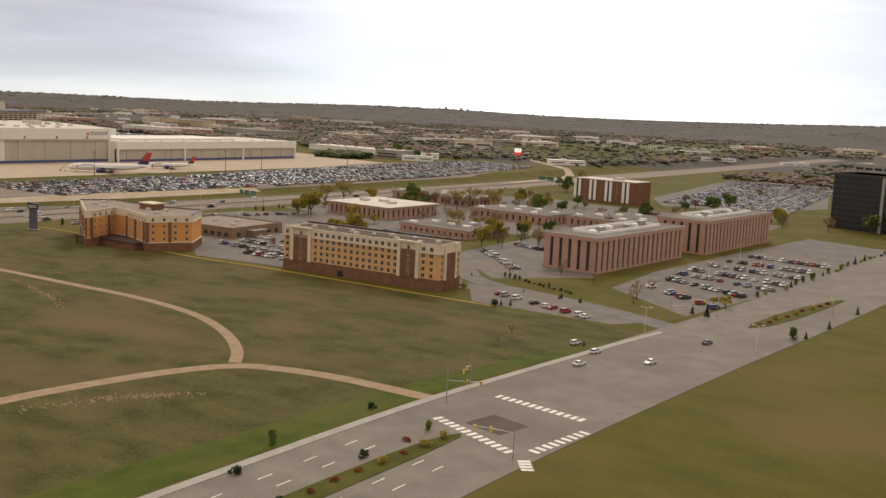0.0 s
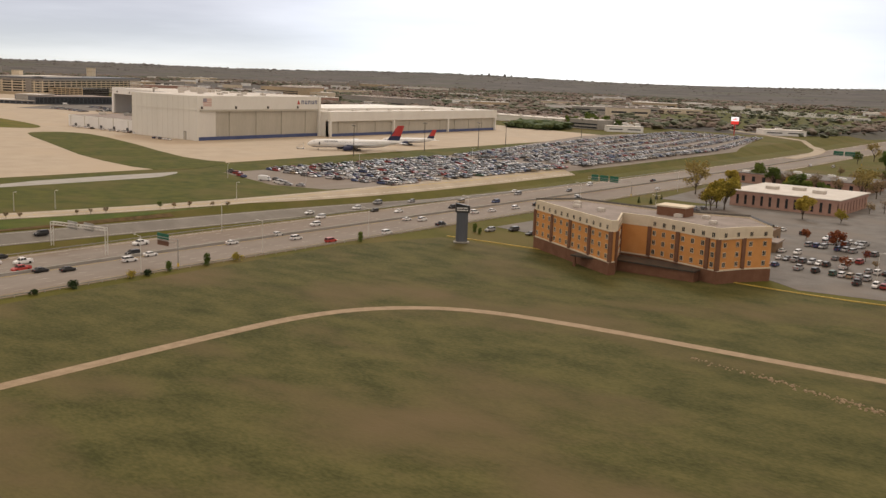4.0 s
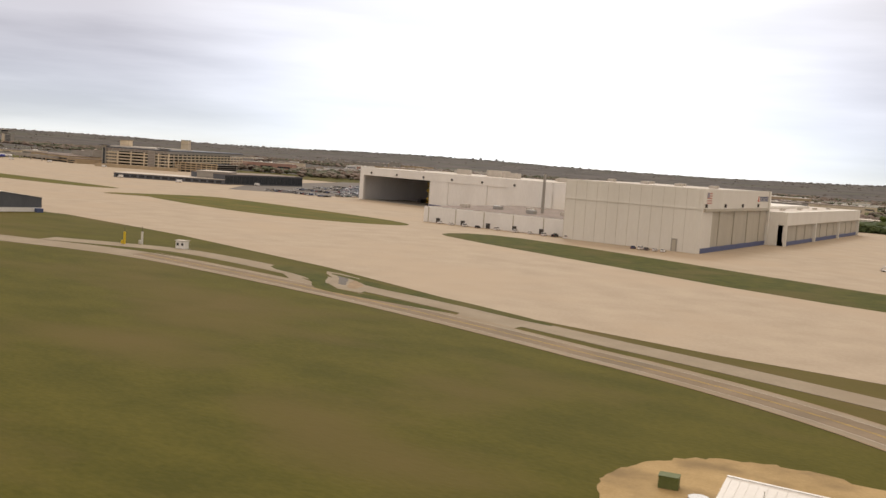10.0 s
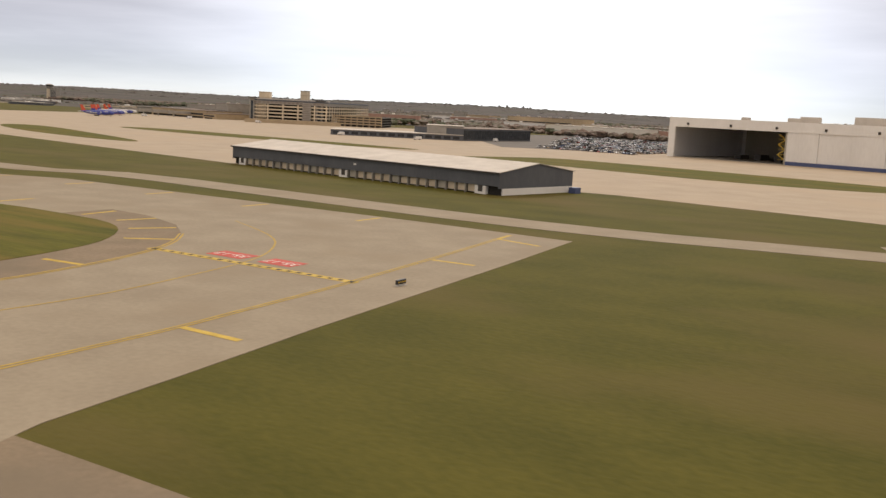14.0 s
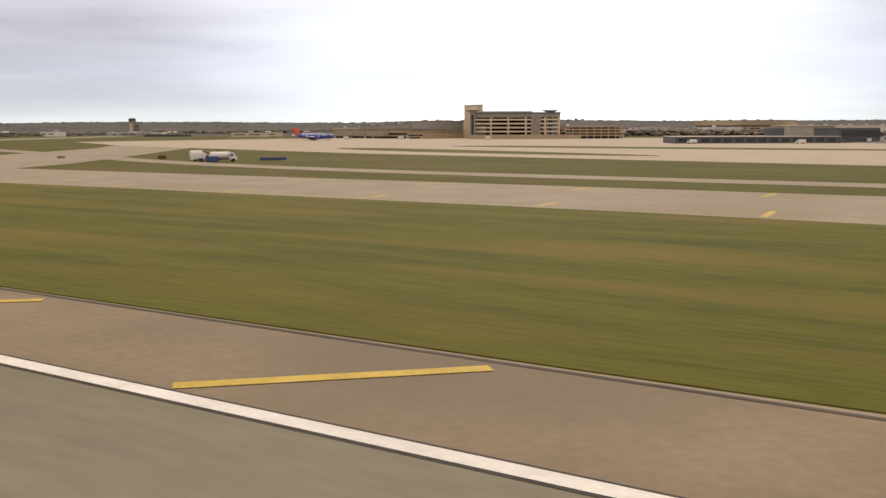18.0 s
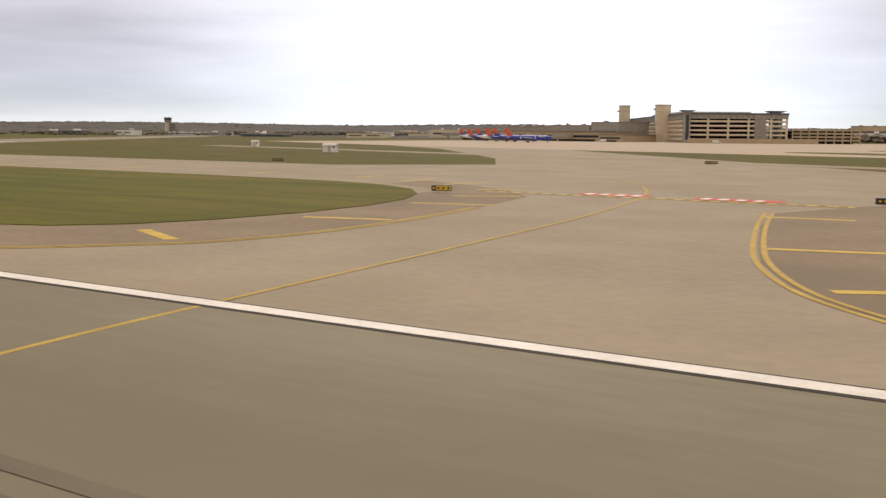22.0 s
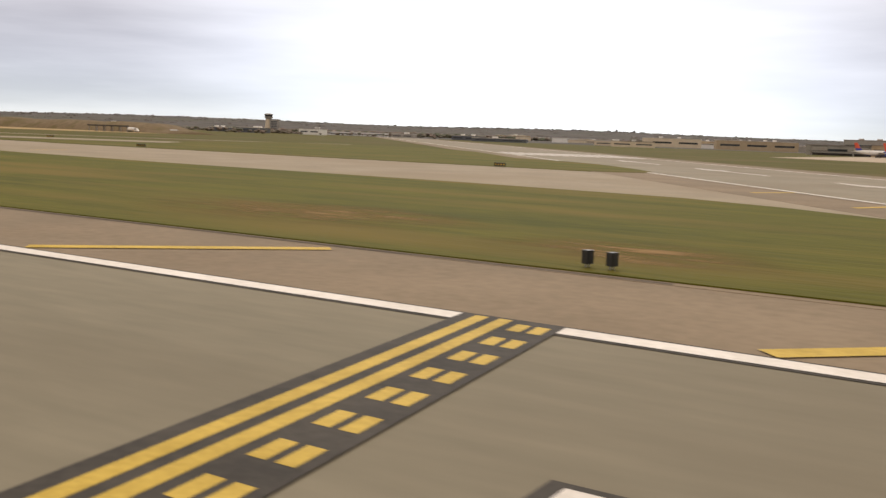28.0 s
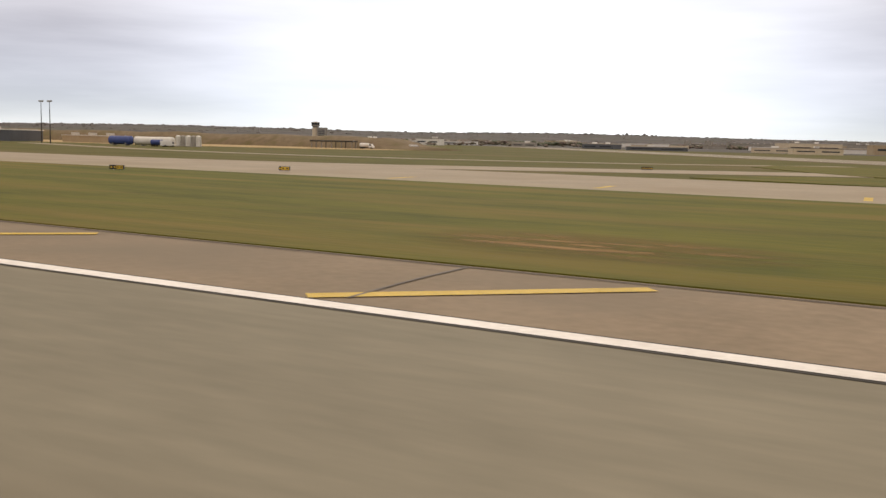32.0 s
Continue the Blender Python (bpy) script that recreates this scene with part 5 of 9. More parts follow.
    part("chimney_stack", bm, GREY_CONCRETE, h)


big_hangar()


# -- long slate-blue depot beside the service road --
def depot():
    h, L = site("freight_depot", (-172, 265), (-45.5, 242.5), "long slate-blue metal depot with white loading doors", "depot")
    D, eave, ridge = 37.0, 6.6, 9.0
    slab("end_wall", h, WHITE_METAL, 0, L, 1.8, D, 0, 2.0, "white concrete foot wall")
    for x in (0.0, L - 0.3):
        bm = bmesh.new()
        v = [bm.verts.new(p) for p in ((x, 0, 2.0), (x, D, 2.0), (x, D, eave), (x, D / 2, ridge), (x, 0, eave))]
        w = [bm.verts.new(p.co + Vector((0.3, 0, 0))) for p in v]
        bm.faces.new(v[::-1]), bm.faces.new(w)
        for i in range(5):
            bm.faces.new((v[i - 1], v[i], w[i], w[i - 1]))
        part("gable_wall", bm, SLATE_METAL, h)
    slab("upper_wall", h, SLATE_METAL, 0.3, L - 0.3, 0, 0.3, 2.6, eave)
    slab("rear_wall", h, SLATE_METAL, 0.3, L - 0.3, D - 0.3, D, 0, eave)
    for y0, z0, y1, z1, nm in ((-0.6, eave - 0.05, D / 2, ridge + 0.1, "roof_slope"), (D / 2, ridge + 0.1, D + 0.6, eave - 0.05, "roof_slope")):
        bm = bmesh.new()
        v = [bm.verts.new(p) for p in ((-0.5, y0, z0), (L + 0.5, y0, z0), (L + 0.5, y1, z1), (-0.5, y1, z1))]
        w = [bm.verts.new(p.co + Vector((0, 0, 0.2))) for p in v]
        bm.faces.new(v[::-1]), bm.faces.new(w)
        for i in range(4):
            bm.faces.new((v[i - 1], v[i], w[i], w[i - 1]))
        part(nm, bm, LIGHT_ROOF, h, "pale grey metal roof")
    slab("eave_trim", h, DARK_STEEL, -0.5, L + 0.5, -0.75, -0.6, eave - 0.3, eave + 0.15)
    # dark sheet painting the shade behind the loading doors
    slab("dock_recess", h, DARK, 0.4, L - 0.4, 1.2, 1.8, 0, 2.6)
    n = 30
    for k in range(n):
        x = 4.5 + k * (L - 9) / n
        if k in (0, 14, 29):
            slab("stair_bay", h, WHITE_METAL, x - 0.6, x + 3.6, 0, 1.3, 0, 2.4)
            slab("stair_door", h, DARK_STEEL, x + 0.7, x + 2.4, -0.05, 0.4, 0.7, 2.6)
        else:
            slab("loading_door", h, CREAM_STUCCO if k % 5 else GREY_DOOR, x, x + (L - 9) / n - 0.6, 0.9, 1.25, 0.35, 2.5)
            slab("dock_post", h, STEEL, x - 0.45, x - 0.2, -0.1, 0.9, 0, 2.6)
    slab("sign_panel", h, WHITE_METAL, L * 0.52, L * 0.53, -0.1, 0, 4.4, 5.0)
    slab("dumpster", h, BLUE_BAND, L + 1.5, L + 4, D - 4, D - 1, 0, 1.8, "blue dumpster")


depot()


# -- small white shed in the dirt yard --
def shed():
    h, L = site("equipment_shed", (331.5, 102.5), (355, 103), "small white metal shed with a pitched roof", "shed")
    D, eave, ridge = 8.2, 2.9, 4.3
    slab("wall", h, WHITE_METAL, 0, L, 0, D, 0, eave)
    bm = bmesh.new()
    for x in (0.0, L - 0.15):
        v = [bm.verts.new(p) for p in ((x, 0, eave), (x, D, eave), (x, D / 2, ridge))]
        w = [bm.verts.new(p.co + Vector((0.15, 0, 0))) for p in v]
        bm.faces.new(v[::-1]), bm.faces.new(w)
        for i in range(3):
            bm.faces.new((v[i - 1], v[i], w[i], w[i - 1]))
    part("gable", bm, WHITE_METAL, h)
    for y0, z0, y1, z1 in ((-0.5, eave - 0.1, D / 2, ridge + 0.06), (D / 2, ridge + 0.06, D + 0.5, eave - 0.1)):
        bm = bmesh.new()
        v = [bm.verts.new(p) for p in ((-0.4, y0, z0), (L + 0.4, y0, z0), (L + 0.4, y1, z1), (-0.4, y1, z1))]
        w = [bm.verts.new(p.co + Vector((0, 0, 0.12))) for p in v]
        bm.faces.new(v[::-1]), bm.faces.new(w)
        for i in range(4):
            bm.faces.new((v[i - 1], v[i], w[i], w[i - 1]))
        part("roof_slope", bm, WHITE_METAL, h, "white ribbed metal roof")
        for k in range(24):
            bm = bmesh.new()
            tube(bm, (0.2 + k * L / 23, y0, z0 + 0.14), (0.2 + k * L / 23, y1, z1 + 0.14), 0.03, 4)
            part("roof_rib", bm, WHITE_METAL, h)
    slab("ridge_cap", h, WHITE_METAL, -0.4, L + 0.4, D / 2 - 0.2, D / 2 + 0.2, ridge + 0.12, ridge + 0.25)
    for x, w, z0, z1, mt in ((3.2, 1.2, 0.3, 1.6, DARK_STEEL), (6.2, 1.0, 0.1, 2.2, GREY_DOOR), (8.2, 1.0, 0.1, 1.2, DARK_STEEL), (12.5, 0.7, 1.7, 2.3, STEEL), (2.4, 0.6, 1.9, 2.4, STEEL)):
        slab("wall_unit", h, mt, x, x + w, -0.5, 0, z0, z1)
    for y in (1.0, 3.4, 5.8):
        slab("air_conditioner", h, STEEL, L, L + 0.7, y, y + 0.9, 0.2, 1.3)
        slab("louvre", h, DARK_STEEL, L, L + 0.1, y + 1.0, y + 1.7, 0.8, 2.6)
    bm = bmesh.new()
    tube(bm, (4.6, -0.1, 0), (4.6, -0.1, 5.0), 0.04, 6)
    part("mast", bm, STEEL, h)
    bm = bmesh.new()
    tube(bm, (0, 0, 0), (0, 0, 1.9), 1.2, 16)
    tagged(part("water_tank", bm, STEEL), "round grey tank beside the shed", "tank").matrix_basis = pose(328.6, 104.6, ground_z(328))
    bm = bmesh.new()
    box(bm, -1.2, 1.2, -0.9, 0.9, 0, 1.5)
    box(bm, -1.25, 1.25, -0.95, 0.95, 1.5, 1.62)
    tagged(part("dumpster", bm, mat("olive_green_paint", (0.10, 0.12, 0.04), (0.14, 0.16, 0.06), 2, 0.3, 0.6)), "olive-green dumpster beside the shed", "dumpster").matrix_basis = pose(323, 111, ground_z(323), 0, 0, 12)


shed()


# -- parking garage beside the terminal, towers and ramps --
def garage():
    h, L = site("parking_garage", (-690, 826), (-614, 868), "tan concrete multi-storey parking garage with stair towers", "parking garage")
    D, top = 352, 26.2
    rows = (2.9, 6.8, 10.7, 14.6, 18.5)
    for z in rows:
        slab("floor_deck", h, GREY_CONCRETE, 0, L, 0, D, z - 0.5, z)
        slab("spandrel", h, CREAM_STUCCO, -0.3, L + 0.3, -0.5, 0, z - 0.3, z + 1.25)
        slab("spandrel", h, CREAM_STUCCO, -0.5, 0, 0, D, z - 0.3, z + 1.25)
        slab("spandrel", h, CREAM_STUCCO, L, L + 0.5, 0, D, z - 0.3, z + 1.25)
    # added near-black block, painting the shade between the open decks
    slab("inner_core", h, DARK, 14, L - 16, 12, D - 8, 0, 21)
    slab("top_storey", h, GREY_CONCRETE, -0.7, L + 0.7, -0.7, D, 21.2, top - 1.6, "grey closed top storey")
    slab("roof_band", h, SLATE_METAL, -1.1, L + 1.1, -1.1, D + 0.3, top - 1.6, top, "dark metal roof edge")
    slab("roof_ridge", h, LIGHT_ROOF, -0.4, L * 0.7, 20, D * 0.5, top, top + 1.5)
    for k in range(1, 18):
        slab("top_louvre", h, ROOF, L * k / 18 - 1.5, L * k / 18 + 1.5, -0.85, -0.6, 22.2, 23.8)
    for k in range(1, 30):
        slab("top_louvre", h, ROOF, -0.85, -0.6, D * k / 30 - 3.5, D * k / 30 + 3.5, 22.2, 23.8)
    for k in (0.22, 0.42, 0.62, 0.84, 0.995):
        slab("pier", h, CREAM_STUCCO, L * k - 0.8, L * k + 0.8, -0.8, 0.4, 0, 21.2)
    for k in range(1, 41):
        y = D * k / 40
        slab("pier", h, CREAM_STUCCO, -0.75, 0.4, y - 0.6, y + 0.6, 0, 21.2)
        if k % 2 == 0:
            slab("pier", h, CREAM_STUCCO, L - 0.4, L + 0.75, y - 0.6, y + 0.6, 0, 21.2)
    slab("grey_bay", h, GREY_CONCRETE, L * 0.68, L * 0.79, -1.4, 8, 0, 24.4, "grey louvred stair bay")
    for k in range(11):
        slab("bay_louvre", h, ROOF, L * 0.69, L * 0.78, -1.5, -1.38, 2 + 2 * k, 2.8 + 2 * k)
    slab("base_wall", h, TAN_CONCRETE, -2, L + 20, -22, -21, 0, 4.2, "tan retaining wall")
    # grey stair shafts under wide flat caps
    for x, y, w, hh in ((1, 1, 5.5, 28.4), (L - 9, 6, 8, 28.2), (-6, 97, 6, 32), (-8, 357, 7, 36)):
        slab("stair_shaft", h, GREY_CONCRETE, x - w / 2, x + w / 2, y - w / 2, y + w / 2, 0, hh - 1.0, "grey stair shaft under a wide flat cap")
        slab("shaft_cap", h, SLATE_METAL, x - w / 2 - 3.4, x + w / 2 + 3.4, y - w / 2 - 3.4, y + w / 2 + 3.4, hh - 0.7, hh)
        slab("shaft_neck", h, GREY_CONCRETE, x - w / 2 - 1.6, x + w / 2 + 1.6, y - w / 2 - 1.6, y + w / 2 + 1.6, hh - 1.6, hh - 0.7)
        slab("shaft_glazing", h, GLASS, x - w / 4, x + w / 4, y - w / 2 - 0.15, y - w / 2 + 0.1, 3, hh - 4)
    # tall cream lift towers
    for x, y, w, d, hh in ((-5, 87, 13, 12, 34.8), (-7, 346, 12, 13, 41.5)):
        slab("lift_tower", h, CREAM_STUCCO, x - w / 2, x + w / 2, y - d / 2, y + d / 2, 0, hh, "cream concrete lift tower")
        slab("tower_coping", h, TAN_CONCRETE, x - w / 2 - 0.5, x + w / 2 + 0.5, y - d / 2 - 0.5, y + d / 2 + 0.5, hh, hh + 0.7)
        slab("tower_band", h, TAN_CONCRETE, x - w / 2 - 0.12, x + w / 2 + 0.12, y - d / 2 - 0.12, y + d / 2 + 0.12, hh - 6.4, hh - 6.0)
        slab("tower_glazing", h, GLASS, x - w / 2 - 0.15, x - w / 2 + 0.1, y + d * 0.12, y + d * 0.4, 4, hh - 8)
    # rear garage, seen beyond the first
    h2, L2 = site("parking_garage", (-611, 876), (-560, 900), "lower tan concrete parking garage behind the first", "parking garage")
    for k in range(4):
        slab("spandrel", h2, TAN_CONCRETE, 0, L2, -0.4, 0.2, 2.6 + 2.9 * k, 3.9 + 2.9 * k)
        slab("floor_deck", h2, GREY_CONCRETE, 0, L2, 0.2, 90, 2.3 + 2.9 * k, 2.6 + 2.9 * k)
    # added near-black block for the shade inside these decks
    slab("inner_core", h2, DARK, 4, L2 - 4, 5, 86, 0, 11.6)
    for k in range(9):
        slab("pier", h2, TAN_CONCRETE, L2 * k / 8 - 0.5, L2 * k / 8 + 0.5, -0.5, 0.4, 0, 12.5)


garage()


def terminal():
    h, L = site("terminal", (-960, 870), (-748, 832), "low tan terminal building with stepped flat roofs", "terminal")
    for x0, x1, y0, hh, m in ((0, 70, 20, 8.5, GREY_CONCRETE), (60, 118, 6, 9.5, TAN_CONCRETE), (118, 190, 0, 9.0, TAN_CONCRETE), (190, L, -4, 6.5, TAN_CONCRETE)):
        slab("wing", h, m, x0, x1, y0, y0 + 60, 0, hh)
        slab("wing_roof", h, ROOF, x0 - 0.6, x1 + 0.6, y0 - 0.8, y0 + 60.6, hh, hh + 0.5)
        slab("window_band", h, GLASS, x0 + 2, x1 - 2, y0 - 0.2, y0 + 0.2, hh * 0.42, hh * 0.66)
        # flat near-black panel painting the shade of an open ground bay
        slab("ground_bay", h, DARK, x0 + 4, x1 - 6, y0 - 0.15, y0 + 0.2, 0, hh * 0.25)
    for k in range(5):
        bm = bmesh.new()
        x = 20 + 34 * k
        box(bm, x, x + 3.4, -26, 8, 4.0, 7.0)
        box(bm, x + 1.2, x + 2.2, -24, -22.6, 0, 4.0)
        box(bm, x - 0.6, x + 4.0, -30, -26, 3.8, 7.2)
        part("jet_bridge", bm, GREY_CONCRETE, h)
    # long low building with a dark glazed end
    h, L = site("terminal_concourse", (-403, 612), (-312, 668), "long low slate building with a sloping pale roof", "building")
    slab("wall", h, SLATE_METAL, 0, L, 0, 40, 0, 4.2)
    slab("roof", h, LIGHT_ROOF, -0.5, L, -0.8, 40, 4.2, 4.7)
    slab("upper_block", h, GREY_CONCRETE, L * 0.72, L, 10, 48, 4.7, 11.2)
    slab("upper_roof", h, LIGHT_ROOF, L * 0.72 - 0.5, L + 0.5, 9.5, 48.5, 11.2, 11.7)
    for k in range(14):
        slab("window_bay", h, GLASS, 2 + k * L / 14.4, 2 + (k + 0.7) * L / 14.4, -0.12, 0.2, 1.0, 3.2)
    h, L = site("terminal_concourse", (-312, 668), (-305, 772), "dark glazed block with a flat roof", "building")
    slab("wall", h, SLATE_METAL, 0, L, 0, 50, 0, 9.6)
    for k in range(20):
        slab("glazing_panel", h, GLASS, k * L / 20 + 0.2, (k + 1) * L / 20 - 0.2, -0.15, 0.2, 1.0, 8.6)
    slab("roof", h, ROOF, -0.5, L + 0.5, -0.5, 50, 9.6, 10.0)


terminal()


def control_tower():
    h = empty("control_tower", -2425, 1821, 0, 25, "pale concrete airport control tower with a dark cab", "control tower")
    bm = bmesh.new()
    lathe(bm, [(0, 8.5, 0), (24, 7.5, 0), (30, 7.7, 0)], 12, "z")
    part("shaft", bm, CREAM_STUCCO, h)
    bm = bmesh.new()
    lathe(bm, [(30, 6.5, 0), (34, 10.5, 0), (36, 10.5, 0)], 12, "z")
    part("cab_base", bm, GREY_CONCRETE, h)
    bm = bmesh.new()
    lathe(bm, [(36, 9.0, 0), (40.5, 10.2, 0)], 12, "z")
    part("cab_glazing", bm, GLASS, h)
    bm = bmesh.new()
    lathe(bm, [(40.5, 11.0, 0), (42, 10.6, 0), (43.6, 4, 0)], 12, "z")
    part("cab_roof", bm, GREY_CONCRETE, h)
    slab("annex", h, GREY_CONCRETE, 6, 27, -10, 10, 0, 29)
    slab("annex_cap", h, GREY_CONCRETE, 5.4, 27.6, -10.6, 10.6, 29, 30)
    for k in range(6):
        slab("annex_window", h, GLASS, 9, 24, -10.15, -9.9, 3 + 4 * k, 5 + 4 * k)


control_tower()


# -- odd buildings round the field --
def plain_block(a, b, depth, height, wall, roof, label, rows=0, name="warehouse", category="building"):
    h, L = site(name, a, b, label, category)
    slab("wall", h, wall, 0, L, 0, depth, 0, height)
    slab("roof", h, roof, -0.4, L + 0.4, -0.4, depth + 0.4, height, height + 0.5)
    for k in range(rows):
        slab("window_band", h, GLASS, 1.5, L - 1.5, -0.12, 0.2, 1.4 + 3.5 * k, 3.0 + 3.5 * k)
    for k in range(int(L / 16)):
        roof_unit(h, 7 + 15 * k, depth * (0.3 + 0.13 * (k % 4)), height + 0.5, 4, 3, 1.4)
    return h


for a, b, d, hh in (((-938, 962), (-857, 914), 50, 14.2), ((-857, 904), (-804, 882), 60, 15.4), ((-802, 881), (-770, 870), 46, 18.4)):
    plain_block(a, b, d, hh, GREY_CONCRETE, ROOF, "grey upper wing of the terminal with a flat roof", 3, "terminal_wing")
plain_block((232, 1000), (272, 993), 30, 10.5, GREY_CONCRETE, LIGHT_ROOF, "low pale office with a window band beside trees", 2)
plain_block((70, 1045), (210, 1025), 40, 7, BEIGE_METAL, LIGHT_ROOF, "long low cream warehouse behind the hangars", 0)
plain_block((-460, 1120), (-330, 1105), 50, 12, BEIGE_METAL, LIGHT_ROOF, "cream warehouse beyond the car park", 1)
plain_block((-330, 1240), (-180, 1220), 60, 14, GREY_CONCRETE, ROOF, "grey terminal-side building with a flat roof", 2)
plain_block((-640, 1350), (-520, 1330), 60, 20, TAN_CONCRETE, ROOF, "tan office building beyond the garage", 4)
plain_block((-1530, 312), (-1455, 330), 26, 6, SLATE_METAL, WHITE_METAL, "slate hangar with a white roof", 0)
plain_block((-1466, 372), (-1418, 366), 14, 3.6, TAN_CONCRETE, LIGHT_ROOF, "long low tan shed with a pale roof", 0)
plain_block((-1800, 1250), (-1700, 1300), 40, 5, WHITE_METAL, LIGHT_ROOF, "white airport building far across the field", 1)
for x, w, hh, d, m in ((-1955, 58, 5.5, 40, WHITE_METAL), (-1890, 112, 6.5, 40, BEIGE_METAL), (-1778, 130, 11.5, 60, GREY_CONCRETE), (-1650, 140, 15.2, 60, GREY_CONCRETE), (-1512, 136, 14.2, 70, TAN_CONCRETE), (-1376, 110, 9.2, 50, GREY_CONCRETE), (-1268, 150, 11.8, 60, BEIGE_METAL)):
    plain_block((x, 2600), (x + w, 2600), d, hh, m, ROOF, "far terminal building across the field", 1 if hh < 9 else 2, "far_terminal")
for x, w, hh in ((-1772, 16, 18), (-1716, 18, 18.8), (-1658, 6, 17), (-1498, 40, 21.8)):
    plain_block((x, 2590), (x + w, 2590), 16, hh, GREY_CONCRETE, ROOF, "grey block rising over the far terminal", 0, "terminal_tower")


# ---- vehicles ----
def palette(name, shades, per_island=False, rough=0.3):
    """Car paint in a handful of colours, one for each car."""
    m = bpy.data.materials.new(name)
    m.use_nodes = True
    n, l = m.node_tree.nodes, m.node_tree.links
    p = n["Principled BSDF"]
    p.inputs["Roughness"].default_value = rough
    p.inputs["Coat Weight"].default_value = 0.0
    p.inputs["Specular IOR Level"].default_value = 0.3
    src = n.new("ShaderNodeNewGeometry" if per_island else "ShaderNodeObjectInfo").outputs["Random Per Island" if per_island else "Random"]
    r = n.new("ShaderNodeValToRGB")
    r.color_ramp.interpolation = "CONSTANT"
    total, at = sum(s[0] for s in shades), 0.0
    for i, (share_of, c) in enumerate(shades):
        e = r.color_ramp.elements[i] if i < 2 else r.color_ramp.elements.new(0.999)
        e.position, e.color = at / total, (*c, 1)
        at += share_of
    l.new(src, r.inputs[0])
    dust = n.new("ShaderNodeTexNoise")
    dust.inputs["Scale"].default_value = 1.5
    x = n.new("ShaderNodeMix")
    x.data_type = "RGBA"
    x.inputs[7].default_value = (0.25, 0.21, 0.17, 1)
    k = n.new("ShaderNodeMath")
    k.operation, k.inputs[1].default_value = "MULTIPLY", 0.25
    l.new(dust.outputs[0], k.inputs[0])
    l.new(k.outputs[0], x.inputs["Factor"])
    l.new(r.outputs[0], x.inputs[6])
    l.new(x.outputs[2], p.inputs["Base Color"])
    return m


SHADES = [(27, (0.72, 0.71, 0.70)), (19, (0.34, 0.34, 0.35)), (15, (0.11, 0.11, 0.12)), (20, (0.018, 0.018, 0.02)), (8, (0.03, 0.06, 0.17)), (8, (0.27, 0.02, 0.018)), (4, (0.34, 0.27, 0.18)), (3, (0.03, 0.09, 0.06))]
PAINT = palette("car_paint", SHADES)
ROW_PAINT = palette("parked_car_paint", SHADES, True)
WHITE_CAR = mat("white_car_paint", (0.72, 0.71, 0.70), (0.80, 0.79, 0.78), 2, 0.3, 0.3)
RED_CAR = mat("red_car_paint", (0.38, 0.03, 0.022), (0.46, 0.045, 0.032), 2, 0.3, 0.3)
BLACK_CAR = mat("black_car_paint", (0.016, 0.016, 0.018), (0.028, 0.028, 0.03), 2, 0.3, 0.25)
TYRE = mat("black_rubber", (0.018, 0.017, 0.016), (0.032, 0.030, 0.028), 0.4, 0.05, 0.85)
CAR_GLASS = mat("tinted_car_glass", (0.012, 0.013, 0.014), (0.022, 0.023, 0.025), 1, 0.2, 0.3)
CAR_GLASS.node_tree.nodes["Principled BSDF"].inputs["Specular IOR Level"].default_value = 0.25
LAMP_GLASS = mat("clear_lamp_glass", (0.62, 0.62, 0.60), (0.74, 0.74, 0.72), 0.3, 0.05, 0.15)
TAIL_RED = mat("red_lamp_glass", (0.36, 0.02, 0.015), (0.48, 0.035, 0.025), 0.3, 0.05, 0.2)


def section(bm, stations):
    """A body lofted through stations (x, half width below, half width above, z below, z above)."""
    loops = []
    for x, w0, w1, z0, z1 in stations:
        zm = z0 + (z1 - z0) * 0.72
        loops.append([bm.verts.new((x, s * w, z)) for s, w, z in ((-1, w0 * 0.94, z0), (-1, w0, z0 + (z1 - z0) * 0.3), (-1, (w0 + w1) / 2, zm), (-1, w1 * 0.92, z1), (1, w1 * 0.92, z1), (1, (w0 + w1) / 2, zm), (1, w0, z0 + (z1 - z0) * 0.3), (1, w0 * 0.94, z0))])
    for a, b in zip(loops, loops[1:]):
        for i in range(8):
            bm.faces.new((a[i - 1], a[i], b[i], b[i - 1]))
    bm.faces.new(loops[0][::-1]), bm.faces.new(loops[-1])


# length, width, bonnet height, roof height, cabin foot from rear, cabin top from rear (fractions), rear deck height
KINDS = {"sedan": (4.75, 1.82, 0.92, 1.45, (0.10, 0.74), (0.27, 0.56), 0.98), "hatchback": (4.2, 1.76, 0.95, 1.50, (0.02, 0.74), (0.10, 0.56), 0.95),
         "sport_utility": (4.75, 1.90, 1.12, 1.76, (0.015, 0.76), (0.05, 0.62), 1.1), "pickup_truck": (5.6, 1.98, 1.18, 1.86, (0.36, 0.78), (0.40, 0.67), 1.15), "minivan": (5.0, 1.96, 1.08, 1.78, (0.01, 0.86), (0.05, 0.64), 1.1)}
KIND_LABEL = {"sedan": "four-door sedan car with dark glass", "hatchback": "small hatchback car with dark glass", "sport_utility": "tall estate-shaped sport utility car", "pickup_truck": "crew-cab pickup truck with an open bed", "minivan": "rounded family minivan with dark glass"}


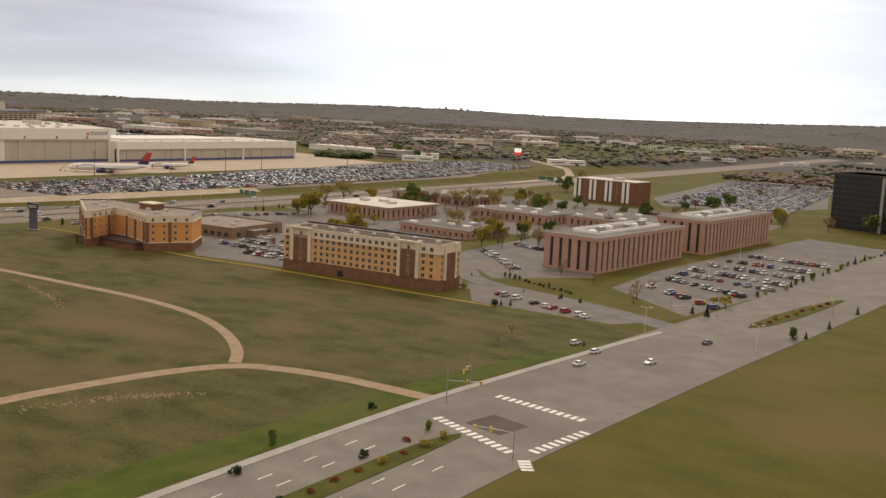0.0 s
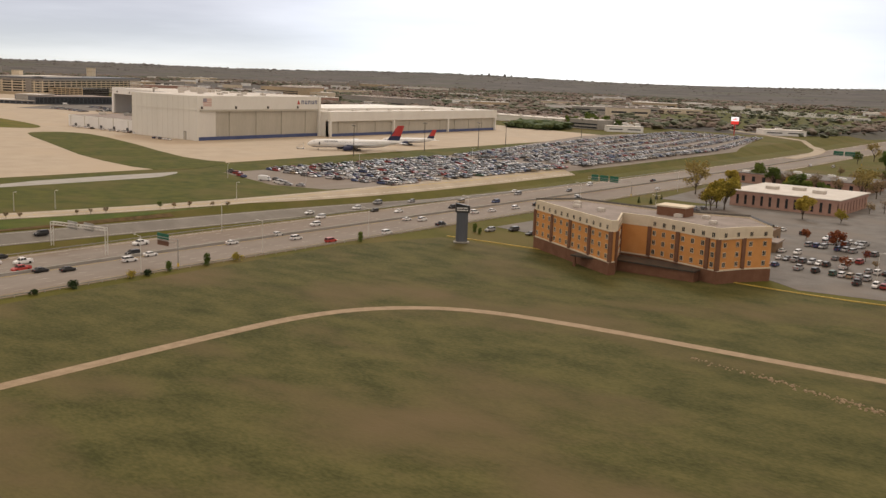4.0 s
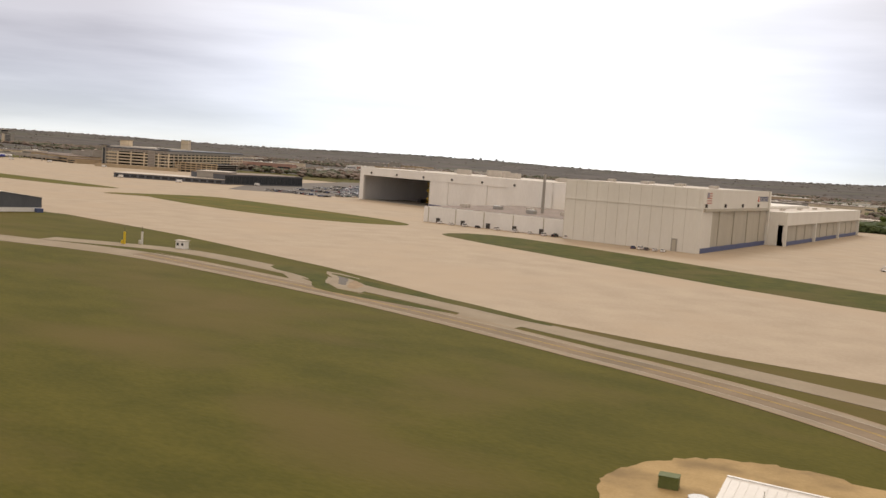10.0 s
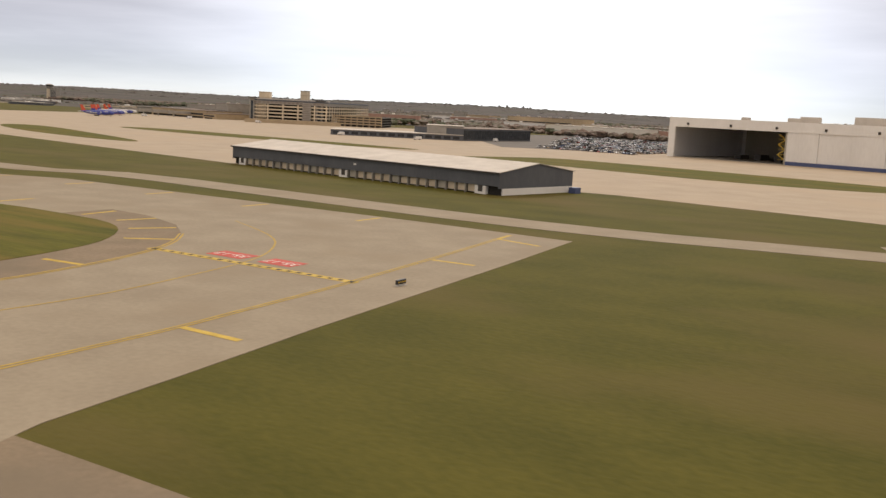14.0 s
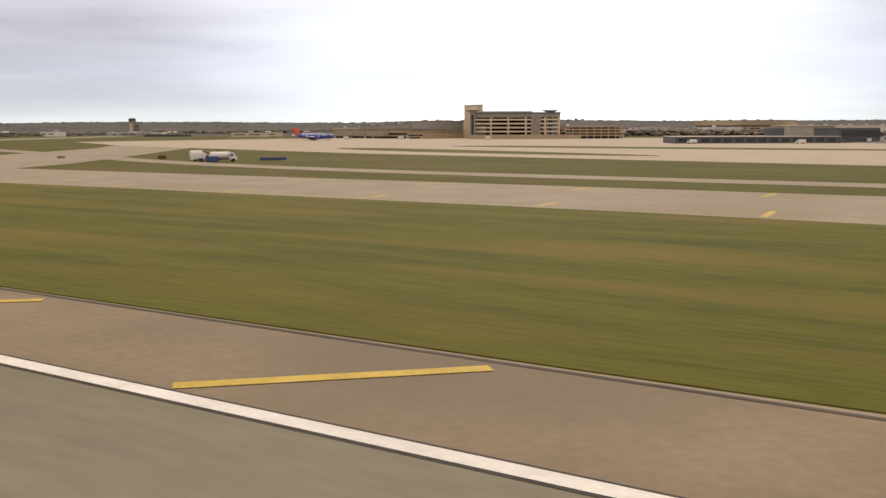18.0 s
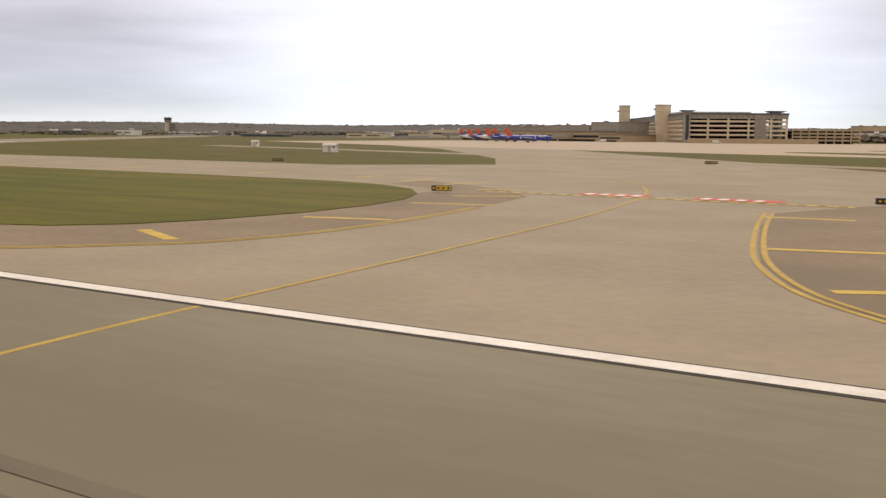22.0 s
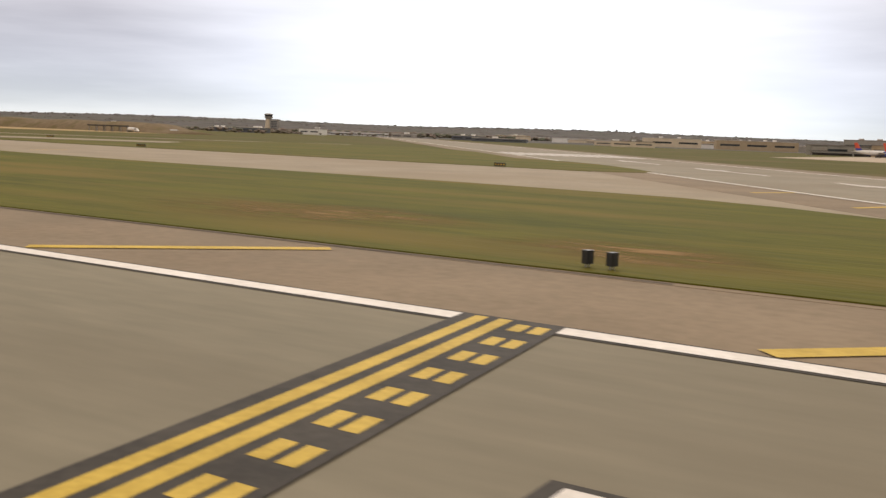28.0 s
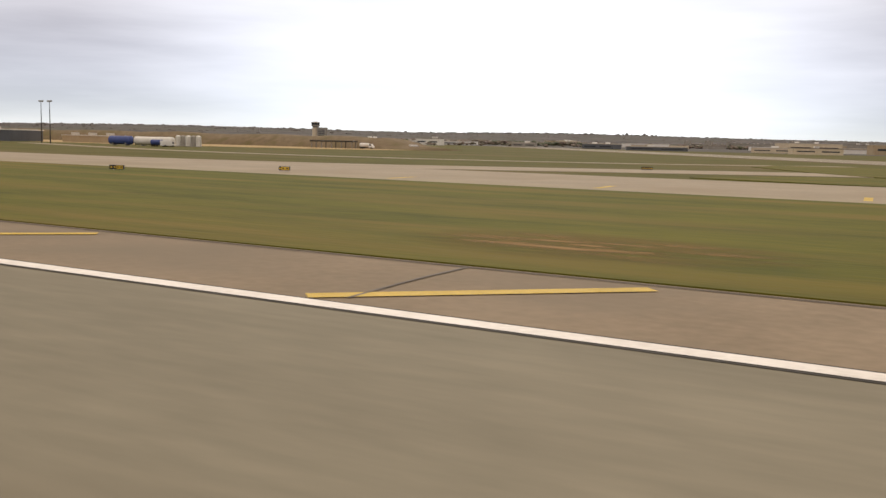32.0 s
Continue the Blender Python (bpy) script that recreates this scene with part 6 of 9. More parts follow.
def body_bm(kind):
    length, w, hood, roof, foot, top, deck = KINDS[kind]
    h, l2 = w / 2, length / 2
    bm = bmesh.new()
    section(bm, [(-l2, h * 0.86, h * 0.84, 0.42, deck - 0.08), (-l2 + 0.12, h * 0.95, h * 0.92, 0.26, deck), (-l2 + length * 0.3, h, h * 0.96, 0.2, (deck + hood) / 2 + 0.03), (l2 - length * 0.28, h, h * 0.95, 0.2, hood),
                 (l2 - 0.35, h * 0.95, h * 0.86, 0.24, hood - 0.14), (l2, h * 0.78, h * 0.72, 0.34, hood - 0.34)])
    if kind == "pickup_truck":
        box(bm, -l2 + 0.12, -l2 + length * 0.34, -h * 0.92, -h * 0.82, deck - 0.02, deck + 0.14)
        box(bm, -l2 + 0.12, -l2 + length * 0.34, h * 0.82, h * 0.92, deck - 0.02, deck + 0.14)
        box(bm, -l2 + 0.04, -l2 + 0.13, -h * 0.9, h * 0.9, deck - 0.05, deck + 0.14)
    # roof on its pillars
    fx, tx = [-l2 + length * f for f in foot], [-l2 + length * f for f in top]
    rw = h * 0.76
    section(bm, [(tx[0] - 0.05, rw * 0.95, rw * 0.8, roof - 0.11, roof - 0.02), (tx[0] + 0.25, rw, rw * 0.86, roof - 0.07, roof + 0.02), (tx[1] - 0.2, rw, rw * 0.86, roof - 0.07, roof + 0.02), (tx[1] + 0.08, rw * 0.95, rw * 0.8, roof - 0.12, roof - 0.03)])
    for s in (-1, 1):
        for f, t in ((fx[0], tx[0]), (fx[1], tx[1]), ((fx[0] + fx[1]) / 2, (tx[0] + tx[1]) / 2)):
            tube(bm, (f, s * h * 0.9, hood - 0.05), (t, s * rw * 0.97, roof - 0.05), 0.05, 4)
    return bm


def glass_bm(kind):
    length, w, hood, roof, foot, top, deck = KINDS[kind]
    h, l2 = w / 2, length / 2
    bm = bmesh.new()
    base = min(hood, deck) - 0.06
    lo = [(-l2 + length * foot[0] + 0.04, -h * 0.885), (-l2 + length * foot[1] - 0.04, -h * 0.885), (-l2 + length * foot[1] - 0.04, h * 0.885), (-l2 + length * foot[0] + 0.04, h * 0.885)]
    hi = [(-l2 + length * top[0], -h * 0.73), (-l2 + length * top[1], -h * 0.73), (-l2 + length * top[1], h * 0.73), (-l2 + length * top[0], h * 0.73)]
    a = [bm.verts.new((*p, base)) for p in lo]
    b = [bm.verts.new((*p, roof - 0.05)) for p in hi]
    for i in range(4):
        bm.faces.new((a[i - 1], a[i], b[i], b[i - 1]))
    bm.faces.new(b), bm.faces.new(a[::-1])
    return bm


def wheel_bm(r=0.33, w=0.22):
    bm = bmesh.new()
    lathe(bm, [(-w / 2, r * 0.86, 0), (-w / 2 + 0.03, r, 0), (w / 2 - 0.03, r, 0), (w / 2, r * 0.86, 0)], 14)
    bmesh.ops.rotate(bm, verts=bm.verts[:], matrix=Matrix.Rotation(radians(90), 3, "Z"))
    return bm


def make_car(kind, lamps_apart=True):
    length, w, hood, roof, foot, top, deck = KINDS[kind]
    r = 0.38 if kind == "pickup_truck" else 0.33
    car = empty(kind, 0, -900, 0, 0, KIND_LABEL[kind], "car", "cars")
    shell = body_bm(kind)
    if not lamps_apart:
        for s in (-1, 1):
            for f in box(shell, length / 2 - 0.22, length / 2 - 0.08, s * w * 0.34 - 0.17, s * w * 0.34 + 0.17, hood - 0.42, hood - 0.26):
                f.material_index = 1
            for f in box(shell, -length / 2 - 0.01, -length / 2 + 0.1, s * w * 0.36 - 0.14, s * w * 0.36 + 0.14, deck - 0.34, deck - 0.12):
                f.material_index = 2
    part("body", shell, (PAINT, LAMP_GLASS, TAIL_RED), car)
    part("cabin_glass", glass_bm(kind), CAR_GLASS, car, "dark tinted car windows")
    for x in (-length * 0.30, length * 0.31):
        for s in (-1, 1):
            wh = part("wheel", wheel_bm(r), TYRE, car)
            wh.location = (x, s * (w / 2 - 0.1), r)
    for s in (-1, 1) if lamps_apart else ():
        bm = bmesh.new()
        box(bm, length / 2 - 0.22, length / 2 - 0.08, s * w * 0.34 - 0.17, s * w * 0.34 + 0.17, hood - 0.42, hood - 0.26)
        part("headlight", bm, LAMP_GLASS, car)
        bm = bmesh.new()
        box(bm, -length / 2 - 0.01, -length / 2 + 0.1, s * w * 0.36 - 0.14, s * w * 0.36 + 0.14, deck - 0.34, deck - 0.12)
        part("tail_light", bm, TAIL_RED, car)
    return car


PROTO = {(k, apart): make_car(k, apart) for k in KINDS for apart in (True, False)}
rng = random.Random(41)
USED = set()


def put_car(kind, x, y, turn, paint=None, label="", z=None, lamps_apart=True):
    m = pose(x, y, ground_z(x) + 0.125 if z is None else z, 0, 0, turn)
    key = (kind, lamps_apart)
    if key in USED:
        car = copy_thing(PROTO[key], m)
    else:
        car = PROTO[key]
        car.matrix_basis = m
        USED.add(key)
    if paint:
        for c in car.children:
            if c.name.startswith("body"):
                c.material_slots[0].link, c.material_slots[0].material = "OBJECT", paint
    if label:
        car["label"] = label
    return car


def heading(line, y):
    """Degrees of a line where it passes y."""
    for p, q in zip(line, line[1:]):
        if p[1] <= y < q[1]:
            return math.degrees(math.atan2(q[1] - p[1], q[0] - p[0]))
    return 90.0


pick = ["sedan", "sport_utility", "sedan", "hatchback", "sport_utility", "pickup_truck", "minivan"]
DRIVING = {(498, 107): ("sport_utility", WHITE_CAR), (512, 106): ("sedan", WHITE_CAR), (503, 90): ("sport_utility", BLACK_CAR), (521, 117): ("pickup_truck", BLACK_CAR), (502, 127): ("sedan", WHITE_CAR), (512, 132): ("sedan", BLACK_CAR),
           (500, 151): ("sedan", WHITE_CAR), (493, 157): ("sedan", BLACK_CAR), (504, 158): ("pickup_truck", WHITE_CAR), (513, 152): ("pickup_truck", RED_CAR), (518, 155): ("sedan", BLACK_CAR), (522, 161): ("sedan", BLACK_CAR),
           (501, 202): ("pickup_truck", WHITE_CAR), (514, 189): ("sport_utility", BLACK_CAR), (519, 192): ("sedan", None), (522, 182): ("sport_utility", WHITE_CAR), (480, 179): ("sport_utility", BLACK_CAR), (540, 253): ("sport_utility", RED_CAR),
           (528, 248): ("sport_utility", WHITE_CAR)}
for p in ((518, 249), (520, 225), (511, 276), (499, 292), (501, 324), (542, 282), (544, 314), (526, 315), (531, 319), (509, 331), (492, 362), (488, 342), (517, 361), (508, 380), (533, 355), (535, 366), (519, 394), (537, 383), (538, 401),
          (509, 431), (502, 439), (519, 468), (512, 506), (536, 446), (540, 439), (489, 296), (491, 324), (548, 520), (528, 560), (541, 590), (552, 640), (536, 620), (560, 700), (545, 690), (575, 800), (560, 790)):
    DRIVING[p] = (rng.choice(pick), None)
for (x, y), (kind, paint) in DRIVING.items():
    turn = heading(HL, y)
    put_car(kind, x, y, turn if x > 516 + (y > 300) * 8 else turn + 180, paint)
put_car("sedan", 426, 88, 268, BLACK_CAR)
# cars that can be told apart in the car parks
SPOTS = []


def spot_row(a, b, step=2.75, angle=90, fill=0.9, nose=None):
    """Bays side by side from a to b; angle of the cars to the row."""
    a, b = Vector(a), Vector(b)
    w = b - a
    t = math.degrees(math.atan2(w.y, w.x))
    for k in range(int(w.length / step)):
        if rng.random() < fill:
            p = a + w * ((k + 0.5) * step / w.length)
            SPOTS.append((p.x + rng.uniform(-0.25, 0.25), p.y + rng.uniform(-0.2, 0.2), t + angle + (180 if rng.random() < 0.35 else 0) + rng.uniform(-2, 2)))


LOT_ROWS = []
for k in range(6):
    u = (k + 0.15) / 5.3
    top = Vector((386 + 82 * u, 352 + 12 * abs(u - 0.45)))
    mid = Vector((388 + 86 * u, 540 + 20 * u))
    far = Vector((350 + 124 * u, 820 + 10 * u))
    end = Vector((336 + 96 * u, 1070))
    for a, b in ((top, mid), (mid, far), (far, end)):
        side = Vector((2.7, 0))
        LOT_ROWS.append((a, b, side))
for a, b, side in LOT_ROWS:
    first = a.y < 500
    gap = (b - a).normalized() * (10 if first else 6)
    for s in (-1, 1):
        if a.x < 388 and first and s < 0:
            continue
        spot_row(a + side * s + gap * (1.5 if first else 1), b + side * s - gap, 2.75, 90, 0.84)
near = [s for s in SPOTS if s[1] < 405]
rest = [s for s in SPOTS if s[1] >= 405]
for x, y in ((384, 348), (387, 347), (392, 345), (398, 341), (404, 338), (422, 343), (428, 340), (431, 335), (436, 333), (440, 333), (446, 335)):
    near.append((x, y, rng.choice((20, 200, 110))))
SPOTS = []
# hotels and offices
spot_row((839, 322), (894, 304.5), 3.4, 90, 0.6)
for k, (a, b) in enumerate((((872, 390), (916, 360)), ((876, 412), (920, 392)), ((872, 432), (921, 420)), ((872, 448), (923, 438)), ((874, 470), (925, 462)), ((876, 492), (927, 486)), ((876, 520), (928, 514)))):
    spot_row(a, b, 2.8, 90, 0.72 if k else 0.35)
spot_row((604, 330), (652, 326), 2.8, 90, 0.7)
spot_row((668, 331), (736, 325), 2.8, 90, 0.75)
spot_row((668, 346), (724, 340), 2.8, 90, 0.7)
spot_row((664, 362), (700, 358), 2.8, 90, 0.5)
spot_row((600, 404), (640, 398), 2.8, 90, 0.6)
spot_row((586, 352), (608, 350), 2.8, 90, 0.55)
spot_row((668, 384), (706, 378), 2.8, 90, 0.7)
spot_row((668, 398), (690, 394), 2.8, 90, 0.6)
spot_row((700, 318), (738, 318), 2.8, 90, 0.7)
spot_row((574, 390), (600, 460), 2.8, 90, 0.55)
spot_row((640, 420), (690, 400), 2.8, 90, 0.6)
spot_row((690, 440), (730, 400), 2.8, 90, 0.5)
spot_row((770, 420), (815, 380), 2.8, 90, 0.6)
spot_row((765, 455), (815, 440), 2.8, 90, 0.6)
near += SPOTS
for x, y in ((565, 318), (571, 326), (581, 322), (902, 268), (912, 262), (915, 245), (930, 262), (934, 300)):
    near.append((x, y, rng.choice((80, 260))))
for x, y, turn in near:
    put_car(rng.choice(pick), x, y, turn, lamps_apart=False)
# cars beside the hangars
for x, y in ((184, 455), (187.5, 456), (191, 455), (195, 455.5), (199, 456), (140, 472), (132, 473), (126, 472), (117, 473), (108, 472.5), (96, 473), (84, 472), (75, 473), (66, 472.5), (58, 473)):
    put_car(rng.choice(pick), x, y, 90 + rng.uniform(-5, 5), WHITE_CAR if rng.random() < 0.5 else None)


# the crowded rows that nobody could count
def simple_car_bm(kind):
    """A car in one closed skin: paint, glass and tyres."""
    length, w, hood, roof, foot, top, deck = KINDS[kind]
    h, l2 = w / 2, length / 2
    prof = [(-l2, 0.4), (-l2, deck - 0.1), (-l2 + length * foot[0], deck), (-l2 + length * top[0], roof), (-l2 + length * top[1], roof), (-l2 + length * foot[1], hood), (l2 - 0.3, hood - 0.15), (l2, hood - 0.4), (l2, 0.35)]
    vs = [(x, s * h * (0.78 if z > hood + 0.2 else 0.97), z) for s in (-1, 1) for x, z in prof]
    n = len(prof)
    fs = [(tuple(range(n - 1, -1, -1)), 0), (tuple(range(n, 2 * n)), 0)]
    for i in range(n):
        j = (i + 1) % n
        fs.append(((i, j, n + j, n + i), 1 if i in (2, 4) else 0))
    side = [2, 3, 4, 5]
    return vs, fs, side


def car_crowd(name, spots, label):
    verts, faces, mats = [], [], []
    shapes = {k: simple_car_bm(k) for k in KINDS}
    for x, y, turn in spots:
        kind = rng.choice(pick)
        vs, fs, side = shapes[kind]
        c, s, o = math.cos(radians(turn)), math.sin(radians(turn)), len(verts)
        z0 = ground_z(x) + 0.1
        verts += [(x + c * a - s * b, y + s * a + c * b, z0 + d) for a, b, d in vs]
        for f, k in fs:
            faces.append(tuple(o + i for i in f))
            mats.append(k)
        # side glass stands a little proud of the doors
        n, o = len(vs) // 2, len(verts)
        for k, sg in ((0, -1), (n, 1)):
            q = [vs[k + i] for i in side]
            cx, cz = sum(p[0] for p in q) / 4, sum(p[2] for p in q) / 4
            verts += [(x + c * a - s * b, y + s * a + c * b, z0 + d) for a, b, d in ((cx + (p[0] - cx) * 0.86, p[1] + sg * 0.03, cz + (p[2] - cz) * 0.8) for p in q)]
            faces.append(tuple(range(len(verts) - 4, len(verts))))
            mats.append(1)
        half, rr = KINDS[kind][1] / 2, 0.34
        for fx in (-0.30, 0.31):
            for sg in (-1, 1):
                o = len(verts)
                for yy in (half * 1.0, half - 0.2):
                    for i in range(8):
                        a, b, d = KINDS[kind][0] * fx + rr * math.cos(i * math.pi / 4), sg * yy, rr + rr * math.sin(i * math.pi / 4)
                        verts.append((x + c * a - s * b, y + s * a + c * b, z0 + d))
                faces += [tuple(range(o, o + 8))] + [(o + i, o + (i + 1) % 8, o + 8 + (i + 1) % 8, o + 8 + i) for i in range(8)]
                mats += [2] * 9
    me = bpy.data.meshes.new(name)
    me.from_pydata(verts, [], faces)
    for m in (ROW_PAINT, CAR_GLASS, TYRE):
        me.materials.append(m)
    me.polygons.foreach_set("material_index", mats)
    me.update()
    return tagged(new(name, me), label, "cars", kind="stuff")


car_crowd("parked_cars", rest, "hundreds of parked cars in rows of many colours")
SPOTS = []
for k in range(8):
    u = k / 7
    a, b = Vector((735 - 50 * u, 790 + 80 * u)), Vector((800, 815)).lerp(Vector((742, 1190)), u)
    for s in (-2.7, 2.7):
        spot_row(Vector((720 + 14 * k, 800)) + Vector((s, 0)), Vector((670 + 15 * k, 1180)) + Vector((s, 0)), 2.8, 90, 0.85)
car_crowd("far_parked_cars", SPOTS, "rows of parked cars in a far car park")
SPOTS = []
for k in range(7):
    for s in (-2.7, 2.7):
        spot_row((-155 - 16 * k, 640 + 22 * k + s), (-150 - 40 * k, 1060 + s), 2.9, 90, 0.8)
        spot_row((-150 - 16 * k, 625 + 60 * k + s), (-230 - 24 * k, 640 + 60 * k + s), 2.9, 90, 0.8)
car_crowd("terminal_parked_cars", SPOTS, "rows of parked cars beside the terminal hangar")


# ---- white service vehicles and tanks on the airfield ----
TANK_WHITE = mat("white_tank_paint", (0.66, 0.64, 0.60), (0.76, 0.74, 0.70), 2, 0.2, 0.45)
BLUE_PLASTIC = mat("blue_painted_steel", (0.035, 0.060, 0.22), (0.055, 0.085, 0.28), 1.5, 0.2, 0.5)
RUST = mat("brown_tank_paint", (0.20, 0.125, 0.07), (0.29, 0.19, 0.11), 1.5, 0.2, 0.7)


def make_van(name="box_van", length=6.2, cab=1.7, h=2.75, w=2.1, label="white box van with a flat cab", paint=WHITE_CAR):
    van = empty(name, 0, -900, 0, 0, label, "van", "service vehicles")
    bm = bmesh.new()
    section(bm, [(-length / 2, w / 2, w / 2, 0.55, h), (length / 2 - cab - 0.08, w / 2, w / 2, 0.55, h)])
    part("cargo_box", bm, paint, van)
    bm = bmesh.new()
    section(bm, [(length / 2 - cab, w * 0.47, w * 0.44, 0.45, h * 0.84), (length / 2 - 0.75, w * 0.47, w * 0.42, 0.42, h * 0.82), (length / 2 - 0.3, w * 0.46, w * 0.42, 0.42, h * 0.46), (length / 2, w * 0.43, w * 0.4, 0.45, h * 0.40)])
    part("cab", bm, paint, van)
    bm = bmesh.new()
    q = [bm.verts.new(v) for v in ((length / 2 - 0.72, -w * 0.38, h * 0.79), (length / 2 - 0.72, w * 0.38, h * 0.79), (length / 2 - 0.27, w * 0.39, h * 0.475), (length / 2 - 0.27, -w * 0.39, h * 0.475))]
    bm.faces.new(q)
    box(bm, length / 2 - cab + 0.25, length / 2 - 0.75, -w * 0.475, w * 0.475, h * 0.52, h * 0.76)
    part("windscreen", bm, GLASS, van)
    for x in (-length * 0.28, length * 0.33):
        for s in (-1, 1):
            wh = part("wheel", wheel_bm(0.42, 0.28), TYRE, van)
            wh.location = (x, s * (w / 2 - 0.15), 0.42)
    bm = bmesh.new()
    box(bm, -length / 2 + 0.1, length / 2 - 0.2, -w * 0.36, w * 0.36, 0.38, 0.56)
    part("chassis", bm, DARK_STEEL, van)
    return van


van_proto = make_van()
VANS = [(-391, 610, 175), (-327, 624, 200), (-416.5, 214.5, 57), (-1303, 300, 75), (-1276, 458, 60), (-806, 772, 30), (-752, 790, 200), (-655, 800, 20), (-300, 700, 90), (70, 505, 90), (421, 336, 30)]
for i, (x, y, turn) in enumerate(VANS):
    m = pose(x, y, ground_z(x) + 0.1, 0, 0, turn)
    if i:
        copy_thing(van_proto, m)
    else:
        van_proto.matrix_basis = m


def storage_tank(x, y, length, r, turn, material, label, saddle=True):
    t = empty("storage_tank", x, y, ground_z(x) + 0.05, turn, label, "tank", "tanks")
    bm = bmesh.new()
    lift = r + 0.55
    lathe(bm, [(-length / 2 - r * 0.35, r * 0.25, lift), (-length / 2 - r * 0.24, r * 0.7, lift), (-length / 2, r, lift), (length / 2, r, lift), (length / 2 + r * 0.24, r * 0.7, lift), (length / 2 + r * 0.35, r * 0.25, lift)], 20)
    part("shell", bm, material, t, smooth=False)
    for x in (-length * 0.3, length * 0.3):
        bm = bmesh.new()
        box(bm, x - 0.15, x + 0.15, -r * 0.8, r * 0.8, 0, lift - r * 0.55)
        part("saddle", bm, GREY_CONCRETE, t)
    bm = bmesh.new()
    tube(bm, (length * 0.2, 0, lift + r * 0.9), (length * 0.2, 0, lift + r + 0.35), 0.35, 10)
    part("hatch", bm, STEEL, t)
    bm = bmesh.new()
    for s in (-0.22, 0.22):
        tube(bm, (-length / 2 - 0.5, s, 0), (-length / 2 - 0.5, s, lift + r), 0.03, 5)
    for k in range(7):
        tube(bm, (-length / 2 - 0.5, -0.22, 0.4 + 0.4 * k), (-length / 2 - 0.5, 0.22, 0.4 + 0.4 * k), 0.025, 5)
    part("ladder", bm, STEEL, t)
    return t


storage_tank(-435.6, 230.2, 3.6, 1.25, 57, TANK_WHITE, "white cylindrical fuel tank on concrete saddles")
storage_tank(-432.8, 241.4, 2.4, 0.95, 57, TANK_WHITE, "small white cylindrical fuel tank on concrete saddles")
storage_tank(-435.2, 236.8, 2.6, 1.15, 57, RUST, "brown cylindrical tank on concrete saddles")
storage_tank(-1336, 303, 11.5, 1.9, 10, BLUE_PLASTIC, "blue cylindrical tank beside a white one")
storage_tank(-1320, 308, 20, 1.85, 10, TANK_WHITE, "long white cylindrical tank on saddles")


def tank_truck(x, y, turn, material=WHITE_CAR):
    t = empty("tank_truck", x, y, ground_z(x) + 0.08, turn, "white airport fuel truck with a round tank", "truck", "service vehicles")
    bm = bmesh.new()
    lathe(bm, [(-4.2, 0.8, 1.95), (-4.0, 1.15, 1.95), (1.2, 1.15, 1.95), (1.4, 0.8, 1.95)], 16)
    part("tank", bm, material, t)
    bm = bmesh.new()
    section(bm, [(1.7, 1.15, 1.1, 0.6, 2.75), (3.2, 1.15, 1.0, 0.55, 2.7), (3.9, 1.1, 1.0, 0.55, 1.6), (4.3, 1.05, 0.95, 0.6, 1.4)])
    part("cab", bm, material, t)
    bm = bmesh.new()
    box(bm, 2.0, 3.1, -1.165, 1.165, 1.75, 2.4)
    part("cab_window", bm, GLASS, t)
    bm = bmesh.new()
    box(bm, -4.2, 4.0, -0.5, 0.5, 0.6, 0.95)
    part("chassis", bm, DARK_STEEL, t)
    for xx in (-3.2, -2.0, 3.0):
        for s in (-1, 1):
            wh = part("wheel", wheel_bm(0.5, 0.32), TYRE, t)
            wh.location = (xx, s * 0.98, 0.5)
    return t


tank_truck(-409.0, 217.0, 60)
tank_truck(-1296, 440, 10)
tank_truck(-1308, 300, 12, BLUE_PLASTIC)
for k in range(5):
    t = empty("upright_tank", -1333 + 4 * k, 335 - 0.6 * k, 0.05, 0, "pale upright cylindrical tank beside a storage yard", "tank", "upright tanks")
    bm = bmesh.new()
    lathe(bm, [(0, 1.25, 0), (4.6, 1.25, 0), (5.0, 0.9, 0), (5.2, 0.15, 0)], 14, "z")
    part("shell", bm, TANK_WHITE if k % 2 == 0 else GREY_CONCRETE, t)
    bm = bmesh.new()
    tube(bm, (1.35, 0, 0), (1.35, 0, 4.9), 0.08, 6)
    part("pipe", bm, STEEL, t)
    bm = bmesh.new()
    lathe(bm, [(-0.05, 1.6, 0), (0.18, 1.6, 0)], 14, "z")
    part("plinth", bm, GREY_CONCRETE, t)
# dark open canopy in front of the bank
t, L = site("open_canopy", (-1327, 432), (-1305, 440), "low open canopy with a dark flat roof", "canopy")
slab("roof", t, DARK_STEEL, -0.8, L + 0.8, -5, 5, 3.4, 4.3)
for k in range(5):
    for y in (-4, 4):
        slab("post", t, GREY_CONCRETE, L * k / 4 - 0.25, L * k / 4 + 0.25, y - 0.25, y + 0.25, -0.1, 3.4)


